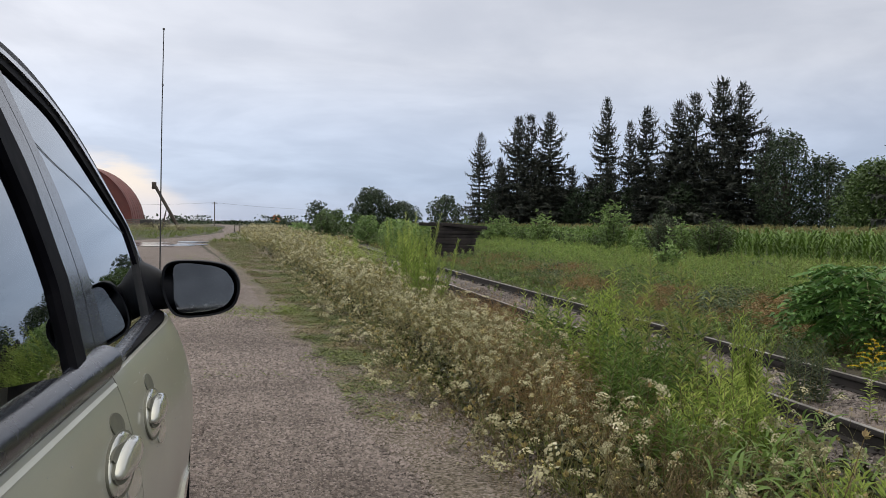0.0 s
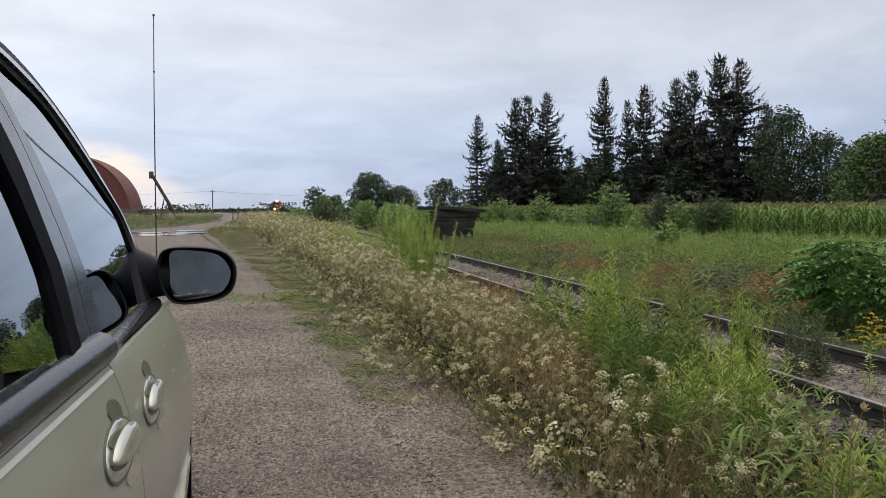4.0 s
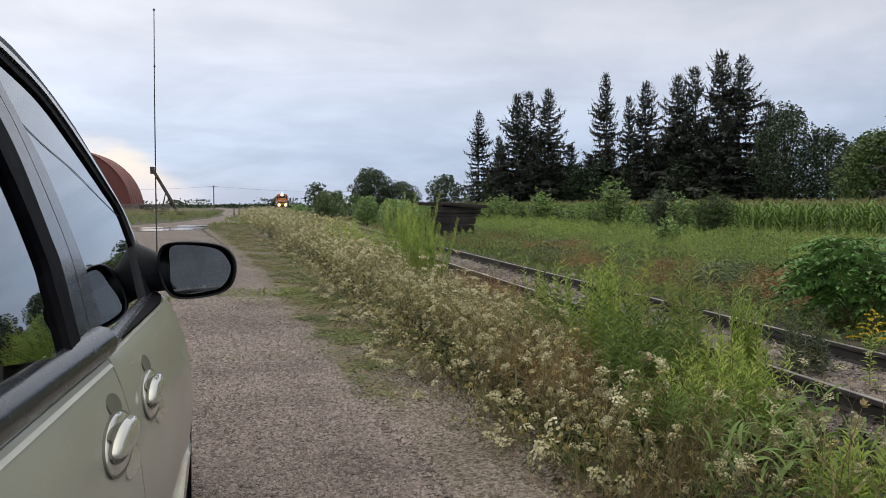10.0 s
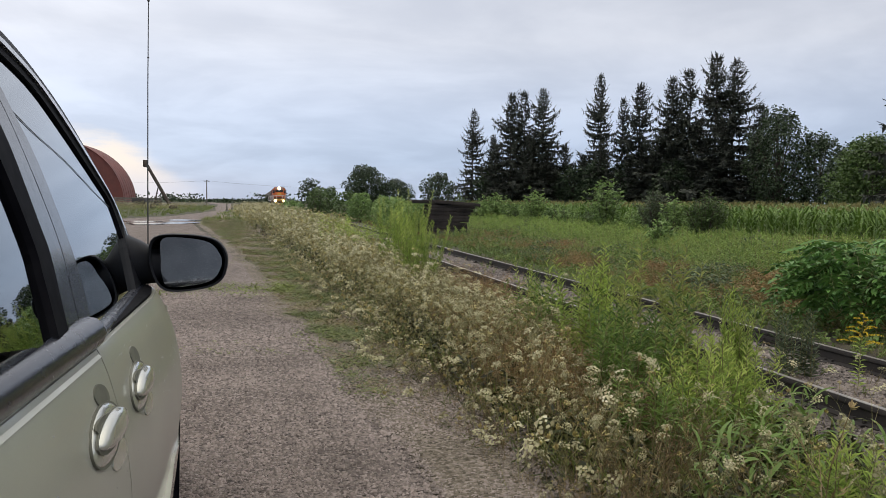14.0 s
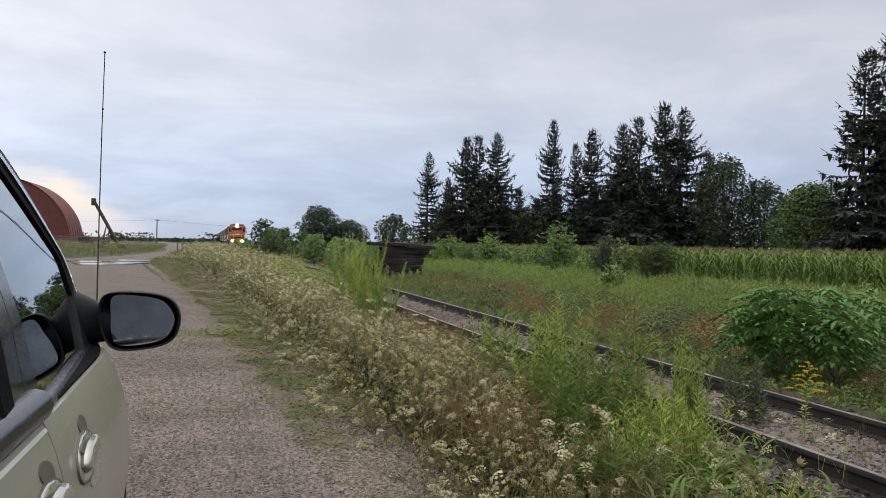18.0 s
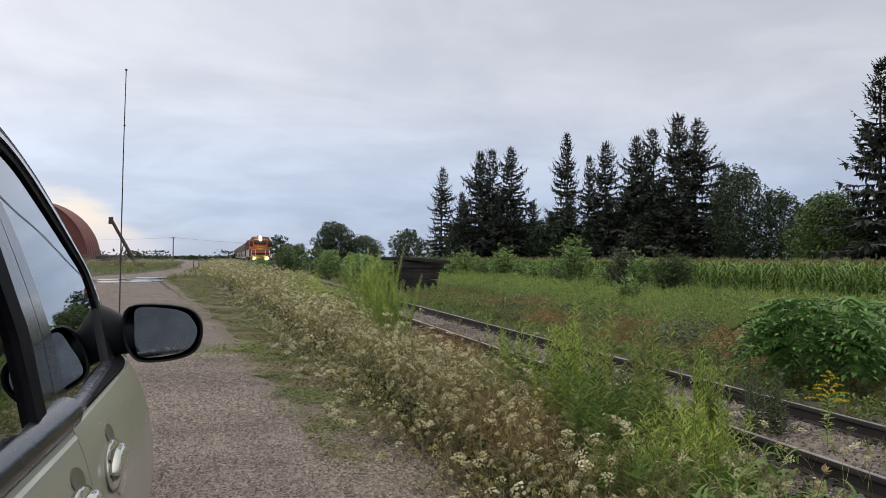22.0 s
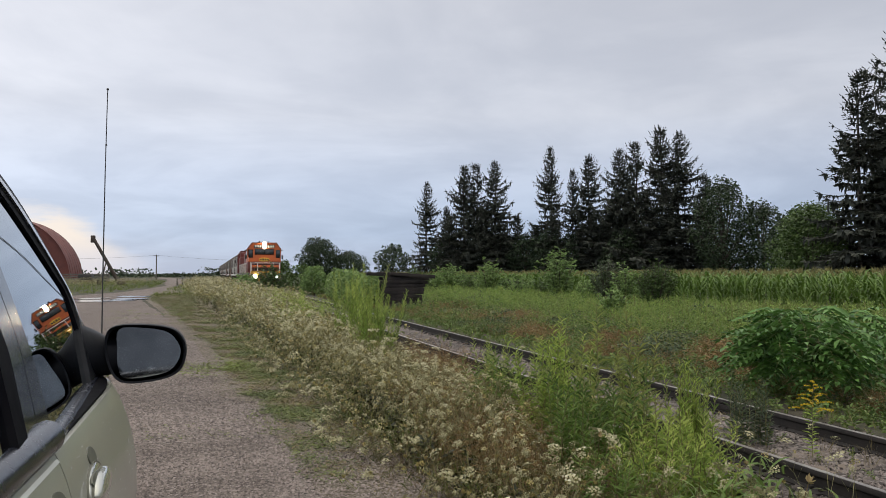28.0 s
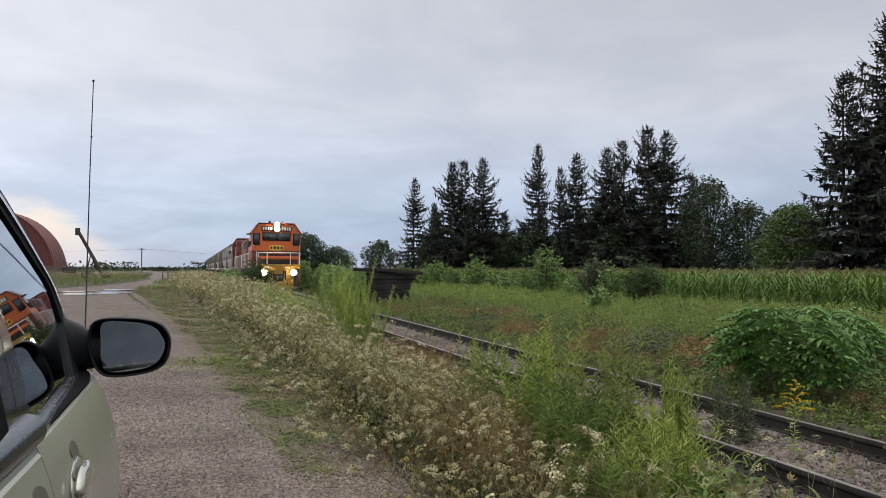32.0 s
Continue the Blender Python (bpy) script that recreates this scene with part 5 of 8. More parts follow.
    # rain beads on the doors
    rng = np.random.default_rng(5)
    bm = B()
    for k in range(90):
        y, z = rng.uniform(1.2, 3.0), rng.uniform(0.85, 1.09)
        r = rng.uniform(0.0012, 0.003)
        bmesh.ops.create_icosphere(bm, subdivisions=1, radius=r, matrix=Matrix.Translation((side_x(y, z) + 0.0005, y, z)) @ Matrix.Diagonal((0.5, 1, 1, 1)))
    tagged(part("rain_drops", bm, M_LAMPGLASS, car, "", 60), "small beads of rain", kind="stuff")
    return car


make_car()


# ---------------------------------------------------------------- the train, front at y = 0, rail level at z = 0
def bogie(parent, yc, base=2.5, axles=2):
    fr = B()
    for sx in (-1.02, 1.02):
        box(fr, (sx, yc, 0.58), (0.14, base + 0.9, 0.26), 0.05)
        for k in range(axles):
            ya = yc + (k - (axles - 1) / 2) * base / max(axles - 1, 1)
            box(fr, (sx * 1.04, ya, 0.50), (0.16, 0.34, 0.34), 0.05)
            for dx2 in (-0.22, 0.22):
                rod(fr, (sx, ya + dx2 + 0.35, 0.42), (sx, ya + dx2 + 0.35, 0.66), 0.07)
    box(fr, (0, yc, 0.60), (1.9, 0.5, 0.22), 0.04)
    b = part("bogie", fr, M_TRUCKIRON, parent, "cast-iron bogie")
    for k in range(axles):
        ya = yc + (k - (axles - 1) / 2) * base / max(axles - 1, 1)
        bm = B()
        for sx in (-1, 1):
            rod(bm, (sx * 0.68, ya, 0.5), (sx * 0.80, ya, 0.5), 0.5, seg=28)
            rod(bm, (sx * 0.66, ya, 0.5), (sx * 0.69, ya, 0.5), 0.53, seg=28)
        rod(bm, (-0.7, ya, 0.5), (0.7, ya, 0.5), 0.08)
        part("wheelset", bm, M_RAIL, b)
    return b


def make_loco(label, head_mat, ditch_mat, paint):
    lo = thing("locomotive", label, "locomotive", "locomotives of the train")
    HW = 1.68
    part("underframe", box(B(), (0, 9.2, 1.5), (2.9, 17.6, 0.3), 0.03), M_BLACK, lo, "black underframe and walkway")
    part("fuel_tank", box(B(), (0, 9.2, 0.85), (2.6, 4.2, 0.9), 0.2), M_BLACK, lo, "black fuel tank")
    bogie(lo, 3.6, 2.7)
    bogie(lo, 14.6, 2.7)
    # pilot
    bm = B()
    slab(bm, [(-1.45, 0.25, 1.86), (1.45, 0.25, 1.86), (1.45, 0.25, 0.75), (1.05, 0.25, 0.18), (-1.05, 0.25, 0.18), (-1.45, 0.25, 0.75)], (0, 0.12, 0))
    pilot = part("pilot", bm, M_YELLOW, lo, "yellow pilot plate", 0)
    bm = B()
    for k in range(5):
        box(bm, (0, 0.20 - 0.02 * k, 0.25 + 0.10 * k), (2.0, 0.06, 0.03), 0.008)
    part("plough", bm, M_YELLOW, pilot)
    for sx in (-1, 1):
        part("step_well", box(B(), (sx * 1.22, 0.225, 0.98), (0.40, 0.06, 1.15), 0.02), M_BLACK, pilot, "dark step opening")
        part("cut_lever", tube(B(), [(sx * 0.2, 0.12, 1.05), (sx * 0.7, 0.10, 1.10), (sx * 1.3, 0.12, 1.10)], 0.02, 5), M_BLACK, pilot)
        for k in range(2):
            part("hose_rack", rod(B(), (sx * (0.34 + 0.12 * k), 0.2, 1.45), (sx * (0.36 + 0.12 * k), 0.14, 0.85), 0.03, seg=6), M_RUBBER, pilot)
    part("centre_recess", box(B(), (0, 0.235, 0.98), (0.62, 0.05, 0.5), 0.03), M_BLACK, pilot, "dark drawgear opening")
    part("anticlimber", box(B(), (0, 0.16, 1.80), (2.9, 0.34, 0.16), 0.02), M_YELLOW, pilot, "yellow platform edge")
    bm = B()
    box(bm, (0, -0.15, 0.92), (0.28, 0.7, 0.26), 0.06)
    box(bm, (0.06, -0.46, 0.92), (0.36, 0.22, 0.3), 0.07)
    part("coupler", bm, M_TRUCKIRON, pilot, "iron knuckle coupler")
    for sx in (-1, 1):
        part("hose", tube(B(), [(sx * 0.5, 0.2, 1.0), (sx * 0.55, 0.0, 0.8), (sx * 0.6, -0.05, 0.55), (sx * 0.55, 0.05, 0.35)], 0.035, 6), M_RUBBER, pilot)
        bm = B()
        for k in range(4):
            box(bm, (sx * 1.33, 0.55, 0.42 + 0.36 * k), (0.34, 0.42, 0.04), 0.008)
        slab(bm, [(sx * 1.50, 0.35, 0.35), (sx * 1.50, 0.78, 0.35), (sx * 1.50, 0.78, 1.55), (sx * 1.50, 0.35, 1.55)], (0.02 * sx, 0, 0))
        part("steps", bm, M_YELLOW, lo, "yellow corner steps", 0)
        lamp = part("ditch_light", rod(B(), (sx * 1.0, 0.24, 1.33), (sx * 1.0, 0.05, 1.33), 0.16, 0.19, 16), M_BLACK, pilot, "ditch light can")
        part("lens", rod(B(), (sx * 1.0, 0.045, 1.33), (sx * 1.0, 0.015, 1.33), 0.185, seg=18), ditch_mat, lamp, "glowing white lamp")
        bm = B()
        slab(bm, [(sx * 0.45, 0.235, 1.62), (sx * 0.78, 0.235, 1.62), (sx * 0.78, 0.235, 1.76), (sx * 0.45, 0.235, 1.76)], (0, 0.01, 0))
        part("placard", bm, M_WHITE, pilot, "small pale placard", 0)
    # short hood
    hood = part("short_hood", box(B(), (0, 1.62, 2.20), (2.0, 1.6, 1.10), 0.10), M_BLACK, lo, "black lower nose")
    part("nose_front", box(B(), (0, 0.815, 2.62), (2.02, 0.08, 0.20), 0.03), M_RED, hood, "dark red upper nose")
    # cab, hexagonal front
    face = [(-HW, 2.78), (HW, 2.78), (HW, 4.06), (1.22, 4.72), (-1.22, 4.72), (-HW, 4.06)]
    bm = B()
    slab(bm, [(x, 1.95, z) for x, z in face], (0, 2.9, 0))
    cab = part("cab", bm, paint, lo, "orange cab with a black-framed windscreen", 20)
    part("cab_lower", box(B(), (0, 3.4, 2.22), (3.32, 2.85, 1.10), 0.03), M_RED, lo, "dark red cab side")
    bm = B()
    slab(bm, [(-0.60, 0.79, 2.74), (0.60, 0.79, 2.74), (0.28, 0.79, 2.52), (-0.28, 0.79, 2.52)], (0, 0.05, 0))
    part("nose_apron", bm, M_ORANGE, cab, "", 0)
    bm = B()
    roofpts = [(-HW - 0.04, 4.07), (-1.24, 4.75), (1.24, 4.75), (HW + 0.04, 4.07)]
    strip(bm, [(x, 1.86, z) for x, z in roofpts], [(x, 4.92, z) for x, z in roofpts], (0, 0, 0.05))
    part("cab_roof", bm, M_RED, cab, "dark red cab roof", 20)
    for nm, x0, x1, z0, z1 in (("windscreen_pane", -0.92, -0.03, 3.60, 4.08), ("windscreen_pane", 0.03, 0.92, 3.60, 4.08), ("corner_window", -1.56, -1.20, 3.28, 4.02), ("corner_window", 1.20, 1.56, 3.28, 4.02)):
        fr = part("window_frame", box(B(), ((x0 + x1) / 2, 1.935, (z0 + z1) / 2), (x1 - x0 + 0.10, 0.05, z1 - z0 + 0.10), 0.02), M_RUBBER, cab)
        part(nm, box(B(), ((x0 + x1) / 2, 1.905, (z0 + z1) / 2), (x1 - x0, 0.03, z1 - z0), 0.01), M_DARKGLASS, fr, "dark cab glass")
    board = part("number_board", box(B(), (0, 1.90, 4.39), (2.1, 0.12, 0.33), 0.06), M_BLACK, cab, "black number board")
    for sx in (-1, 1):
        for k in range(4):
            part("white_bar", box(B(), (sx * 0.66 + (k - 1.5) * 0.17, 1.835, 4.39), (0.11, 0.02, 0.22), 0.004), M_WHITE, board, "", 0)
    head = part("headlight", box(B(), (0, 1.86, 4.50), (0.36, 0.22, 0.66), 0.06), M_BLACK, cab, "twin headlight housing")
    for dz2 in (-0.14, 0.16):
        part("lens", rod(B(), (0, 1.755, 4.50 + dz2), (0, 1.73, 4.50 + dz2), 0.17, seg=18), head_mat, head, "glowing warm lamp")
    # plain emblem
    bm = B()
    slab(bm, [(0.62 * math.cos(a) * (1 - 0.18 * math.cos(2 * a)), 1.93, 3.05 + 0.20 * math.sin(a)) for a in [2 * math.pi * k / 28 for k in range(28)]], (0, -0.03, 0))
    emblem = part("emblem", bm, M_SIGNYELLOW, cab, "yellow oval emblem with dark bars", 0)
    for cx, wd, hg in ((-0.36, 0.14, 0.16), (-0.12, 0.16, 0.20), (0.12, 0.14, 0.20), (0.36, 0.16, 0.16)):
        part("dark_bar", box(B(), (cx, 1.892, 3.05), (wd, 0.012, hg), 0.004), M_BLACK, emblem, "", 0)
    part("lower_band", box(B(), (0, 1.93, 2.80), (3.30, 0.05, 0.07), 0.01), M_RED, cab, "dark red line under the cab face")
    for sx in (-1, 1):
        part("wiper", rod(B(), (sx * 0.2, 1.88, 3.62), (sx * 0.5, 1.88, 3.98), 0.012, seg=5), M_BLACK, cab)
        part("grab_iron", tube(B(), [(sx * 1.60, 1.93, 2.9), (sx * 1.60, 1.86, 2.95), (sx * 1.60, 1.86, 3.2), (sx * 1.60, 1.93, 3.25)], 0.018, 6), M_WHITE, cab)
    for sx in (-1, 1):
        fr = part("side_window", box(B(), (sx * (HW + 0.01), 3.3, 3.6), (0.06, 1.5, 0.75), 0.02), M_DARKGLASS, cab, "dark cab side window")
        part("sun_visor", box(B(), (sx * (HW + 0.12), 3.3, 4.04), (0.3, 1.6, 0.04), 0.01), M_BLACK, fr)
        part("cab_mirror", box(B(), (sx * (HW + 0.16), 2.2, 3.3), (0.16, 0.05, 0.4), 0.02), M_BLACK, cab)
    # railings, each bar its own
    for x in (-1.38, -0.78, 0.36 + 0.42, 1.38):
        part("rail_post", rod(B(), (x, 0.22, 1.86), (x, 0.22, 2.68), 0.035, seg=6), M_WHITE, lo, "white railing post")
    for z in (2.30, 2.66):
        part("hand_bar", rod(B(), (-1.38, 0.22, z), (1.38, 0.22, z), 0.03, seg=6), M_ORANGE if z < 2.5 else M_WHITE, lo, "front railing bar")
    part("chain_box", box(B(), (0, 0.26, 2.33), (2.7, 0.05, 0.22), 0.01), M_ORANGE, lo, "dark orange bar across the platform")
    for sx in (-1, 1):
        for k in range(9):
            y = 0.5 + k * 0.0 if k == 0 else 5.2 + (k - 1) * 1.72
            part("rail_post", rod(B(), (sx * 1.46, y, 1.62), (sx * 1.46, y, 2.75), 0.03, seg=6), M_WHITE, lo)
        part("side_railing", tube(B(), [(sx * 1.46, 5.1, 2.75), (sx * 1.46, 17.4, 2.75), (sx * 1.46, 17.5, 1.7)], 0.03, 6), M_WHITE, lo, "white walkway railing")
    # long hood
    long = part("long_hood", box(B(), (0, 11.0, 2.95), (1.9, 12.2, 2.65), 0.10), M_RED, lo, "dark red engine hood with grilles")
    part("hood_shoulder", box(B(), (0, 6.6, 2.75), (2.9, 3.0, 2.1), 0.08), paint, lo, "orange equipment cabinet")
    for sx in (-1, 1):
        for k in range(9):
            part("hood_door", box(B(), (sx * 0.96, 8.3 + k * 0.98, 2.65), (0.03, 0.86, 1.5), 0.01), paint if k % 3 else M_RED, long)
        for k in range(3):
            gr = part("radiator_grille", box(B(), (sx * 0.965, 13.2 + k * 1.25, 3.75), (0.05, 1.1, 0.75), 0.01), M_BLACK, long, "black radiator grille")
            for j in range(5):
                part("slat", box(B(), (sx * 1.0, 13.2 + k * 1.25, 3.5 + 0.13 * j), (0.03, 1.05, 0.04), 0.005), M_TRUCKIRON, gr)
        part("intake_box", box(B(), (sx * 1.0, 6.4, 4.15), (0.8, 1.7, 0.7), 0.08), M_RED, lo, "dark red intake box")
    for k in range(4):
        fan = part("radiator_fan", rod(B(), (0, 9.2 + 2.0 * k, 4.26), (0, 9.2 + 2.0 * k, 4.48), 0.62, 0.58, 24), M_BLACK, long, "round roof fan")
        part("cap", rod(B(), (0, 9.2 + 2.0 * k, 4.48), (0, 9.2 + 2.0 * k, 4.53), 0.30, seg=16), M_TRUCKIRON, fan)
    part("exhaust", box(B(), (0, 8.0, 4.42), (0.8, 0.5, 0.4), 0.06), M_BLACK, long)
    part("horn", tube(B(), [(-0.5, 2.6, 4.76), (-0.5, 2.2, 4.86), (-0.5, 1.9, 4.86)], [0.03, 0.05, 0.10], 8), M_BLACK, cab, "roof horn")
    part("cab_antenna", rod(B(), (0.5, 3.0, 4.7), (0.5, 3.0, 5.0), 0.02, seg=6), M_BLACK, cab)
    return lo


def make_hopper(paint, label):
    h = thing("hopper_wagon", label, "hopper wagon", "wagons of the train")
    L = 16.4
    ring = [(-1.05, 1.30), (-1.36, 1.75), (-1.55, 2.5), (-1.58, 3.2), (-1.48, 3.9), (-1.15, 4.38), (-0.7, 4.52), (0.7, 4.52), (1.15, 4.38), (1.48, 3.9), (1.58, 3.2), (1.55, 2.5), (1.36, 1.75), (1.05, 1.30)]
    ring = [(x, z * 1.055 if z > 2 else z) for x, z in ring]
    bm = B()
    st = []
    for y, zlo in ((1.0, 3.05), (3.2, 1.30), (L - 3.2, 1.30), (L - 1.0, 3.05)):
        st.append([bm.verts.new((x * (1 if z > zlo else 0.98), y, max(z, zlo))) for x, z in ring])
    n = len(ring)
    for a, b in zip(st, st[1:]):
        for k in range(n):
            bm.faces.new((a[k], a[(k + 1) % n], b[(k + 1) % n], b[k]))
    bm.faces.new(st[0][::-1])
    bm.faces.new(st[-1])
    body = part("body", bm, paint, h, "", 35)
    for y in (0.96, L - 0.96):
        part("end_sheet", box(B(), (0, y, 3.75), (2.5, 0.05, 1.3), 0.02), M_RED, body, "dark red end sheet")
    for sx in (-1, 1):
        for k in range(11):
            y = 1.6 + k * (L - 3.2) / 10
            bm = B()
            pts = [(sx * (abs(x) + 0.03), y, z) for x, z in ring[1:6] if z > 2.0]
            strip(bm, [(p[0], p[1] - 0.05, p[2]) for p in pts], [(p[0], p[1] + 0.05, p[2]) for p in pts], (-0.05 * sx, 0, 0))
            part("rib", bm, M_RIBGREY, body, "", 0)
        part("side_sill", box(B(), (sx * 1.42, L / 2, 1.35), (0.12, L - 1.2, 0.28), 0.03), paint, h)
        for y in (0.45, L - 0.45):
            part("corner_post", box(B(), (sx * 1.38, y, 2.7), (0.10, 0.10, 2.7), 0.02), M_TRUCKIRON, h)
            bm = B()
            for k in range(6):
                rod(bm, (sx * 1.1, y - 0.06, 1.5 + 0.45 * k), (sx * 1.44, y - 0.06, 1.5 + 0.45 * k), 0.02, seg=5)
            part("ladder", bm, M_WHITE, h)
    part("roof_walk", box(B(), (0, L / 2, 4.85), (0.6, L - 1.0, 0.05), 0.01), M_TRUCKIRON, h, "steel roof walkway")
    for k in range(4):
        part("hatch", box(B(), (0.0, 2.6 + k * (L - 5.2) / 3, 4.80), (0.9, 1.6, 0.10), 0.03), paint, body)
    for k in range(3):
        bm = B()
        y = L / 2 + (k - 1) * 3.6
        slab(bm, [(-1.0, y - 1.4, 1.5), (1.0, y - 1.4, 1.5), (0.5, y - 0.4, 0.55), (-0.5, y - 0.4, 0.55)], (0, 0.04, 0))
        slab(bm, [(-1.0, y + 1.4, 1.5), (1.0, y + 1.4, 1.5), (0.5, y + 0.4, 0.55), (-0.5, y + 0.4, 0.55)], (0, -0.04, 0))
        box(bm, (0, y, 0.55), (1.0, 0.9, 0.12), 0.03)
        part("chute", bm, paint, h)
    part("underframe", box(B(), (0, L / 2, 1.15), (0.5, L, 0.3), 0.03), M_TRUCKIRON, h)
    for y in (0.25, L - 0.25):
        part("end_platform", box(B(), (0, y, 1.28), (2.8, 0.5, 0.10), 0.02), M_TRUCKIRON, h)
        part("coupler", box(B(), (0, y - 0.35 if y < 1 else y + 0.35, 0.92), (0.3, 0.8, 0.28), 0.06), M_TRUCKIRON, h)
    bogie(h, 2.1, 1.75)
    bogie(h, L - 2.1, 1.75)
    return h


M_DEADLAMP = mat("unlit_lamp", (0.35, 0.35, 0.34), 0.15, 0.0, (0.25, 0.25, 0.24), scale=8, coat=0.5)
loco = make_loco("orange and yellow diesel locomotive with lit headlights", M_HEADLAMP, M_DITCH, M_ORANGE)
second_loco = make_loco("second diesel locomotive, dark red, coupled backwards and unlit", M_DEADLAMP, M_DEADLAMP, M_RED)
grey_hopper = make_hopper(M_HOPPER, "light grey curved-side covered hopper wagon")
rust_hopper = make_hopper(M_HOPPER2, "rust-brown curved-side covered hopper wagon")
HOPPER_PITCH, LOCO_LEN, TRAIN_LOCO_Y = 17.2, 18.6, 55.0
wagons = [grey_hopper, copy_thing(grey_hopper, pose(0, 0, 0)), rust_hopper] + [copy_thing(rust_hopper if k in (1, 4, 6) else grey_hopper, pose(0, 0, 0)) for k in range(9)]


def train_y(t):
    """Distance of the locomotive's front along the track: it slows as it comes."""
    u = 32.0 - t
    return 53.1 + 6.0 * u + 0.125 * u * u


def motions():
    times = [0.5 * k for k in range(65)]
    walk(loco, [(t, pose(TRACK_X - 0.06, train_y(t), RAIL_Z)) for t in times])
    walk(second_loco, [(t, pose(TRACK_X, train_y(t) + 2 * LOCO_LEN - 0.3, RAIL_Z, 0, 0, 180)) for t in times])
    for k, w in enumerate(wagons):
        walk(w, [(t, pose(TRACK_X, train_y(t) + 2 * LOCO_LEN + HOPPER_PITCH * k, RAIL_Z)) for t in times])


# ---------------------------------------------------------------- trees and shrubs
def tree_obj(name, label, category, group, parts, m):
    t = thing(name, label, category, group, m)
    for nm, me, lab in parts:
        ob = new(nm, me)
        ob.parent = t
        if lab:
            ob["label"] = lab
    return t


HANG = tpl([(-0.5, 0, 0), (0.5, 0, 0), (0.34, 0.55, 0.08), (-0.30, 0.6, -0.06), (0.05, 1.0, 0.0)], [(0, 1, 2, 3), (3, 2, 4)])


def spruce_meshes(H, R, seed, ragged=0.3, sparse=0.0):
    """Whorls of boughs that sag and lift at the tip, with flat sprays and hanging twigs."""
    rng = np.random.default_rng(seed)
    wood, ndl = Soup(), Soup()
    sway = rng.uniform(-0.15, 0.15, 2)
    path_tubes(wood, [(sway[0] * math.sin(z / H * 3), sway[1] * math.sin(z / H * 2.2), z) for z in np.linspace(0, H, 9)], 0.014 * H, 0.025)
    sprays, hangs = [], []
    sides = 1 + 0.22 * np.sin(np.arange(4) * 2.1 + seed)
    z = 0.03 * H
    while z < H - 0.25:
        t = z / H
        env = R * (1 - t) ** 0.86 * (0.80 + 0.20 * min(1, t * 5)) + 0.10
        tier = rng.uniform(0.72, 1.12)
        nb = int(rng.integers(5, 8))
        a0 = rng.uniform(0, 6.28)
        for k in range(nb):
            if rng.uniform() < sparse * (0.35 + 0.65 * t):
                continue
            a = a0 + 6.283 * k / nb + rng.uniform(-0.35, 0.35)
            L = env * tier * rng.uniform(1 - ragged, 1 + ragged * 0.55) * np.interp(a % 6.283, np.arange(5) * 1.571, np.append(sides, sides[0]))
            rise = -0.20 + 0.95 * t * t + rng.uniform(-0.12, 0.12)
            droop = 0.34 * (1 - t)
            d = np.array([math.cos(a), math.sin(a)])
            pts = [np.array([d[0] * L * q, d[1] * L * q, z + L * (rise * q - droop * q * q + 0.26 * q ** 4)]) for q in np.linspace(0, 1, 6)]
            path_tubes(wood, [pts[0], pts[3], pts[5]], 0.015 + 0.010 * L, 0.008)
            n = max(3, int(L / 0.24))
            for j in range(n):
                q = 0.10 + 0.90 * (j + rng.uniform(0, 0.9)) / n
                f = min(q, 1) * 5
                i = min(int(f), 4)
                p = pts[i] + (pts[i + 1] - pts[i]) * (f - i)
                yaw = a + rng.normal() * 0.1
                sz = (0.30 + 0.15 * L) * (1.25 - 0.72 * q) * rng.uniform(0.75, 1.25)
                for side in (-1, 1):
                    b = yaw + side * rng.uniform(0.55, 1.0)
                    dr = (math.cos(b), math.sin(b), rng.uniform(-0.45, 0.0) + 0.35 * t)
                    sprays.append(along(p, dr, (sz * 0.62, sz * 1.15, sz * 0.5), rng.normal() * 0.7))
                if t < 0.9:
                    hz = (0.20 + 0.06 * L) * rng.uniform(0.6, 1.4)
                    hangs.append(along(p, (d[0] * 0.2 + rng.normal() * 0.15, d[1] * 0.2 + rng.normal() * 0.15, -1.0), (hz * 0.55, hz * 1.3, hz), rng.uniform(0, 3.1)))
            tip = pts[-1] - pts[-2]
            sprays.append(along(pts[-1] - tip * 0.5, tip + np.array([0, 0, 0.10]), (0.24, 0.45 + 0.12 * L, 0.3), 0))
        z += (0.26 + 0.42 * (1 - t)) * rng.uniform(0.75, 1.25)
    for k in range(7):
        sprays.append(along((0, 0, H - 0.50 + 0.07 * k), (math.cos(k * 2.4) * 0.6, math.sin(k * 2.4) * 0.6, 0.7), (0.12, 0.32, 0.2), 0))
    sprays.append(along((0, 0, H - 0.25), (0.03, 0, 1), (0.10, 0.60, 0.1), 0))
    ndl.add(SPRIG, sprays)
    ndl.add(HANG, hangs)
    return wood.mesh("spruce_trunk", [M_BARK]), ndl.mesh("spruce_crown", [M_SPRUCE])


SPRUCES = [spruce_meshes(16.0, 5.0, 21, 0.40, 0.10), spruce_meshes(16.0, 4.1, 34, 0.34, 0.22), spruce_meshes(16.0, 5.7, 47, 0.38, 0.08), spruce_meshes(16.0, 4.7, 58, 0.46, 0.15)]


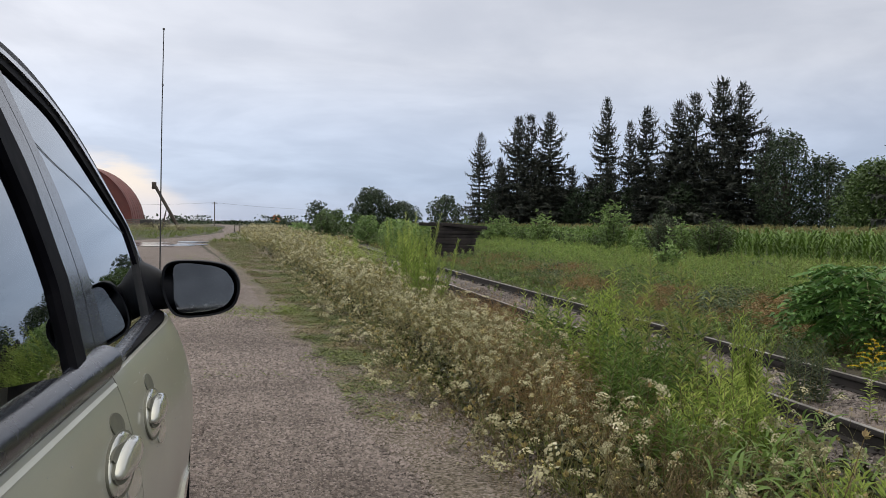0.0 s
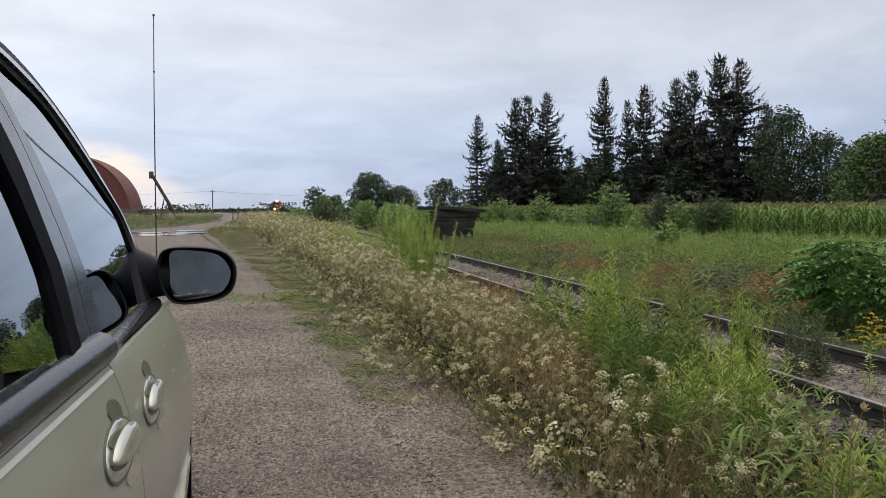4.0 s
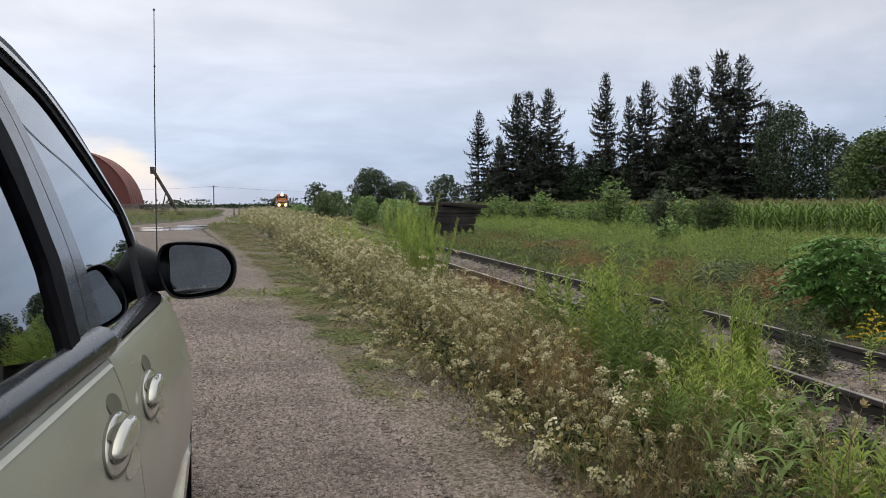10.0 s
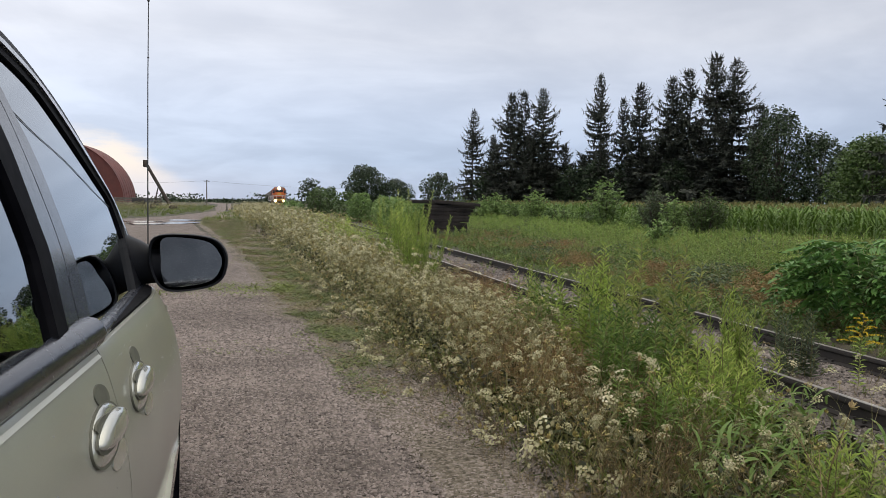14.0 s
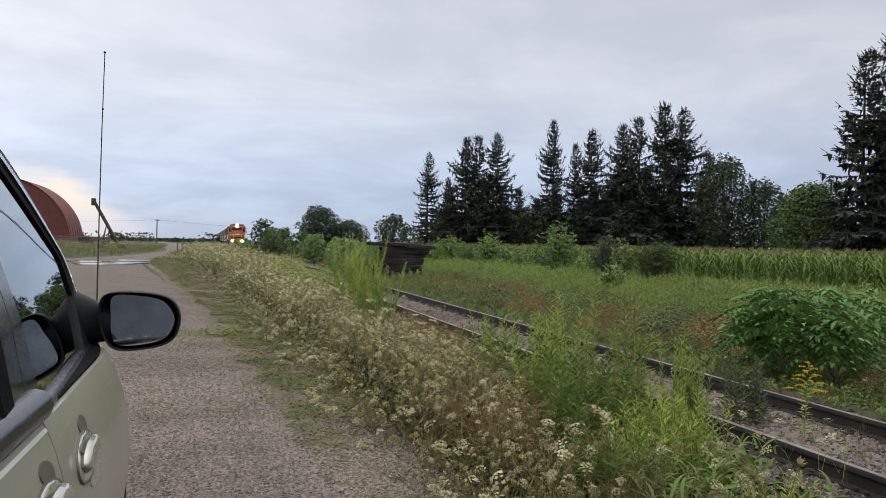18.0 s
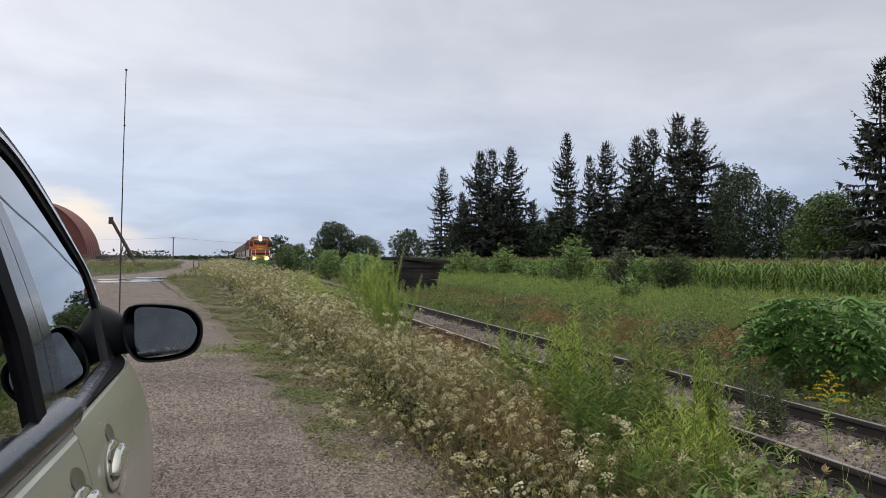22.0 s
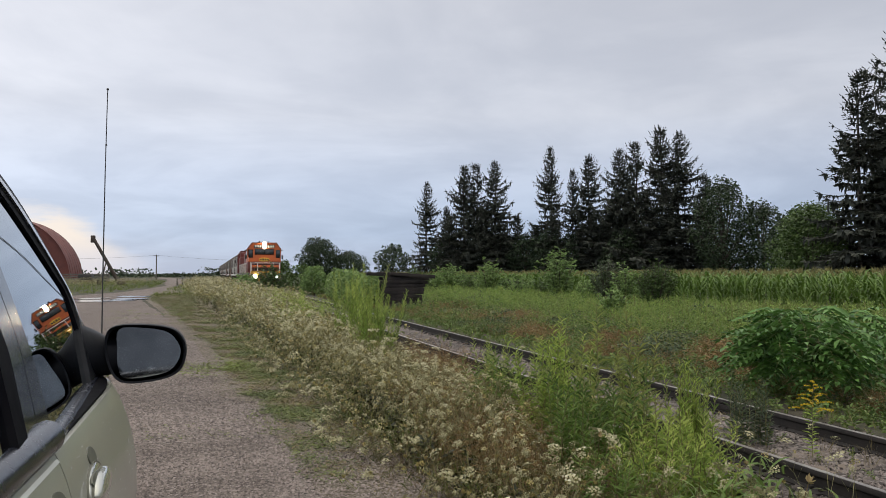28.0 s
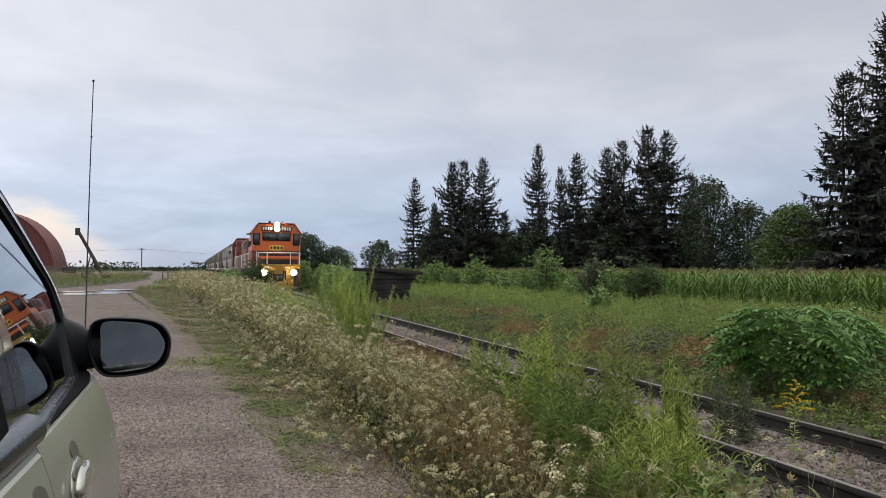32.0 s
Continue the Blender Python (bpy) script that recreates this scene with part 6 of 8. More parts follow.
def add_spruce(x, y, top, kind, yaw, wide=1.0, label="tall dark Norway spruce with drooping branches"):
    z0 = float(ground_z(x, y)) - 0.05
    s = (top - z0) / 16.0
    m = pose(x, y, z0, 0, 0, yaw) @ Matrix.Diagonal((s * wide, s * wide, s, 1))
    tree_obj("spruce_tree", label, "spruce tree", "row of spruces", (("trunk", SPRUCES[kind][0], ""), ("crown", SPRUCES[kind][1], "")), m)


for i, (x, y, top, kd, wd) in enumerate((
        (25.8, 91.4, 12.7, 1, 0.95), (27.6, 89.0, 9.6, 2, 1.0), (28.7, 85.6, 14.1, 0, 0.95), (30.2, 85.6, 14.4, 3, 1.0), (32.0, 84.1, 14.6, 2, 0.95),
        (34.2, 82.6, 8.0, 0, 1.25), (30.3, 83.6, 9.2, 2, 1.2), (27.2, 86.4, 8.0, 0, 1.2),
        (38.0, 81.7, 16.1, 1, 0.9), (39.5, 79.0, 13.2, 3, 0.8), (40.2, 76.4, 14.4, 0, 1.0), (42.3, 73.4, 14.9, 2, 0.95), (43.7, 72.5, 15.5, 3, 1.0),
        (46.1, 71.4, 17.0, 0, 1.05), (47.2, 69.6, 16.2, 1, 1.15), (37.0, 79.0, 8.5, 2, 1.2), (41.6, 74.0, 9.5, 0, 1.3), (45.0, 68.8, 10.5, 2, 1.25), (48.8, 67.5, 11.5, 0, 1.1),
        (45.6, 44.6, 16.2, 3, 1.15), (48.9, 43.6, 20.8, 2, 1.0), (52.0, 41.0, 21.5, 0, 1.1), (47.0, 41.2, 10.5, 2, 1.2), (51.5, 36.0, 20.0, 1, 1.2), (50.0, 46.5, 12.0, 0, 1.1),
        (32.0, 82.5, 7.5, 1, 1.6), (36.0, 81.5, 7.0, 3, 1.5), (40.0, 75.5, 8.2, 1, 1.6), (43.6, 70.5, 9.5, 3, 1.6), (47.6, 66.5, 9.0, 1, 1.5))):
    add_spruce(x, y, top, kd, i * 77.0, wd)


def crown_meshes(lumps, leaf, per, material, seed, limbs, trunk_r, open_=0.0, shape=LEAF):
    """lumps: (x, y, z, r) of foliage masses; limbs: lines of points."""
    rng = np.random.default_rng(seed)
    wood, lv = Soup(), Soup()
    for pts, r0, r1 in limbs:
        path_tubes(wood, pts, r0, r1)
    mats = []
    for (x, y, z, r) in lumps:
        n = int(per * r * r)
        for _ in range(n):
            d = rng.normal(size=3)
            d /= np.linalg.norm(d)
            rr = r * rng.uniform(0.45, 1.12) ** 0.55
            p = np.array([x, y, z]) + d * rr * np.array([1, 1, 0.82])
            dr = d * [1, 1, 0.25] + rng.normal(size=3) * 0.38 + np.array([0, 0, -0.38])
            q = leaf * rng.uniform(0.6, 1.4)
            mats.append(along(p, dr, (q * 0.8, q, q), rng.normal() * 0.9))
    lv.add(shape, mats)
    return wood.mesh("trunk_and_limbs", [M_BARK]), lv.mesh("leaf_crown", [material])


def broad_tree(name, label, category, x, y, top, width, material, seed, leaf=0.34, stem=0.18, nl=26, per=70, group="", shape=LEAF, skirt=0.0):
    rng = np.random.default_rng(seed)
    z0 = float(ground_z(x, y)) - 0.04
    H = top - z0
    lumps, limbs = [], [([(0, 0, 0), (0.1, 0.05, H * 0.3), (0.0, 0.1, H * 0.62)], 0.03 * H, 0.012 * H)]
    base = stem * H
    for k in range(nl):
        u = (k + 0.5) / nl
        a = k * 2.4 + rng.uniform(-0.4, 0.4)
        zc = base + (H - base) * (0.10 + 0.80 * u)
        prof = math.sin(math.pi * min(max((zc - base) / (H - base) * 0.86 + 0.10, 0), 1)) ** 0.75
        prof = max(prof, skirt * (1 - u))
        rad = width / 2 * prof * rng.uniform(0.55, 0.95) * (0.75 if u > 0.85 else 1)
        r = (0.105 * width + 0.035 * H) * rng.uniform(0.55, 1.25)
        cx, cy = math.cos(a) * max(rad - r * 0.4, 0), math.sin(a) * max(rad - r * 0.4, 0)
        lumps.append((cx, cy, min(zc, H - r * 0.8), r))
        if k % 3 == 0:
            limbs.append(([(0, 0, zc * 0.45), (cx * 0.5, cy * 0.5, zc * 0.72), (cx, cy, zc)], 0.010 * H, 0.004 * H))
    w, l = crown_meshes(lumps, leaf, per, material, seed, limbs, 0.03 * H, 0.0, shape)
    return tree_obj(name, label, category, group, (("trunk", w, ""), ("crown", l, "")), pose(x, y, z0))


# broadleaved trees among and beyond the spruces
broad_tree("maple_tree", "sparse grey-green broadleaved tree rising beside the spruces", "tree", 47.2, 62.5, 11.3, 6.4, M_DARKLEAF, 61, 0.20, 0.05, 70, 150, "", FLAT)
broad_tree("maple_tree", "dark green broadleaved tree beside the spruces", "tree", 49.6, 60.0, 8.6, 5.6, M_DARKLEAF, 62, 0.20, 0.03, 60, 190, "", FLAT)
broad_tree("maple_tree", "low dark green tree at the field edge", "tree", 49.4, 56.0, 7.2, 5.2, M_DARKLEAF, 63, 0.20, 0.02, 56, 190, "", FLAT)
broad_tree("maple_tree", "round green maple between the spruces", "tree", 46.4, 50.2, 7.3, 6.8, M_BROADLEAF, 64, 0.19, 0.02, 70, 240, "", FLAT)
broad_tree("maple_tree", "full green maple at the field edge", "tree", 48.5, 53.0, 7.6, 5.7, M_BROADLEAF, 65, 0.19, 0.02, 56, 240, "", FLAT)
broad_tree("low_tree", "low dark tree in the gap between the spruces", "tree", 37.0, 88.5, 6.0, 6.0, M_DARKLEAF, 66, 0.27, 0.02, 40, 110, "", FLAT)
broad_tree("low_tree", "low dark tree behind the spruces", "tree", 45.0, 79.0, 8.5, 7.0, M_DARKLEAF, 67, 0.28, 0.02, 40, 110, "", FLAT)
broad_tree("low_tree", "dark tree in the shade of the spruces", "tree", 33.6, 88.0, 6.5, 7.0, M_DARKLEAF, 68, 0.28, 0.02, 40, 110, "", FLAT)
for k, (x, y, top, w) in enumerate(((34.6, 81.0, 6.2, 5.0), (36.4, 79.2, 6.6, 4.6), (38.8, 77.5, 6.4, 4.6), (27.0, 88.0, 5.6, 4.6), (42.0, 72.0, 6.5, 5.0))):
    broad_tree("low_tree", "low dark tree among the spruces", "tree", x, y, top, w, M_DARKLEAF, 120 + k, 0.22, 0.02, 40, 170, "", FLAT, 0.9)
broad_tree("oak_tree", "broad dark green oak beyond the track", "tree", 18.9, 137.7, 8.0, 9.0, M_DARKLEAF, 71, 0.25, 0.04, 70, 150, "", FLAT)
broad_tree("oak_tree", "smaller dark oak beside the larger one", "tree", 24.0, 137.5, 5.6, 7.6, M_DARKLEAF, 72, 0.25, 0.03, 54, 150, "", FLAT)
broad_tree("pine_tree", "flat-topped pine standing alone in the fields", "tree", 43.4, 185.0, 8.9, 10.0, M_DARKLEAF, 73, 0.5, 0.10, 46, 40, "", FLAT)
broad_tree("sapling", "dark-leaved sapling with an open top beside the track", "sapling", 8.2, 128.0, 5.3, 3.6, M_DARKLEAF, 74, 0.32, 0.30, 22, 130)
broad_tree("sapling", "small slender grey-green sapling", "sapling", 10.6, 112.0, 3.7, 2.0, M_GREYLEAF, 75, 0.2, 0.15, 18, 220)
# shrubs beside the track
for x, y, top, w, mt, sd, lab in (
        (2.2, 52.0, 1.5, 2.2, M_BUSHLEAF, 82, "low green shrub among the weeds"),
        (8.9, 50.0, 1.75, 2.6, M_BUSHLEAF, 83, "green shrub across the track"), (9.2, 56.0, 1.9, 2.8, M_BUSHLEAF, 84, "green shrub across the track"),
        (8.3, 42.0, 1.25, 2.2, M_BUSHLEAF, 85, "low shrub across the track"), (8.6, 66.0, 2.2, 3.2, M_BUSHLEAF, 86, "green shrub across the track"),
        (9.0, 80.0, 2.6, 3.6, M_BROADLEAF, 87, "green shrub across the track"), (8.6, 100.0, 3.2, 4.2, M_BROADLEAF, 88, "green thicket across the track"),
        (9.0, 120.0, 3.6, 4.0, M_BROADLEAF, 89, "green thicket across the track")):
    broad_tree("shrub", lab, "shrub", x, y, top, w, mt, sd, 0.15 if y < 70 else 0.24, 0.0, 22, 900 if y < 70 else 300, "shrubs along the track", FLAT, 0.85)
# shrubs along the corn: fans of leafy shoots
def shoot_shrub(label, x, y, top, w, mt, seed, n=24, leaf=0.13, fan=0.35, slim=0.42):
    r2 = np.random.default_rng(seed)
    z0 = float(ground_z(x, y)) - 0.03
    H = top - z0
    wood, lv, mats = Soup(), Soup(), []
    for k in range(n):
        a, u = k * 2.4 + r2.uniform(-0.4, 0.4), math.sqrt((k + 0.5) / n)
        rad, hh = w / 2 * u * r2.uniform(0.7, 1.1), H * (1 - fan * u * u) * r2.uniform(0.72, 1.02)
        tip = np.array([math.cos(a) * rad, math.sin(a) * rad, hh])
        pts = [tip * [0.12, 0.12, 0.0], tip * [0.5, 0.5, 0.5], tip]
        path_tubes(wood, pts, 0.016, 0.005)
        for j in range(9):
            q = 0.12 + 0.88 * (j + r2.uniform(0, 0.8)) / 9
            p = pts[0] + (pts[1] - pts[0]) * min(q * 2, 1) + (pts[2] - pts[1]) * max(q * 2 - 1, 0)
            b = r2.uniform(0, 6.28)
            tw = np.array([math.cos(b), math.sin(b), r2.uniform(0.3, 1.0)]) * (0.16 + 0.10 * H * (1.05 - q)) * r2.uniform(0.6, 1.2)
            path_ribbon(wood, [p, p + tw], 0.010, 0.005, 0, b)
            for i2 in range(7):
                c = b + (1 if i2 % 2 else -1) * r2.uniform(0.4, 1.2)
                l = leaf * r2.uniform(0.65, 1.25)
                mats.append(along(p + tw * (0.25 + 0.13 * i2), (math.cos(c), math.sin(c), r2.uniform(-0.5, 0.5)), (l * slim, l, l), r2.uniform(-1.5, 1.5)))
    lv.add(FLAT, mats)
    tree_obj("shrub", label, "shrub", "leafy shrubs", (("branchwork", wood.mesh("shrub_branchwork", [M_BARK]), ""), ("foliage", lv.mesh("shrub_leaves", [mt]), "")), pose(x, y, z0))


shoot_shrub("loose green shrub beside the track", 3.50, 46.5, 2.30, 2.3, M_BROADLEAF, 81, 64, 0.15, 0.45)
shoot_shrub("round dense dark green shrub at the corn's edge", 20.0, 31.4, 2.12, 2.3, M_BROADLEAF, 91, 120, 0.13, 0.30, 0.34)
shoot_shrub("pale green upright shrub at the corn edge", 20.0, 34.3, 2.15, 1.6, M_BUSHLEAF, 92, 28, 0.17)
shoot_shrub("loose brownish grey-green shrub at the corn edge", 20.2, 36.4, 2.55, 2.3, M_GREYLEAF, 93, 60, 0.15)
shoot_shrub("tall feathery green shrub at the corn edge", 20.0, 42.0, 3.25, 2.7, M_BUSHLEAF, 94, 48, 0.21)
shoot_shrub("upright light green shrub at the corn edge", 20.0, 53.8, 2.75, 2.3, M_BUSHLEAF, 95, 36, 0.22)
shoot_shrub("spreading light green shrub at the corn edge", 20.0, 64.0, 2.45, 4.2, M_BUSHLEAF, 97, 60, 0.24)
shoot_shrub("small upright shrub at the corn edge", 20.0, 76.0, 2.7, 2.2, M_BROADLEAF, 99, 22, 0.20)
shoot_shrub("small round-leaved bush in the meadow", 15.2, 27.0, 1.0, 1.1, M_BUSHLEAF, 100, 22, 0.12, 0.35, 0.7)
for k, (x, y, top, w) in enumerate(((20.2, 48.5, 1.55, 2.6), (20.5, 59.0, 1.65, 3.2), (20.8, 45.5, 1.3, 2.2), (20.4, 39.0, 1.25, 2.0), (20.6, 68.5, 1.6, 3.0), (20.6, 72.0, 1.7, 3.0), (20.6, 56.5, 1.5, 2.4), (20.5, 50.8, 1.35, 2.4))):
    shoot_shrub("low green shrub at the corn edge", x, y, top, w, M_BROADLEAF if k % 3 else M_BUSHLEAF, 110 + k, 30, 0.16)
# far hedges on the horizon, past the fields
hedge = Soup()
rng = np.random.default_rng(40)
hm = []
for k in range(110):
    az = rng.uniform(-0.32, 0.05) if k < 90 else rng.uniform(0.10, 0.7)
    d = rng.uniform(300, 420)
    hgt = rng.uniform(0.5, 1.5) if rng.uniform() > 0.16 else rng.uniform(2.0, 4.2)
    cx, cy = d * math.sin(az), d * math.cos(az)
    for j in range(int(34 + 26 * hgt)):
        p = (cx + rng.normal() * (1.6 + hgt * 0.35), cy + rng.normal() * 2, hgt * rng.uniform(0, 1) ** 1.4)
        hm.append(along(p, rng.normal(size=3), (0.9, 1.1, 0.9), rng.uniform(0, 6)))
hedge.add(LEAF, hm)
tagged(new("far_hedges", hedge.mesh("far_hedges", [M_DARKLEAF])), "low dark hedges and scattered trees on the horizon", "hedge", kind="stuff")


# ---------------------------------------------------------------- barn, auger, poles, tie pile
def make_barn():
    barn = thing("quonset_barn", "red round-roofed barn with a corrugated arch", "barn", m=pose(-33.0, 139.0, -0.1))
    R, n = 11.0, 28
    arc = [(R * math.cos(math.pi * k / n), 0.6 + (R - 0.5) * math.sin(math.pi * k / n)) for k in range(n + 1)]
    bm = B()
    slab(bm, [(x, 0.2, z) for x, z in arc] + [(-R, 0.2, 0), (R, 0.2, 0)][::1], (0, 0.25, 0))
    wall = part("end_wall", bm, M_BARN, barn, "red metal end wall", 20)
    for k in range(1, 14):
        x = -R + k * 2 * R / 14
        zt = 0.6 + (R - 0.5) * math.sqrt(max(1 - (x / R) ** 2, 0))
        part("panel_seam", box(B(), (x, 0.19, zt / 2), (0.06, 0.06, zt - 0.15), 0.01), M_BARN, wall)
    bm = B()
    strip(bm, [(x, 0, z) for x, z in arc], [(x, 14, z) for x, z in arc], (0, 0, 0.08))
    part("arched_roof", bm, M_BARN, barn, "red arched roof", 20)
    for k in range(6):
        y = 1.2 + 2.4 * k
        bm = B()
        tube(bm, [(x * 1.004, y, z * 1.004) for x, z in arc], 0.04, 5)
        part("roof_rib", bm, M_BARN, barn)
    part("foundation", box(B(), (0, 7.1, 0.3), (22.3, 14.3, 0.7), 0.03), M_GREYWOOD, barn, "grey concrete foundation")
    part("barn_door", box(B(), (-1.0, 0.12, 2.2), (4.4, 0.12, 4.4), 0.02), M_BARN, wall, "closed red sliding door")
    return barn


make_barn()
fence = thing("board_fence", "low grey board fence beside the barn", "fence", m=pose(-20.3, 134.0, -0.05))
for k in range(8):
    part("post", box(B(), (-5 + k * 1.4, 0, 0.8), (0.14, 0.14, 1.7), 0.02), M_GREYWOOD, fence)
for k in range(4):
    part("board", box(B(), (-0.1, -0.09, 0.4 + 0.34 * k), (10.2, 0.04, 0.22), 0.01), M_GREYWOOD, fence)
crate = thing("farm_trailer", "small dark trailer parked by the barn", "trailer", m=pose(-18.4, 131.0, 0))
part("body", box(B(), (0, 0, 0.95), (1.9, 3.0, 0.9), 0.05), M_BLACK, crate)
for sx in (-0.9, 0.9):
    part("wheel", rod(B(), (sx - 0.1, 0, 0.4), (sx + 0.1, 0, 0.4), 0.4, seg=16), M_TYRE, crate)

auger = thing("grain_auger", "long dark grain auger leaning upward on a frame", "grain auger")
part("spout_tube", rod(B(), (-14.55, 110, 6.05), (-11.25, 110, -0.05), 0.20, 0.24, 12), M_AUGER, auger, "long steel tube")
part("discharge_head", box(B(), (-14.65, 110, 6.05), (0.55, 0.5, 0.95), 0.06), M_AUGER, auger)
part("hopper", box(B(), (-11.1, 110, 0.25), (1.0, 0.9, 0.7), 0.08), M_AUGER, auger)
for dy2 in (-0.7, 0.7):
    part("support_leg", rod(B(), (-13.0, 110, 3.2), (-13.7, 110 + dy2, 0.0), 0.06, seg=6), M_AUGER, auger)
    part("wheel", rod(B(), (-13.75, 110 + dy2 - 0.08, 0.32), (-13.75, 110 + dy2 + 0.08, 0.32), 0.32, seg=14), M_TYRE, auger)

pole = thing("utility_pole", "wooden utility pole with a crossarm", "utility pole")
part("post", rod(B(), (-12.3, 199.6, -0.2), (-12.3, 199.6, 6.1), 0.16, 0.12, 10), M_GREYWOOD, pole)
part("crossarm", box(B(), (-12.3, 199.5, 5.8), (1.4, 0.1, 0.12), 0.01), M_GREYWOOD, pole)
p2 = thing("utility_pole", "wooden utility pole beyond the barn", "utility pole")
part("post", rod(B(), (-58, 203, -0.2), (-58, 203, 5.9), 0.16, 0.12, 10), M_GREYWOOD, p2)
p3 = thing("utility_pole", "wooden utility pole beyond the track", "utility pole")
part("post", rod(B(), (35, 196, -0.4), (35, 196, 5.2), 0.16, 0.12, 10), M_GREYWOOD, p3)
wires = thing("overhead_wires", "thin sagging overhead wires between the poles", "overhead wires")
for (a, b) in (((-58, 203, 5.9), (-12.3, 199.6, 5.95)), ((-12.3, 199.6, 5.95), (35, 196, 5.15))):
    pts = [Vector(a).lerp(Vector(b), k / 12) - Vector((0, 0, 0.9 * 4 * (k / 12) * (1 - k / 12))) for k in range(13)]
    part("wire", tube(B(), pts, 0.018, 5), M_WIRE, wires)
for k, (x, y) in enumerate(((-3.0, 96.0), (-2.2, 100.0), (-1.4, 97.0), (-3.9, 104.0))):
    ps = thing("marker_post", "short grey wooden post beside the lane", "post", "posts along the lane")
    part("shaft", box(B(), (x, y, 0.45), (0.16, 0.16, 1.0), 0.02), M_GREYWOOD, ps)

pile = thing("tie_pile", "stack of old black creosoted railway ties", "tie pile")
rng = np.random.default_rng(17)
bm = B()
box(bm, (0, 0, 0), (2.5, 0.23, 0.18), 0.015)
for v in bm.verts:
    v.co.z += 0.01 * math.sin(v.co.x * 5)
tie_mesh = finish(bm, "old_tie", M_OLDTIE, 30)
bm = B()
box(bm, (0, 0, 0), (0.23, 1.4, 0.18), 0.015)
bearer = finish(bm, "bearer", M_OLDTIE, 30)
for lay in range(9):
    for row in range(5):
        z = -0.36 + lay * 0.196
        side = rng.uniform(-0.22, 0.22) + (0.05 * lay if lay > 4 else 0.0)
        reuse("old_tie", tie_mesh, pile, pose(10.05 + side, 41.5 + row * 0.30 + rng.uniform(-0.05, 0.05), z + rng.uniform(-0.012, 0.012), 0, rng.uniform(-0.5, 2.2), rng.uniform(-4.0, 4.0)))
for x in (9.2, 10.8):
    reuse("bearer", bearer, pile, pose(x, 42.1, -0.50))
for x, y, z, ry, rz in ((10.8, 41.25, 1.38, 4.0, -7.0), (9.5, 41.6, 1.42, 2.0, 5.0), (10.2, 42.1, 1.42, 3.0, -3.0), (10.0, 41.05, -0.20, 6.0, 12.0), (9.3, 40.95, -0.30, -5.0, -9.0)):
    reuse("old_tie", tie_mesh, pile, pose(x, y, z, 0, ry, rz))


# ---------------------------------------------------------------- plants: templates
def add_path_leaf(s, p, d, l, w, m, shape=BLADE, spin=0.0):
    s.add(recolour(shape, m), [along(p, d, (w, l, l), spin)])


def goldenrod_tpl(h, n, leaf, seed, width=0.15, lean=0.12, shape=LEAF, upright=0.0, tubes=True, low=0.12):
    """0 stem, 1 leaf, 2 young leaf at the tip"""
    rng = np.random.default_rng(seed)
    s = Soup()
    a = rng.uniform(0, 6.28)
    top = np.array([math.cos(a) * lean * h, math.sin(a) * lean * h, h])
    pts = [np.zeros(3), top * [0.35, 0.35, 0.5], top]
    if tubes:
        path_tubes(s, pts, 0.0035 + 0.0018 * h, 0.002, 0)
    else:
        path_ribbon(s, [pts[0], pts[2]], 0.012, 0.008, 0, a)
    for k in range(n):
        u = low + (1 - low) * (k + rng.uniform(0, 0.6)) / n
        f = u * 2
        i = min(int(f), 1)
        p = pts[i] + (pts[i + 1] - pts[i]) * (f - i)
        b = k * 2.4 + rng.uniform(-0.3, 0.3)
        upz = rng.uniform(-0.3, 0.35) + 0.9 * u ** 2 + upright
        l = leaf * rng.uniform(0.7, 1.2) * (1.12 - 0.62 * u)
        add_path_leaf(s, p, (math.cos(b), math.sin(b), upz), l, l * width, 2 if u > 0.80 else 1, shape, rng.uniform(-1.4, 1.4))
    return s.template()


FLORET = tpl([(1, 0, 0), (0.1, 0.9, 0.12), (-0.9, 0.1, 0), (-0.1, -0.8, 0.12)], [(0, 1, 2, 3)])


def umbel(s, c, nrm, r, m, n, rng, rays=True, stem_m=0, loose=1.0):
    """A flat head: small tufts of florets on rays. loose below 1 leaves gaps between the tufts."""
    nrm = np.asarray(nrm, float)
    nrm /= np.linalg.norm(nrm)
    F = along(c, nrm, (1, 1, 1))
    ex, ez = F[:3, 0], F[:3, 2]
    mats = []
    dome = rng.uniform(0.1, 0.75)
    for k in range(n):
        rr = r * math.sqrt((k + 0.5) / n) * rng.uniform(0.88, 1.10)
        a = k * 2.39996 + rng.uniform(-0.2, 0.2)
        p = np.asarray(c) + (ex * math.cos(a) + ez * math.sin(a)) * rr + nrm * r * (dome * (1 - (rr / r) ** 2) + rng.uniform(-0.07, 0.07))
        q = loose * r * (1.25 / math.sqrt(n)) * rng.uniform(0.65, 1.15)
        for w in range(2 if rays else 1):
            g = np.eye(4)
            A = along(p, nrm + (p - c) / r * 0.4 + rng.normal(size=3) * 0.35, (q, q, q), rng.uniform(0, 6))
            g[:3, 0], g[:3, 1], g[:3, 2], g[:3, 3] = A[:3, 0], A[:3, 2], A[:3, 1], p + nrm * q * 0.5 * w
            mats.append(g)
        if rays and k % 2 == 0:
            path_ribbon(s, [np.asarray(c) - nrm * r * 0.6, p], 0.0022, 0.0014, stem_m, k)
    s.add(recolour(FLORET, m), mats)


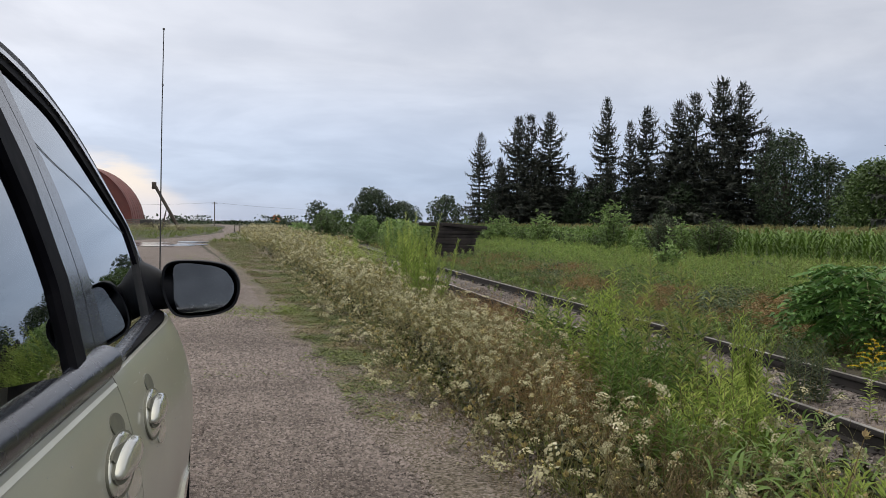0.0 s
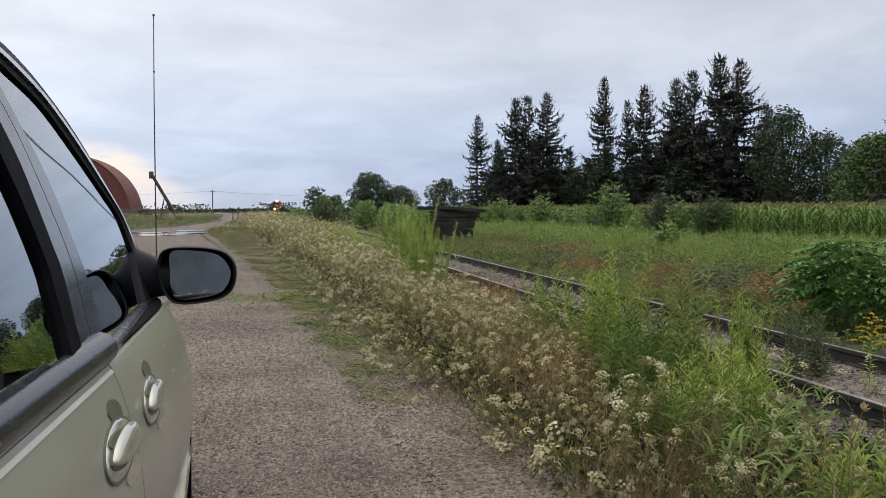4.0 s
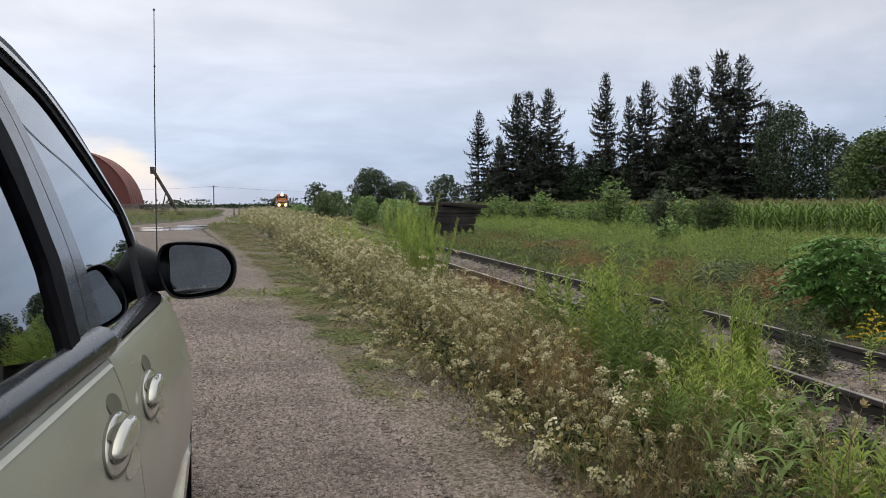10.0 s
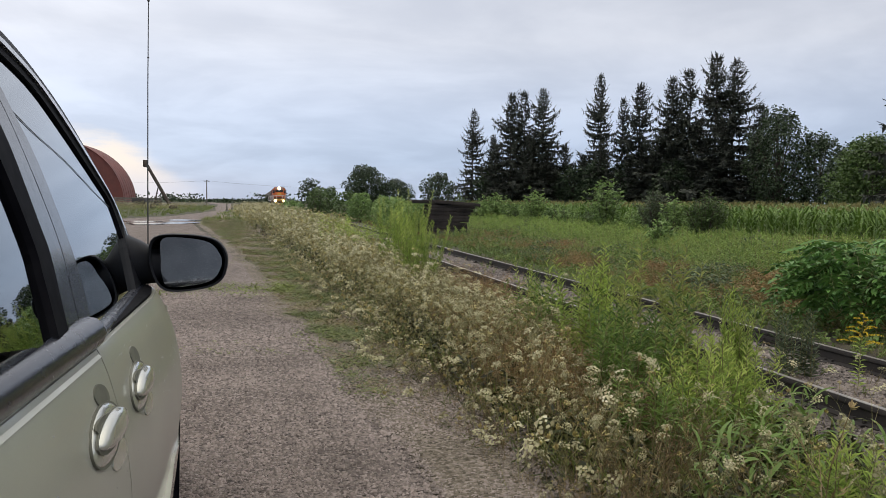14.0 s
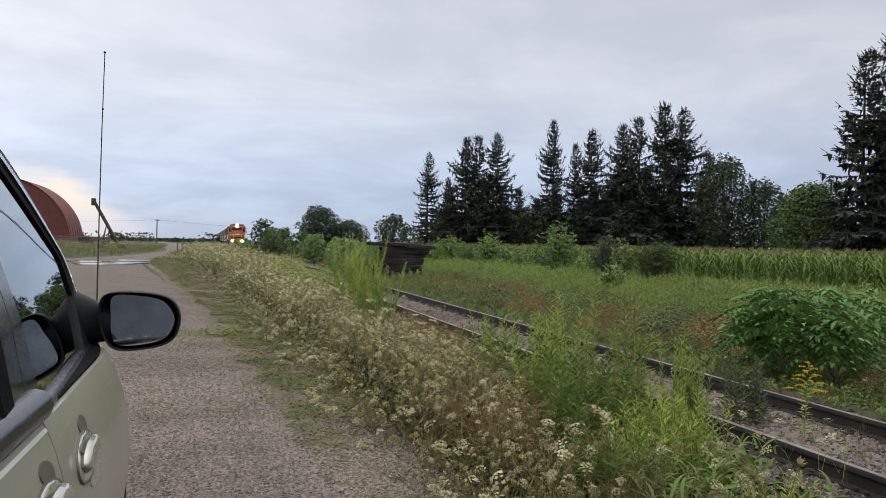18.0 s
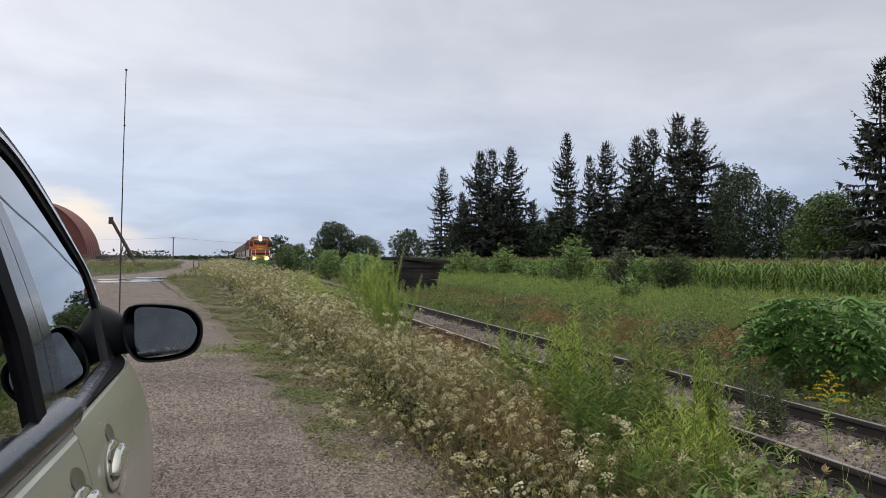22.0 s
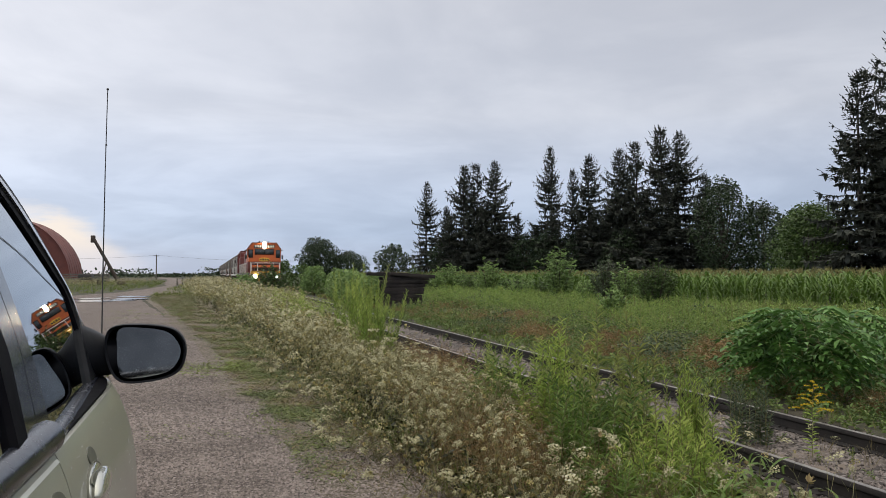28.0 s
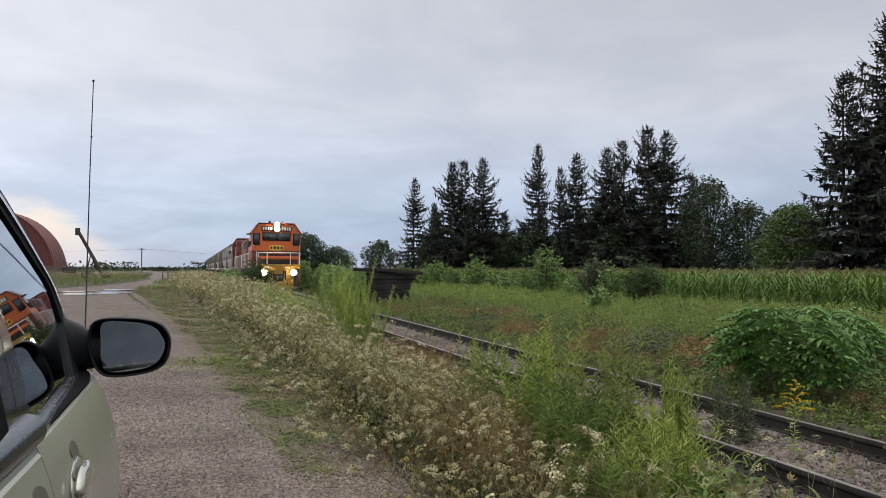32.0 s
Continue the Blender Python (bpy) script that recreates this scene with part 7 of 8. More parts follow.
def nest(s, c, nrm, r, m, rng):
    """A head that has curled up into a small round nest."""
    nrm = np.asarray(nrm, float) / np.linalg.norm(nrm)
    F = along(c, nrm, (1, 1, 1))
    mats = []
    for k in range(13):
        a = k * 2.39996
        o = (F[:3, 0] * math.cos(a) + F[:3, 2] * math.sin(a)) * (0.35 + 0.45 * (k % 3) / 2)
        mats.append(along(np.asarray(c) - nrm * r * 0.5, o + nrm, (r * 0.5, r * rng.uniform(1.1, 1.5), r), rng.uniform(0, 3)))
    s.add(recolour(FLAT, m), mats)


def lace_tpl(h, seed, heads=3, n=19, leaves=14, rays=True, lean=0.35, thin=1.0, head_r=0.0275, white=0.5, fronds=5):
    """0 stem, 1 leaf, 2 white head, 3 faded head; the heads come one by one"""
    rng = np.random.default_rng(seed)
    stem, leaf, flo = Soup(), Soup(), []
    a = rng.uniform(0, 6.28)
    top = np.array([math.cos(a) * lean * h, math.sin(a) * lean * h, h])
    bend = rng.normal(size=2) * 0.07 * h
    pts = [np.zeros(3), top * [0.30, 0.30, 0.36] + [*bend, 0], top * [0.62, 0.62, 0.70] + [*(bend * 0.7), 0], top]
    line = path_tubes if rays else (lambda q, p, a1, b1, m: path_ribbon(q, p, a1 * 2.2, b1 * 2.2, m, seed))
    line(stem, pts if rays else pts[::2] + pts[3:], 0.0030 * thin, 0.0019 * thin, 0)
    tips = [(top, top - pts[2])]
    for k in range(heads - 1):
        f = rng.uniform(0.2, 0.72) * 3
        i = min(int(f), 2)
        p = pts[i] + (pts[i + 1] - pts[i]) * (f - i)
        b = a + rng.uniform(0.6, 5.6)
        l = h * rng.uniform(0.25, 0.62)
        q = p + np.array([math.cos(b) * l * 0.55, math.sin(b) * l * 0.55, l * 0.85])
        md = (p + q) / 2 + np.array([math.cos(b), math.sin(b), -0.3]) * l * 0.06
        line(stem, [p, md, q], 0.0024 * thin, 0.0016 * thin, 0)
        tips.append((q, q - md))
    for q, d in tips:
        d = d / np.linalg.norm(d) + rng.normal(size=3) * 0.5
        kind = rng.uniform()
        one = Soup()
        if kind < white:
            umbel(one, q, d, head_r * rng.uniform(0.75, 1.5), 2, n, rng, rays, 0, rng.uniform(0.65, 1.05) if rays else 0.95)
        elif kind < white + 0.16:
            umbel(one, q, d, head_r * rng.uniform(0.6, 1.0), 3, max(n // 2, 5), rng, rays, 0, 0.85)
        else:
            nest(one, q, d, head_r * rng.uniform(0.55, 0.85), 3, rng)
        flo.append(one)
    for k in range(leaves):
        f = rng.uniform(0.03, 0.55) * 3
        i = min(int(f), 2)
        p = pts[i] + (pts[i + 1] - pts[i]) * (f - i)
        b = rng.uniform(0, 6.28)
        d = np.array([math.cos(b), math.sin(b), rng.uniform(0.0, 0.8)])
        l = rng.uniform(0.08, 0.18)
        for j in range(fronds):
            d2 = d + rng.normal(size=3) * 0.55
            add_path_leaf(leaf, p + d * l * 0.18 * j, d2, l * rng.uniform(0.3, 0.6), 0.008, 1, FLAT, rng.uniform(0, 3))
    return stem, leaf, flo


def merged(stem, leaf, heads):
    s = Soup()
    for q in (stem, leaf, *heads):
        if q.v:
            s.add(q.template(), [np.eye(4)])
    return s.template()


def grass_tpl(n, h, seed, width=0.006, spread=0.06, shape=FLAT):
    rng = np.random.default_rng(seed)
    s = Soup()
    for k in range(n):
        a = rng.uniform(0, 6.28)
        r = spread * rng.uniform(0, 1)
        add_path_leaf(s, (math.cos(a) * r, math.sin(a) * r, 0), (math.cos(a) * rng.uniform(0.1, 0.8), math.sin(a) * rng.uniform(0.1, 0.8), 1), h * rng.uniform(0.5, 1.15), width, 0, shape, rng.uniform(0, 3))
    return s.template()


def dry_tpl(h, seed, stems=4, w=0.005):
    """Thin dead branching stalks."""
    rng = np.random.default_rng(seed)
    s = Soup()
    for k in range(stems):
        a = rng.uniform(0, 6.28)
        d = np.array([math.cos(a) * 0.5, math.sin(a) * 0.5, 1]) * h * rng.uniform(0.6, 1.1)
        p0 = rng.normal(size=3) * [0.04, 0.04, 0]
        path_ribbon(s, [p0, p0 + d * [0.4, 0.4, 0.55], p0 + d], w, w * 0.6, 0, rng.uniform(0, 3))
        for j in range(2):
            u = rng.uniform(0.4, 0.9)
            b = rng.uniform(0, 6.28)
            q = p0 + d * u
            e = q + np.array([math.cos(b) * 0.5, math.sin(b) * 0.5, 0.8]) * h * 0.28
            path_ribbon(s, [q, e], w * 0.6, w * 0.4, 0, rng.uniform(0, 3))
        for j in range(4):
            u = rng.uniform(0.1, 1.0)
            b = rng.uniform(0, 6.28)
            add_path_leaf(s, p0 + d * u, (math.cos(b), math.sin(b), rng.uniform(-0.6, 0.8)), 0.08, 0.007, 0, FLAT, rng.uniform(0, 3))
    return s.template()


def plant_tpl(h, n, leaf, seed, width=0.35):
    """A leafy weed made of a few stems."""
    rng = np.random.default_rng(seed)
    s = Soup()
    for k in range(3):
        a = rng.uniform(0, 6.28)
        top = np.array([math.cos(a) * 0.2 * h, math.sin(a) * 0.2 * h, h * rng.uniform(0.7, 1.0)])
        path_ribbon(s, [np.zeros(3), top], 0.009, 0.005, 0, k)
        for j in range(n):
            u = rng.uniform(0.2, 1.0)
            b = rng.uniform(0, 6.28)
            l = leaf * rng.uniform(0.6, 1.2)
            add_path_leaf(s, top * u, (math.cos(b), math.sin(b), rng.uniform(-0.1, 0.9)), l, l * width, 1, FLAT, rng.uniform(-1.2, 1.2))
    return s.template()


def scatter(name, label, category, mats, groups):
    """groups: (template, list of 4x4). One object of kind stuff."""
    s = Soup()
    for t, ms in groups:
        if len(ms):
            s.add(t, ms)
    return tagged(new(name, s.mesh(name, mats)), label, category, kind="stuff")


def place(rng, x, y, s0, s1, tilt=0.15, dz=-0.015):
    return xf((x, y, float(ground_z(x, y)) + dz), rng.uniform(s0, s1), rng.uniform(0, 6.28), rng.normal() * tilt, rng.normal() * tilt)


def lace_l(y):
    return np.interp(y, [2, 4.5, 5.8, 8, 12, 17.7, 24, 32, 40, 62, 79, 120, 300], [1.15, 1.08, 1.0, 0.92, 0.84, 0.66, 0.25, -0.35, -0.8, -1.7, -2.6, -2.4, -1.0]) + 0.10 * wave(np.zeros_like(np.asarray(y, float)), y, 2.1, 6.0)


# ---------------------------------------------------------------- lace-flower verge between lane and track
rng = np.random.default_rng(101)
LACE_SRC = []
for k in range(10):
    st, lf, fl = lace_tpl(0.50 + 0.06 * (k % 6), 200 + k, heads=2 + k % 4, n=24, leaves=5, head_r=0.036, white=0.48, lean=0.25 + 0.09 * (k % 4))
    dry = k % 5 in (1, 3)
    t = thing("lace_plant", "wild carrot plant with white lacy flower heads" if not dry else "wild carrot plant with browning stems and heads", "wild carrot", "wild carrot plants along the lane")
    ob = new("stem", st.mesh("lace_stem", [M_DRY if dry else M_STEM]))
    ob.parent = t
    ob = new("foliage", lf.mesh("lace_foliage", [M_STEM, M_DRY if dry else M_LACELEAF]))
    ob.parent = t
    for f1 in fl:
        ob = new("flower_head", f1.mesh("lace_head", [M_STEM, M_LACELEAF, M_LACE, M_LACEOLD]))
        ob.parent = t
    LACE_SRC.append(t)
spots = []
def lace_r(y):
    return np.interp(y, [2.5, 3.0, 5.0, 8.0, 14.0, 20.0, 30.0], [1.75, 1.8, 2.2, 3.0, 3.2, 3.3, 3.7])


while len(spots) < 300:
    y = 2.5 + 5.3 * rng.uniform() ** 1.1
    x = rng.uniform(float(lace_l(y)) + 0.05, 3.3)
    if rng.uniform() > 0.1 + (x - float(lace_l(y))) / 0.7:
        continue
    if rng.uniform() > (1.0 if x < float(lace_r(y)) else 0.25):
        continue
    spots.append((x, y))


def edge_size(x, y):
    return min(max(0.30 + 0.52 * (x - float(lace_l(y))), 0.20), 1.0)


for i, (x, y) in enumerate(spots):
    s = rng.uniform(0.75, 1.25) * min(edge_size(x, y), (1.36 - 0.33 * x - float(ground_z(x, y))) / 0.75)
    m = Matrix(place(rng, x, y, s, s, 0.26).tolist())
    if i < 10:
        LACE_SRC[i].matrix_basis = m
    else:
        copy_thing(LACE_SRC[i % 10], m)

lace_mid = [merged(*lace_tpl(0.55 + 0.05 * k, 300 + k, heads=2 + k % 3, n=20, leaves=5, rays=False, thin=0.75, head_r=0.038, white=0.5, fronds=3)) for k in range(8)]
lace_far = [merged(*lace_tpl(0.62 + 0.06 * k, 320 + k, heads=4, n=6, leaves=4, rays=False, thin=1.2, head_r=0.052, white=0.5, fronds=1)) for k in range(6)]
lace_low = [merged(*lace_tpl(0.13 + 0.045 * k, 340 + k, heads=2, n=18, leaves=4, rays=False, thin=0.7, head_r=0.033, white=0.55, fronds=3, lean=0.6)) for k in range(5)]
grp = [[] for _ in range(19)]
for y0, y1, n in ((3.4, 6.0, 260), (6.0, 9.5, 700), (9.0, 16.0, 1050), (16.0, 30.0, 1250)):
    for _ in range(n):
        y = rng.uniform(y0, y1)
        x = rng.uniform(float(lace_l(y)) - 0.1, 3.2 if y < 20 else 3.7)
        if rng.uniform() > 0.30 + (x - float(lace_l(y))) / 0.8:
            continue
        if x > float(lace_r(y)) and rng.uniform() < 0.8:
            continue
        e = x - float(lace_l(y))
        if e < 0.55 and rng.uniform() < 0.8:
            grp[14 + min(int(rng.uniform(0, 2) + e * 5), 4)].append(place(rng, x, y, 0.8, 1.2, 0.25))
            continue
        q = min(edge_size(x, y), (1.34 - 0.33 * x - float(ground_z(x, y))) / 0.95)
        grp[int(rng.integers(8)) if y < 13 else 8 + int(rng.integers(6))].append(place(rng, x, y, 0.75 * q, 1.2 * q, 0.22))
for y0, y1, n in ((30.0, 60.0, 1700), (60.0, 130.0, 1500)):
    for _ in range(n):
        y = rng.uniform(y0, y1)
        x = rng.uniform(float(lace_l(y)) - 0.2, 3.9)
        if rng.uniform() > 0.2 + (x - float(lace_l(y))) / 1.2:
            continue
        grp[8 + int(rng.integers(6))].append(place(rng, x, y, 0.8, 1.3, 0.15))
for _ in range(46):
    y, x = rng.uniform(3.2, 9.0), rng.uniform(3.25, 4.35)
    grp[int(rng.integers(8))].append(place(rng, x, y, 0.7, 1.05, 0.2))
scatter("lace_verge", "dense verge of wild carrot with cream flower heads", "wild carrot", [M_STEM, M_LACELEAF, M_LACE, M_LACEOLD], list(zip(lace_mid + lace_far + lace_low, grp)))

# dead stalks and russet undergrowth in the verge
dry_t = [dry_tpl(0.36 + 0.06 * k, 400 + k, 6, 0.0045) for k in range(6)]
grp = [[] for _ in range(6)]
for y0, y1, n in ((2.5, 8.0, 560), (8.0, 18.0, 520), (18.0, 45.0, 400)):
    for _ in range(n):
        y = rng.uniform(y0, y1)
        x = rng.uniform(float(lace_l(y)) + 0.06, min(float(lace_r(y)) + 0.5, 3.5))
        q = edge_size(x, y)
        grp[int(rng.integers(6))].append(place(rng, x, y, 0.6 * q, 1.15 * q, 0.42))
scatter("dry_stalks", "brown dead stalks among the verge plants", "dry stalks", [M_DRY], list(zip(dry_t, grp)))
russ = []
for _ in range(420):
    a, r = rng.uniform(0, 6.28), rng.uniform() ** 0.5
    cx, cy, rx, ry2 = ((3.4, 11.6, 0.5, 1.6), (3.9, 13.6, 0.35, 1.5), (2.6, 8.2, 0.8, 1.2), (2.3, 5.6, 0.7, 1.2))[int(rng.integers(4))]
    russ.append(place(rng, cx + math.cos(a) * rx * r, cy + math.sin(a) * ry2 * r, 0.6, 1.15, 0.25))
scatter("russet_stalks", "rusty brown patches of withered weeds", "dry weeds", [M_RUSSET], [(dry_t[1], russ[:210]), (dry_t[4], russ[210:])])

# ground-level leaves and grass under them
grass_t = [grass_tpl(12, 0.22, 500 + k) for k in range(4)]
low_t = [plant_tpl(0.22, 10, 0.05, 520 + k, 0.36) for k in range(4)]


def mat_tpl(n, seed, spread=0.13):
    """Trodden blades and clover lying almost flat."""
    r2 = np.random.default_rng(seed)
    s = Soup()
    for k in range(n):
        a, r, b = r2.uniform(0, 6.28), spread * math.sqrt(r2.uniform()), r2.uniform(0, 6.28)
        add_path_leaf(s, (math.cos(a) * r, math.sin(a) * r, 0.002), (math.cos(b), math.sin(b), r2.uniform(0.05, 0.55)), r2.uniform(0.018, 0.045), r2.uniform(0.006, 0.013), 0, FLAT, r2.normal() * 0.3)
    return s.template()


mat_t = [mat_tpl(22, 560 + k) for k in range(4)]
g1, g2 = [[] for _ in range(4)], [[] for _ in range(4)]
for y0, y1, n in ((2.4, 9.0, 1500), (9.0, 22.0, 1300), (22.0, 50.0, 600)):
    for _ in range(n):
        y = rng.uniform(y0, y1)
        x = rng.uniform(float(lace_l(y)) + 0.45, 4.05)
        (g1 if rng.uniform() < 0.35 else g2)[int(rng.integers(4))].append(place(rng, x, y, 0.7, 1.5, 0.25))
scatter("verge_grass", "tufts of green grass under the verge plants", "grass", [M_GRASS], list(zip(grass_t, g1)))
# these low weeds carry the verge's dark gaps in their colour
scatter("verge_weeds", "low leafy weeds in the verge, coloured near-black as shade between plants", "weeds", [M_STEM, M_UNDERSHADE], list(zip(low_t, g2)))
# mown grass between gravel and verge, thin at the gravel
g1, g2 = [[] for _ in range(4)], [[] for _ in range(4)]
for _ in range(15000):
    y = 5.5 + 55 * rng.uniform() ** 1.6
    lo, hi = float(road_r(y)) - 0.02, float(lace_l(y)) + 0.35
    if y < 9:
        lo = hi - 0.65
    x = rng.uniform(lo, max(hi, lo + 0.2))
    d = float(wave(x, y, 1.9, 3.3)) + 0.5 * float(wave(x, y, 5.0, 1.3)) + rng.normal() * 0.3
    if d < -0.05 and rng.uniform() < 0.85 or rng.uniform() > (y - 5.0) / 6.0:
        continue
    (g1 if d > 0.12 else g2)[int(rng.integers(4))].append(place(rng, x, y, 0.6, 1.2 + y * 0.02, 0.1, 0.03))
scatter("mown_grass", "short green grass along the lane", "grass", [M_TURF], list(zip(mat_t, g1)))
scatter("dead_grass", "short straw-coloured grass along the lane", "grass", [M_DRYGRASS], list(zip(mat_t, g2)))
g1 = [[] for _ in range(4)]
for _ in range(900):
    y = 7 + 26 * rng.uniform()
    x = float(road_r(y)) - rng.uniform(0.05, 2.2)
    if wave(x, y, 1.1, 8.0) > 0.25:
        g1[int(rng.integers(4))].append(place(rng, x, y, 0.5, 1.1, 0.3, 0.03))
for _ in range(240):
    y, x = rng.normal(12.2, 0.45), rng.uniform(-1.6, 0.5)
    if rng.uniform() < 0.5 + 0.5 * float(wave(x, y, 3.0, 2.0)):
        g1[int(rng.integers(4))].append(place(rng, x, y, 0.8, 1.9, 0.3, 0.03))
scatter("lane_grass", "thin tufts of grass growing through the gravel", "grass", [M_GRASS], list(zip(mat_t, g1)))

# ---------------------------------------------------------------- goldenrod clumps beside the track
def clump(name, label, x, y, h, n, spread, seed, leaf=0.10, width=0.16, nl=34, lean=0.10, mt=None, upright=0.0, low=0.12):
    r2 = np.random.default_rng(seed)
    ts = [goldenrod_tpl(h * q, nl, leaf, seed * 10 + k, width, lean, LEAF, upright, True, low) for k, q in enumerate((1.0, 0.88, 0.75))]
    meshes = []
    for tp in ts:
        q = Soup()
        q.add(tp, [np.eye(4)])
        meshes.append(q.mesh("shoot", [M_STEM, mt or M_GOLDROD, M_GOLDTIP if mt is None else mt]))
    t = thing(name, label, "goldenrod" if mt is None else "weed", "weed clumps beside the track", pose(x, y, float(ground_z(x, y))))
    for k in range(n):
        a, r = r2.uniform(0, 6.28), spread * math.sqrt(r2.uniform())
        px, py = math.cos(a) * r, math.sin(a) * r
        m = xf((px, py, float(ground_z(x + px, y + py)) - float(ground_z(x, y)) - 0.01), r2.uniform(0.7, 1.08), r2.uniform(0, 6.28), r2.normal() * 0.08, r2.normal() * 0.08)
        reuse("shoot", meshes[k % 3], t, Matrix(m.tolist()))


G1, G2, G3 = "tall bright green clump of slender weeds", "leafy green goldenrod beside the rail", "leafy green goldenrod in the verge"
clump("goldenrod_clump", G1, 2.52, 12.3, 1.40, 48, 0.32, 31, 0.14, 0.11, 40, upright=1.1, low=0.42)
clump("goldenrod_clump", G1, 2.72, 15.0, 1.90, 26, 0.40, 55, 0.15, 0.13, 56, upright=0.8, low=0.32)
clump("goldenrod_clump", G1, 3.25, 16.8, 1.85, 28, 0.36, 32, 0.15, 0.13, 54, upright=0.8, low=0.32)
clump("goldenrod_clump", G2, 3.60, 9.6, 0.98, 22, 0.15, 33, 0.13, 0.14, 40, upright=0.4)
clump("goldenrod_clump", "leafy bright green clump of goldenrod", 3.02, 6.4, 1.26, 58, 0.32, 34, 0.145, 0.14, 46, upright=0.2)
clump("goldenrod_clump", G3, 2.8, 7.2, 0.98, 36, 0.30, 35, 0.135, 0.14, 40, upright=0.2, mt=M_DEEPWEED)
PL = "tall pale yellow-green plume of a weed in bud"
clump("plume_weed", PL, 3.20, 5.98, 1.40, 8, 0.07, 56, 0.16, 0.10, 64, upright=0.1, mt=M_PLUME)
clump("plume_weed", PL, 3.33, 5.62, 1.38, 11, 0.10, 57, 0.17, 0.10, 64, upright=0.2, mt=M_PLUME)
clump("plume_weed", PL, 3.28, 5.25, 1.16, 8, 0.09, 58, 0.15, 0.10, 60, upright=0.2, mt=M_PLUME)
clump("goldenrod_clump", "narrow bright yellow-green feathery clump", 3.74, 5.40, 1.04, 56, 0.11, 36, 0.11, 0.12, 48, lean=0.03, upright=1.1)
clump("goldenrod_clump", "dark green leafy goldenrod in the verge", 2.90, 5.3, 1.0, 46, 0.32, 37, 0.15, 0.15, 40, upright=0.1, mt=M_DEEPWEED)
clump("goldenrod_clump", G3, 3.2, 4.65, 0.88, 30, 0.26, 38, 0.14, 0.15, 36, upright=0.3)
clump("goldenrod_clump", "dark green leafy goldenrod in the verge", 2.55, 4.95, 0.86, 40, 0.26, 59, 0.14, 0.15, 36, upright=0.1, mt=M_DEEPWEED)
clump("goldenrod_clump", G3, 2.72, 4.45, 0.76, 30, 0.24, 60, 0.13, 0.15, 34, upright=0.3)
clump("goldenrod_clump", "dark green leafy goldenrod in the verge", 2.30, 4.15, 0.56, 22, 0.22, 62, 0.13, 0.15, 30, upright=0.1, mt=M_DEEPWEED)
clump("goldenrod_clump", G3, 3.45, 5.05, 0.80, 26, 0.20, 63, 0.13, 0.15, 36, upright=0.3)
clump("goldenrod_clump", "bright green low goldenrod in the verge", 2.80, 3.10, 0.54, 20, 0.24, 39, 0.14, 0.16, 28, upright=0.3)
clump("goldenrod_clump", "fine yellow-green low weed in the verge", 3.15, 3.65, 0.38, 26, 0.25, 51, 0.08, 0.13, 40, upright=0.4)
clump("goldenrod_clump", "dark green low weeds at the front of the verge", 1.95, 2.75, 0.34, 10, 0.26, 54, 0.13, 0.16, 28, mt=M_WEED)
clump("grey_weed", "bushy grey-green weed between the rails", 5.32, 6.72, 0.82, 18, 0.20, 41, 0.12, 0.20, 36, mt=M_GREYLEAF, upright=0.3)
clump("grey_weed", "bushy grey-green weed by the rail", 4.3, 6.1, 0.42, 10, 0.16, 42, 0.09, 0.2, 28, mt=M_GREYLEAF)
clump("goldenrod_clump", "low green clump between the rails", 5.3, 11.4, 0.32, 8, 0.15, 43, 0.09, 0.2, 22)


def long_leaved_weed(x, y, n, seed, reach=0.14):
    """A rosette of long narrow leaves that arch outwards."""
    r2 = np.random.default_rng(seed)
    t = thing("long_leaved_weed", "dark green weed with long narrow arching leaves", "weed", "weed clumps beside the track", pose(x, y, float(ground_z(x, y))))
    kinds = []
    for k in range(3):
        L, w = reach * (0.8 + 0.25 * k), 0.008 + 0.0015 * k
        V, F = [], []
        for i in range(6):
            u = i / 5
            q = w * math.sin(math.pi * (0.12 + 0.86 * u)) ** 0.8
            zz = L * (0.75 * u - 0.62 * u * u)
            V += [(-q, L * u, zz + 0.2 * q), (0, L * u, zz), (q, L * u, zz + 0.2 * q)]
            if i:
                b = 3 * i
                F += [(b - 3, b - 2, b + 1, b), (b - 2, b - 1, b + 2, b + 1)]
        q = Soup()
        q.add(tpl(V, F), [np.eye(4)])
        kinds.append(q.mesh("long_leaf", [M_DEEPWEED]))
    for k in range(n):
        a, h = k * 2.4, 0.03 + 0.42 * (k / n) ** 0.8
        off = r2.normal(size=2) * 0.10
        reuse("leaf", kinds[k % 3], t, Matrix(along((off[0], off[1], h), (math.cos(a), math.sin(a), r2.uniform(-0.1, 0.6)), np.ones(3) * r2.uniform(0.8, 1.25), r2.normal() * 0.3).tolist()))
    st = Soup()
    path_tubes(st, [(0, 0, 0), (0.02, 0.01, 0.25), (0.03, 0.0, 0.48)], 0.007, 0.004)
    ob = new("stem", st.mesh("weed_stem", [M_STEM]))
    ob.parent = t


for k, (x, y, n) in enumerate(((3.05, 4.05, 60), (3.35, 4.25, 50), (2.75, 4.3, 50), (3.75, 4.65, 50), (2.55, 3.7, 44), (3.5, 3.75, 44), (2.3, 3.3, 40), (2.95, 3.6, 44))):
    long_leaved_weed(x, y, n, 610 + k)
# a heap of withered grass beside the rail
heap = [place(rng, 3.98 + rng.normal() * 0.16, 13.5 + rng.normal() * 0.45, 0.9, 1.6, 0.5) for _ in range(150)]
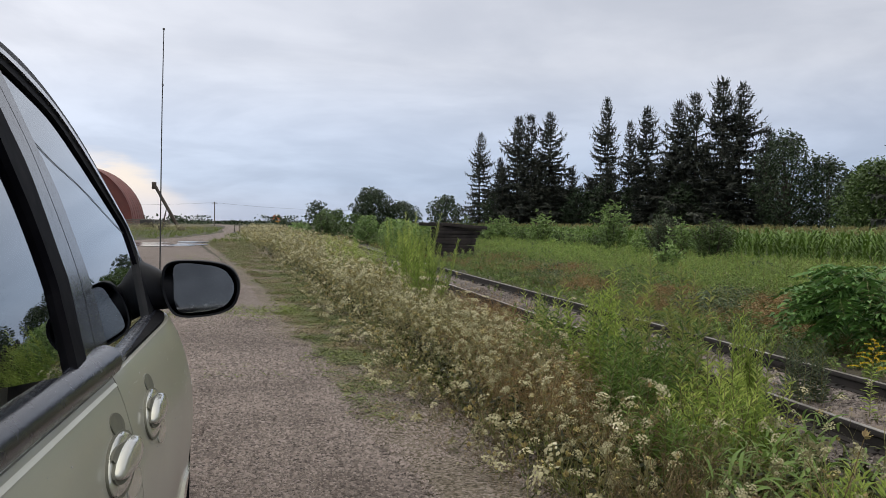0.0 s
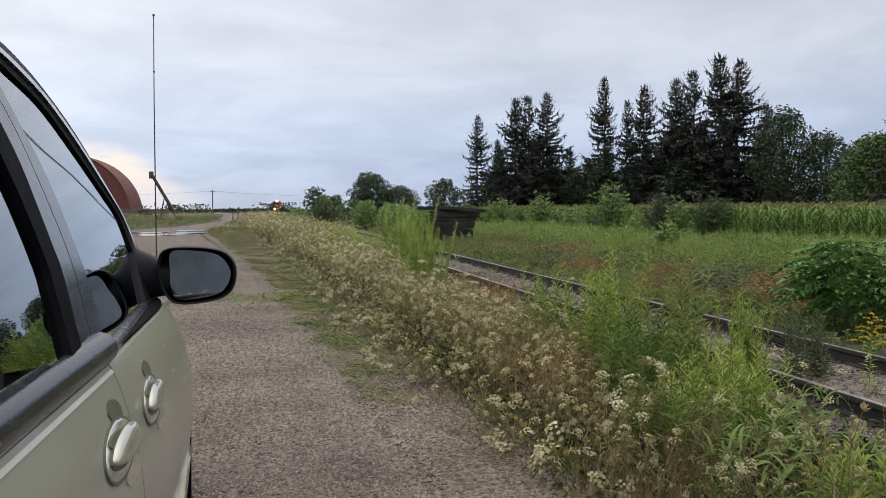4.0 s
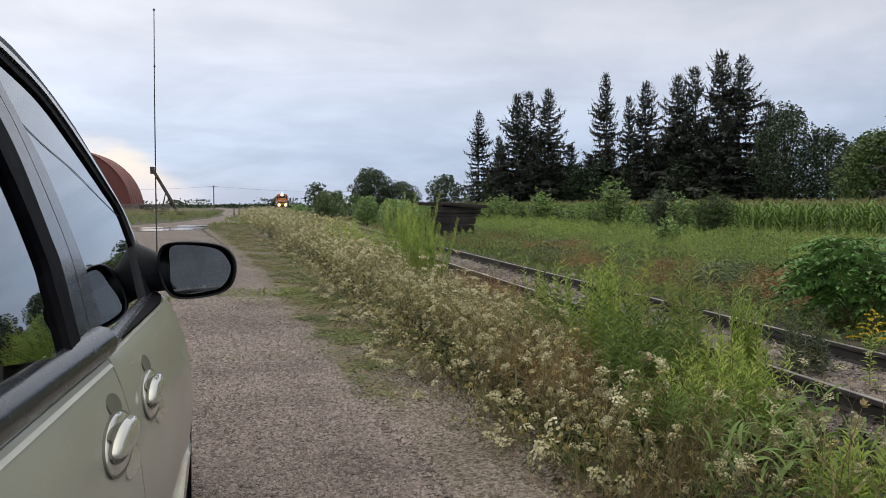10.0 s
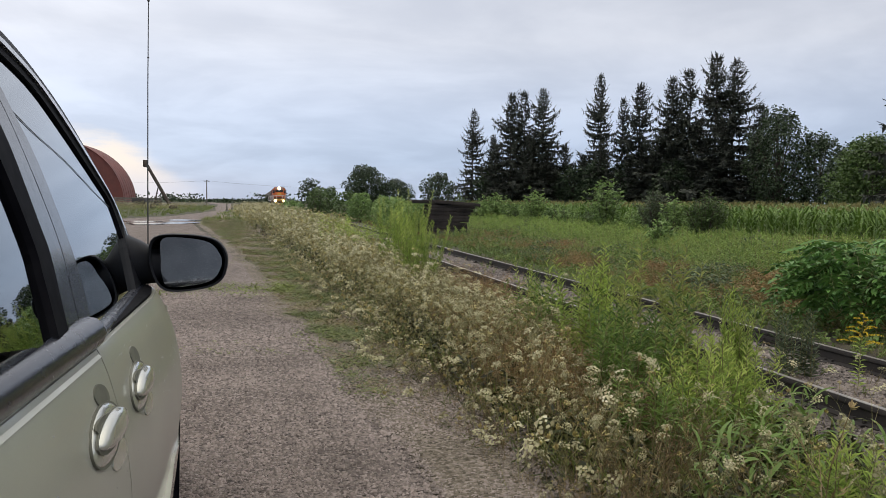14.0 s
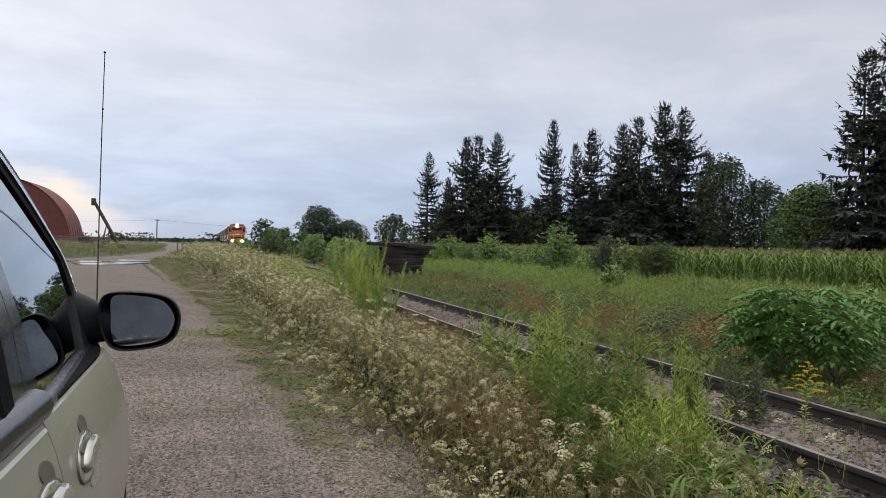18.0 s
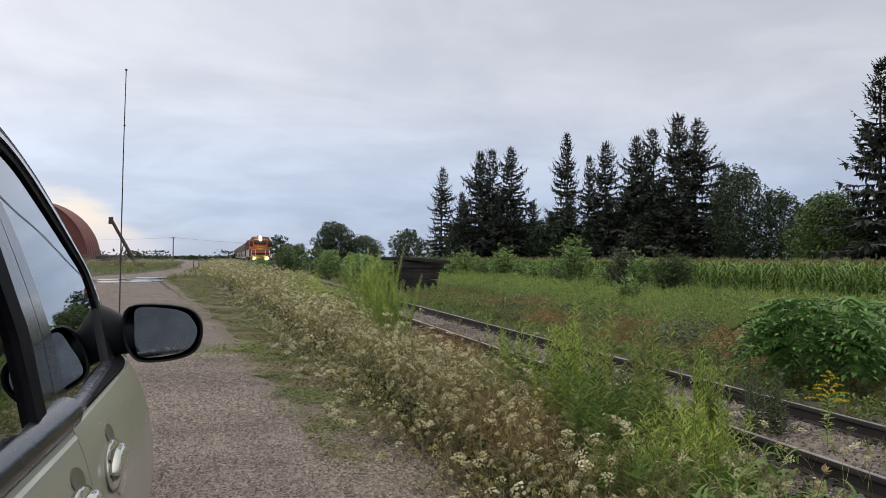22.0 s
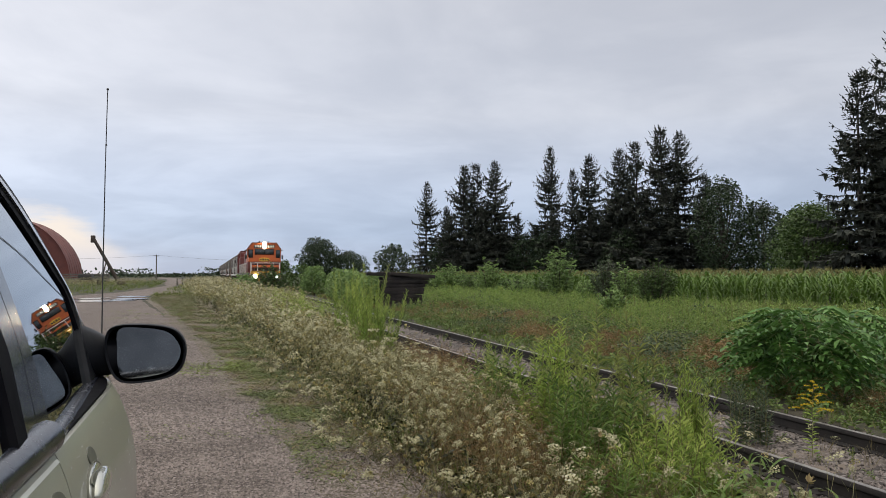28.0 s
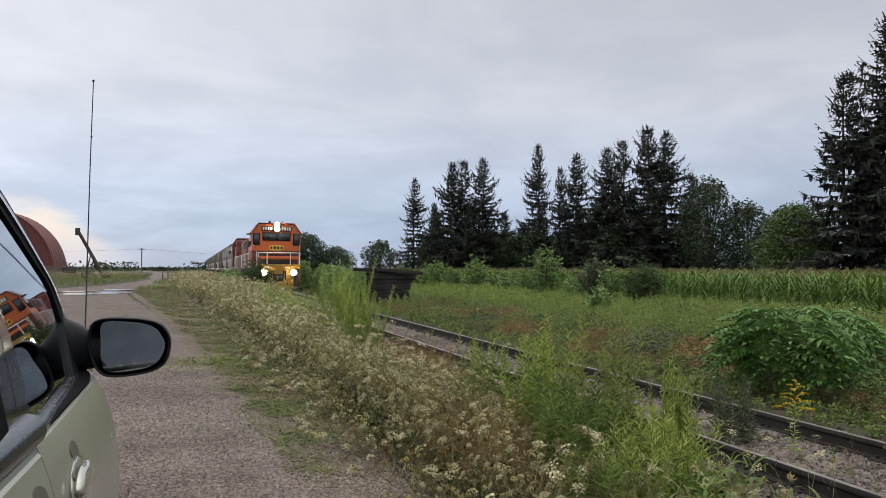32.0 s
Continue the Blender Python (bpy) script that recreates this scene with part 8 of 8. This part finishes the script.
scatter("grass_heap", "tan heap of withered grass beside the rail", "dry grass", [M_TAN], [(grass_t[0], heap[::2]), (grass_t[2], heap[1::2])])


def flowering_goldenrod(x, y, h):
    """A leafy stem with arching side branches set with yellow florets."""
    r2 = np.random.default_rng(40)
    t = thing("flowering_goldenrod", "single goldenrod in yellow bloom beside the rail", "goldenrod", "weed clumps beside the track", pose(x, y, -0.30))
    st, lf = Soup(), Soup()
    path_tubes(st, [(0, 0, 0), (0.01, 0.0, h * 0.55), (0.03, 0.0, h)], 0.005, 0.002)
    for k in range(34):
        b, u = k * 2.4, 0.08 + 0.62 * k / 34
        add_path_leaf(lf, (0.01 * u, 0, h * u), (math.cos(b), math.sin(b), 0.35), 0.10 * r2.uniform(0.7, 1.1), 0.017, 0, LEAF, r2.normal() * 0.4)
    for nm, q, m2 in (("stem", st, M_STEM), ("foliage", lf, M_GOLDROD)):
        ob = new(nm, q.mesh("goldenrod_" + nm, [m2]))
        ob.parent = t
    for k in range(18):
        u = k / 17
        b = k * 2.4
        l = 0.20 * (1 - u) ** 0.8 + 0.03
        p0 = np.array([0.025, 0, h * (0.58 + 0.42 * u)])
        d = np.array([math.cos(b), math.sin(b), 0])
        q = Soup()
        pts = [p0 + d * l * w + np.array([0, 0, l * (0.55 * w - 0.45 * w * w)]) for w in (0, 0.35, 0.7, 1.0)]
        path_ribbon(q, pts, 0.005, 0.003, 1, 0)
        for j in range(int(10 + 120 * l)):
            w = r2.uniform(0.15, 1.0) * 3
            i = min(int(w), 2)
            c = pts[i] + (pts[i + 1] - pts[i]) * (w - i)
            add_path_leaf(q, c, (r2.normal() * 0.5, r2.normal() * 0.5, 1), 0.020, 0.013, 0, FLAT, r2.uniform(0, 3))
        ob = new("flower_branch", q.mesh("goldenrod_branch", [M_GOLDTOP, M_STEM]))
        ob.parent = t


flowering_goldenrod(5.5, 6.03, 0.74)
G4 = "green clump of weeds in the verge"
for x, y, h, n, sp, sd in ((2.2, 20.0, 1.15, 45, 0.7, 44), (3.2, 24.0, 1.25, 50, 0.8, 45), (2.6, 31.0, 1.2, 45, 0.9, 46), (1.4, 38.0, 1.0, 40, 0.9, 47), (3.5, 18.5, 1.0, 30, 0.5, 48), (3.4, 35.0, 1.2, 40, 0.8, 49)):
    clump("goldenrod_clump", G4, x, y, h, n, sp, sd, 0.17, 0.2, 26)

# ---------------------------------------------------------------- big pinnate-leaved bushes across the track
def pinnate_mesh(seed, L=0.55, pairs=8, leaflet=0.15):
    r2 = np.random.default_rng(seed)
    s = Soup()
    pts = [np.array([0, L * u, 0.14 * math.sin(u * 3.0) * L - 0.62 * L * u * u]) for u in np.linspace(0, 1, 7)]
    path_tubes(s, pts, 0.004, 0.0015, 1)
    for k in range(pairs):
        u = 0.18 + 0.78 * k / (pairs - 1)
        f = u * 6
        i = min(int(f), 5)
        p = pts[i] + (pts[i + 1] - pts[i]) * (f - i)
        for sd in (-1, 1):
            l = leaflet * (0.75 + 0.5 * math.sin(math.pi * u)) * r2.uniform(0.85, 1.1)
            s.add(LEAF, [along(p, (sd * 0.95, 0.35, -0.45 + r2.normal() * 0.15), (l * 0.40, l, l), r2.normal() * 0.2)])
    s.add(LEAF, [along(pts[-1], (0, 1, -0.5), (leaflet * 0.4, leaflet, leaflet), 0)])
    return s.mesh("pinnate_leaf", [M_SUMAC, M_STEM])


PINNATE = [pinnate_mesh(600 + k, 0.42 + 0.06 * k, 7 + k % 3) for k in range(4)]


def sumac(x, y, w, h, n, seed, label):
    r2 = np.random.default_rng(seed)
    t = thing("sumac_bush", label, "bush", "pinnate-leaved bushes", pose(x, y, float(ground_z(x, y))))
    st = Soup()
    k = 0
    while k < n:
        a = r2.uniform(0, 6.28)
        rad = w / 2 * math.sqrt(r2.uniform(0.05, 1)) * 0.74
        hh = h * (1 - 0.75 * (rad / (w / 2)) ** 2) * (0.22 + 0.74 * r2.uniform() ** 0.55)
        p = np.array([math.cos(a) * rad, math.sin(a) * rad, hh])
        if k % 12 == 0:
            path_tubes(st, [(p[0] * 0.2, p[1] * 0.2, 0), (p[0] * 0.6, p[1] * 0.6, hh * 0.6), p], 0.010, 0.004)
        b = a + r2.normal() * 0.7
        ob = reuse("leaf", PINNATE[k % 4], t, Matrix(along(p, (math.cos(b), math.sin(b), r2.uniform(0.0, 0.7)), np.ones(3) * r2.uniform(0.75, 1.15), r2.normal() * 0.25).tolist()))
        k += 1
    ob = new("branchwork", st.mesh("sumac_branchwork", [M_STEM]))
    ob.parent = t


sumac(8.35, 9.35, 1.65, 1.42, 270, 71, "dense dark green bush with long pinnate leaves")
sumac(10.9, 11.2, 2.6, 1.35, 150, 72, "green pinnate-leaved bush behind the first")
sumac(12.6, 12.6, 2.2, 1.0, 60, 74, "light green pinnate-leaved bush in the meadow")

# ---------------------------------------------------------------- meadow across the track
def bushy_tpl(h, n, leaf, seed, stems=4, width=0.3):
    """A rounded many-stemmed weed with fine leaves."""
    r2 = np.random.default_rng(seed)
    s = Soup()
    for k in range(stems):
        a = k * 2.4 + r2.uniform(-0.4, 0.4)
        tip = np.array([math.cos(a) * 0.32 * h, math.sin(a) * 0.32 * h, h * r2.uniform(0.7, 1.0)])
        path_ribbon(s, [np.zeros(3), tip], 0.008, 0.004, 0, k)
        for j in range(n):
            u, b, l = r2.uniform(0.15, 1.0), r2.uniform(0, 6.28), leaf * r2.uniform(0.6, 1.2)
            o = np.array([math.cos(b), math.sin(b), 0.3]) * leaf * r2.uniform(0, 1.2)
            add_path_leaf(s, tip * u + o, (math.cos(b), math.sin(b), r2.uniform(-0.3, 0.7)), l, l * width, 1, FLAT, r2.uniform(-1.4, 1.4))
    return s.template()


rod_t = [goldenrod_tpl(0.60 + 0.07 * k, 20, 0.15, 700 + k, 0.24, shape=FLAT, tubes=False, low=0.3, upright=0.1) for k in range(4)]
rod_f = [goldenrod_tpl(0.66 + 0.08 * k, 15, 0.18, 710 + k, 0.30, shape=FLAT, tubes=False, low=0.4, upright=0.1) for k in range(3)]
weed_t = [bushy_tpl(0.60, 12, 0.10, 720 + k, 4, 0.42) for k in range(3)]
rus_t = [dry_tpl(0.55, 730, 6, 0.008), bushy_tpl(0.60, 18, 0.075, 740, 5, 0.34), bushy_tpl(0.52, 18, 0.065, 741, 5, 0.34)]
ge4 = [[] for _ in range(4)]
ga, gb, gc, gd, gg, gf = [[] for _ in range(7)], [[] for _ in range(3)], [[] for _ in range(3)], [[] for _ in range(4)], [[] for _ in range(3)], []


def colony(x, y, r, kind, n, hq):
    """Plants of one kind in a patch that is tallest in the middle."""
    for _ in range(n):
        a, q = rng.uniform(0, 6.28), math.sqrt(rng.uniform())
        px, py = x + math.cos(a) * q * r, y + math.sin(a) * q * r * 1.15
        if px < 8.0 or px > 23.4 or math.hypot(px - 10.2, py - 42.2) < 1.9 or math.hypot(px - 8.15, py - 9.4) < 1.0:
            continue
        k = hq * (1.05 - 0.45 * q * q) * rng.uniform(0.8, 1.15)
        m = place(rng, px, py, k, k, 0.10)
        if kind == "rod":
            (ga[int(rng.integers(4))] if py < 32 else ga[4 + int(rng.integers(3))]).append(m)
        else:
            {"rus": gb, "weed": gc, "grey": gg}[kind][int(rng.integers(3))].append(m)


for y0, y1, n in ((2, 14, 190), (14, 30, 330), (30, 60, 300), (60, 110, 130)):
    for _ in range(n):
        y, x = rng.uniform(y0, y1), 8.3 + 15.2 * rng.uniform() ** (1.15 if y < 30 else 0.9)
        v = float(wave(x, y, 0.42, 1.0)) + 0.5 * rng.normal() * 0.6
        w = rng.uniform()
        if x < 13.5 and v > 0.05:
            kind = "rus" if w < 0.62 else "weed"
        elif x < 12.5:
            kind = "weed" if w < 0.40 else "grey" if w < 0.62 else "rod"
        else:
            kind = "rod" if w < 0.84 else "weed" if w < 0.92 else "grey"
        r = rng.uniform(0.45, 1.0) * (1.0 if y < 30 else 1.5)
        hq = (0.62 + 0.055 * min(x - 8, 9)) * rng.uniform(0.8, 1.25)
        colony(x, y, r, kind, int(26 * r * r * (1.0 if y < 30 else 0.5)) + 4, hq)
    for _ in range(int(n * 4)):
        y, x = rng.uniform(y0, y1), rng.uniform(13.0, 23.4)
        k = rng.uniform(0.7, 1.1)
        (ga[int(rng.integers(4))] if y < 32 else ga[4 + int(rng.integers(3))]).append(place(rng, x, y, k, k, 0.12))
    for _ in range(n * 4):
        y, x = rng.uniform(y0, y1), rng.uniform(7.9, 13.0)
        k = rng.uniform(0.3, 0.6)
        (gc if rng.uniform() < 0.45 else gb)[int(rng.integers(3))].append(place(rng, x, y, k, k, 0.15))
        if rng.uniform() < 0.10:
            gf.append(place(rng, x - 0.4, y, 0.6, 1.1, 0.15))
colony(9.6, 12.6, 0.9, "rus", 60, 1.0)
colony(9.0, 11.4, 0.5, "rus", 24, 0.7)
colony(10.2, 17.8, 0.9, "rus", 40, 0.9)
colony(10.0, 22.5, 0.9, "rus", 40, 0.9)
colony(9.3, 14.8, 0.8, "grey", 44, 1.0)
for _ in range(260):
    y, x = rng.uniform(19.0, 27.5), rng.uniform(20.6, 23.2)
    gb[0].append(place(rng, x, y, 0.8, 1.3, 0.2))
for _ in range(2600):
    y, x = 2.5 + 45 * rng.uniform() ** 1.3, rng.uniform(7.05, 8.9)
    (gd if rng.uniform() < 0.25 else ge4)[int(rng.integers(4))].append(place(rng, x, y, 0.35, 1.0, 0.25))
scatter("trackside_weeds", "low leafy weeds along the ballast", "weeds", [M_STEM, M_WEED], list(zip([plant_tpl(0.22, 6, 0.10, 560 + k, 0.42) for k in range(4)], ge4)))
scatter("meadow_goldenrod", "meadow of unopened bright green goldenrod", "goldenrod", [M_STEM, M_MEADOW, M_MEADOWTIP], list(zip(rod_t + rod_f, ga)))
scatter("meadow_dry_weeds", "rusty brown withered weeds in the meadow", "dry weeds", [M_RUSSET, M_RUSSET], list(zip(rus_t, gb)))
scatter("meadow_grey_weeds", "bushy grey-green weeds in the meadow", "weeds", [M_STEM, M_GREYLEAF], list(zip(weed_t, gg)))
scatter("meadow_leafy_weeds", "dark green leafy weeds in the meadow", "weeds", [M_STEM, M_WEED], list(zip(weed_t, gc)))
scatter("trackside_grass", "low grass and weeds along the ballast", "grass", [M_GRASS], list(zip(grass_t, gd)))
scatter("meadow_lace", "scattered wild carrot heads in the meadow", "wild carrot", [M_STEM, M_LACELEAF, M_LACE, M_LACEOLD], [(lace_mid[0], gf[::2]), (lace_mid[3], gf[1::2])])
# sparse weeds in the ballast
gd, ge3 = [[] for _ in range(4)], [[] for _ in range(4)]
for _ in range(700):
    y, x = 3 + 45 * rng.uniform() ** 1.3, rng.uniform(3.8, 7.4)
    if min(abs(x - TRACK_X + GAUGE / 2), abs(x - TRACK_X - GAUGE / 2)) < 0.06:
        continue
    zz = -0.285
    m = place(rng, x, y, 0.35, 0.9, 0.3)
    m[2, 3] = zz
    (gd if rng.uniform() < 0.5 else ge3)[int(rng.integers(4))].append(m)
scatter("ballast_weeds", "sparse weeds growing through the ballast", "weeds", [M_STEM, M_WEED], list(zip(low_t, gd)))
scatter("ballast_grass", "sparse dry grass growing through the ballast", "grass", [M_DRYGRASS], list(zip(grass_t, ge3)))

# ---------------------------------------------------------------- corn
def corn_tpl(h, seed, n=11, low=0.12):
    r2 = np.random.default_rng(seed)
    s = Soup()
    path_tubes(s, [(0, 0, 0), (0.01, 0, h * 0.6), (0, 0.01, h * 0.93)], 0.014, 0.006, 0)
    for k in range(n):
        u = low + (0.86 - low) * k / n
        b = (k % 2) * math.pi + r2.normal() * 0.45
        d = np.array([math.cos(b), math.sin(b), 1.15])
        l = 0.62 * (0.75 + 0.5 * math.sin(math.pi * u)) * r2.uniform(0.8, 1.1)
        t = tpl([(-0.5, 0, 0), (0.5, 0, 0), (-0.5, 0.45, 0.05), (0.5, 0.45, 0.05), (-0.35, 0.75, -0.16), (0.35, 0.75, -0.16), (0, 1, -0.55)], [(0, 1, 3, 2), (2, 3, 5, 4), (4, 5, 6)], 0)
        s.add(t, [along((0, 0, h * u), d, (0.075, l, l), 0)])
    for k in range(6):
        b = k * 1.05
        s.add(recolour(FLAT, 1), [along((0, 0, h * 0.90), (math.cos(b) * 0.35, math.sin(b) * 0.35, 1), (0.02, 0.26, 0.1), k)])
    return s.template()


corn_full = [corn_tpl(2.05, 800 + k) for k in range(4)]
corn_top = [corn_tpl(2.05, 810 + k, 5, 0.55) for k in range(3)]


def corn_limit(y):
    return np.interp(y, [0, 40, 46, 51.6, 91, 96, 200], [42, 42, 41, 45, 22.5, 70, 90])


gr = [[] for _ in range(7)]
for row in range(58):
    x = 24.0 + 0.76 * row
    y0, y1, step = 16, 140, (0.30 if row < 4 else 0.6 if row < 14 else 1.1)
    for y in np.arange(y0, y1, step):
        if x > float(corn_limit(y)):
            continue
        if y > 100 and row % 2:
            continue
        xx, yy = x + rng.normal() * 0.05, y + rng.normal() * 0.05
        m = place(rng, xx, yy, 0.9, 1.08, 0.04)
        gr[int(rng.integers(4)) if row < 4 else 4 + int(rng.integers(3))].append(m)
scatter("corn_field", "field of tall green corn in tassel", "corn", [M_CORN, M_TASSEL], list(zip(corn_full + corn_top, gr)))

# ---------------------------------------------------------------- rough grass by the barn and the fields to the left
gl = [[] for _ in range(4)]
rough_t = [grass_tpl(8, 0.32, 900 + k, 0.05, 0.4) for k in range(4)]
for _ in range(2800):
    y = 52 + 110 * rng.uniform() ** 1.2
    x = rng.uniform(-34, 3.0)
    L, Rr = float(np.interp(y, ROAD_Y, ROAD_L)), float(np.interp(y, ROAD_Y, ROAD_R))
    if L - 0.2 < x < Rr + 0.2:
        continue
    gl[int(rng.integers(4))].append(place(rng, x, y, 0.5, 1.2, 0.2))
for _ in range(900):
    y = rng.uniform(-3, 52)
    L = float(np.interp(y, ROAD_Y, ROAD_L))
    gl[int(rng.integers(4))].append(place(rng, L - 0.1 - 9 * rng.uniform() ** 1.5, y, 0.4, 0.9, 0.2))
scatter("rough_grass", "rough green grass and clover beside the lane", "grass", [M_GRASS], list(zip(rough_t, gl)))
gl = []
for _ in range(900):
    y = 66 + 60 * rng.uniform()
    x = rng.uniform(-26, -7)
    if x > float(np.interp(y, ROAD_Y, ROAD_L)) - 1:
        continue
    gl.append(place(rng, x, y, 0.8, 1.3, 0.15))
scatter("barn_weeds", "pale flowering weeds before the barn", "weeds", [M_STEM, M_LACELEAF, M_LACE, M_LACEOLD], [(lace_far[0], gl[::2]), (lace_far[3], gl[1::2])])

motions()
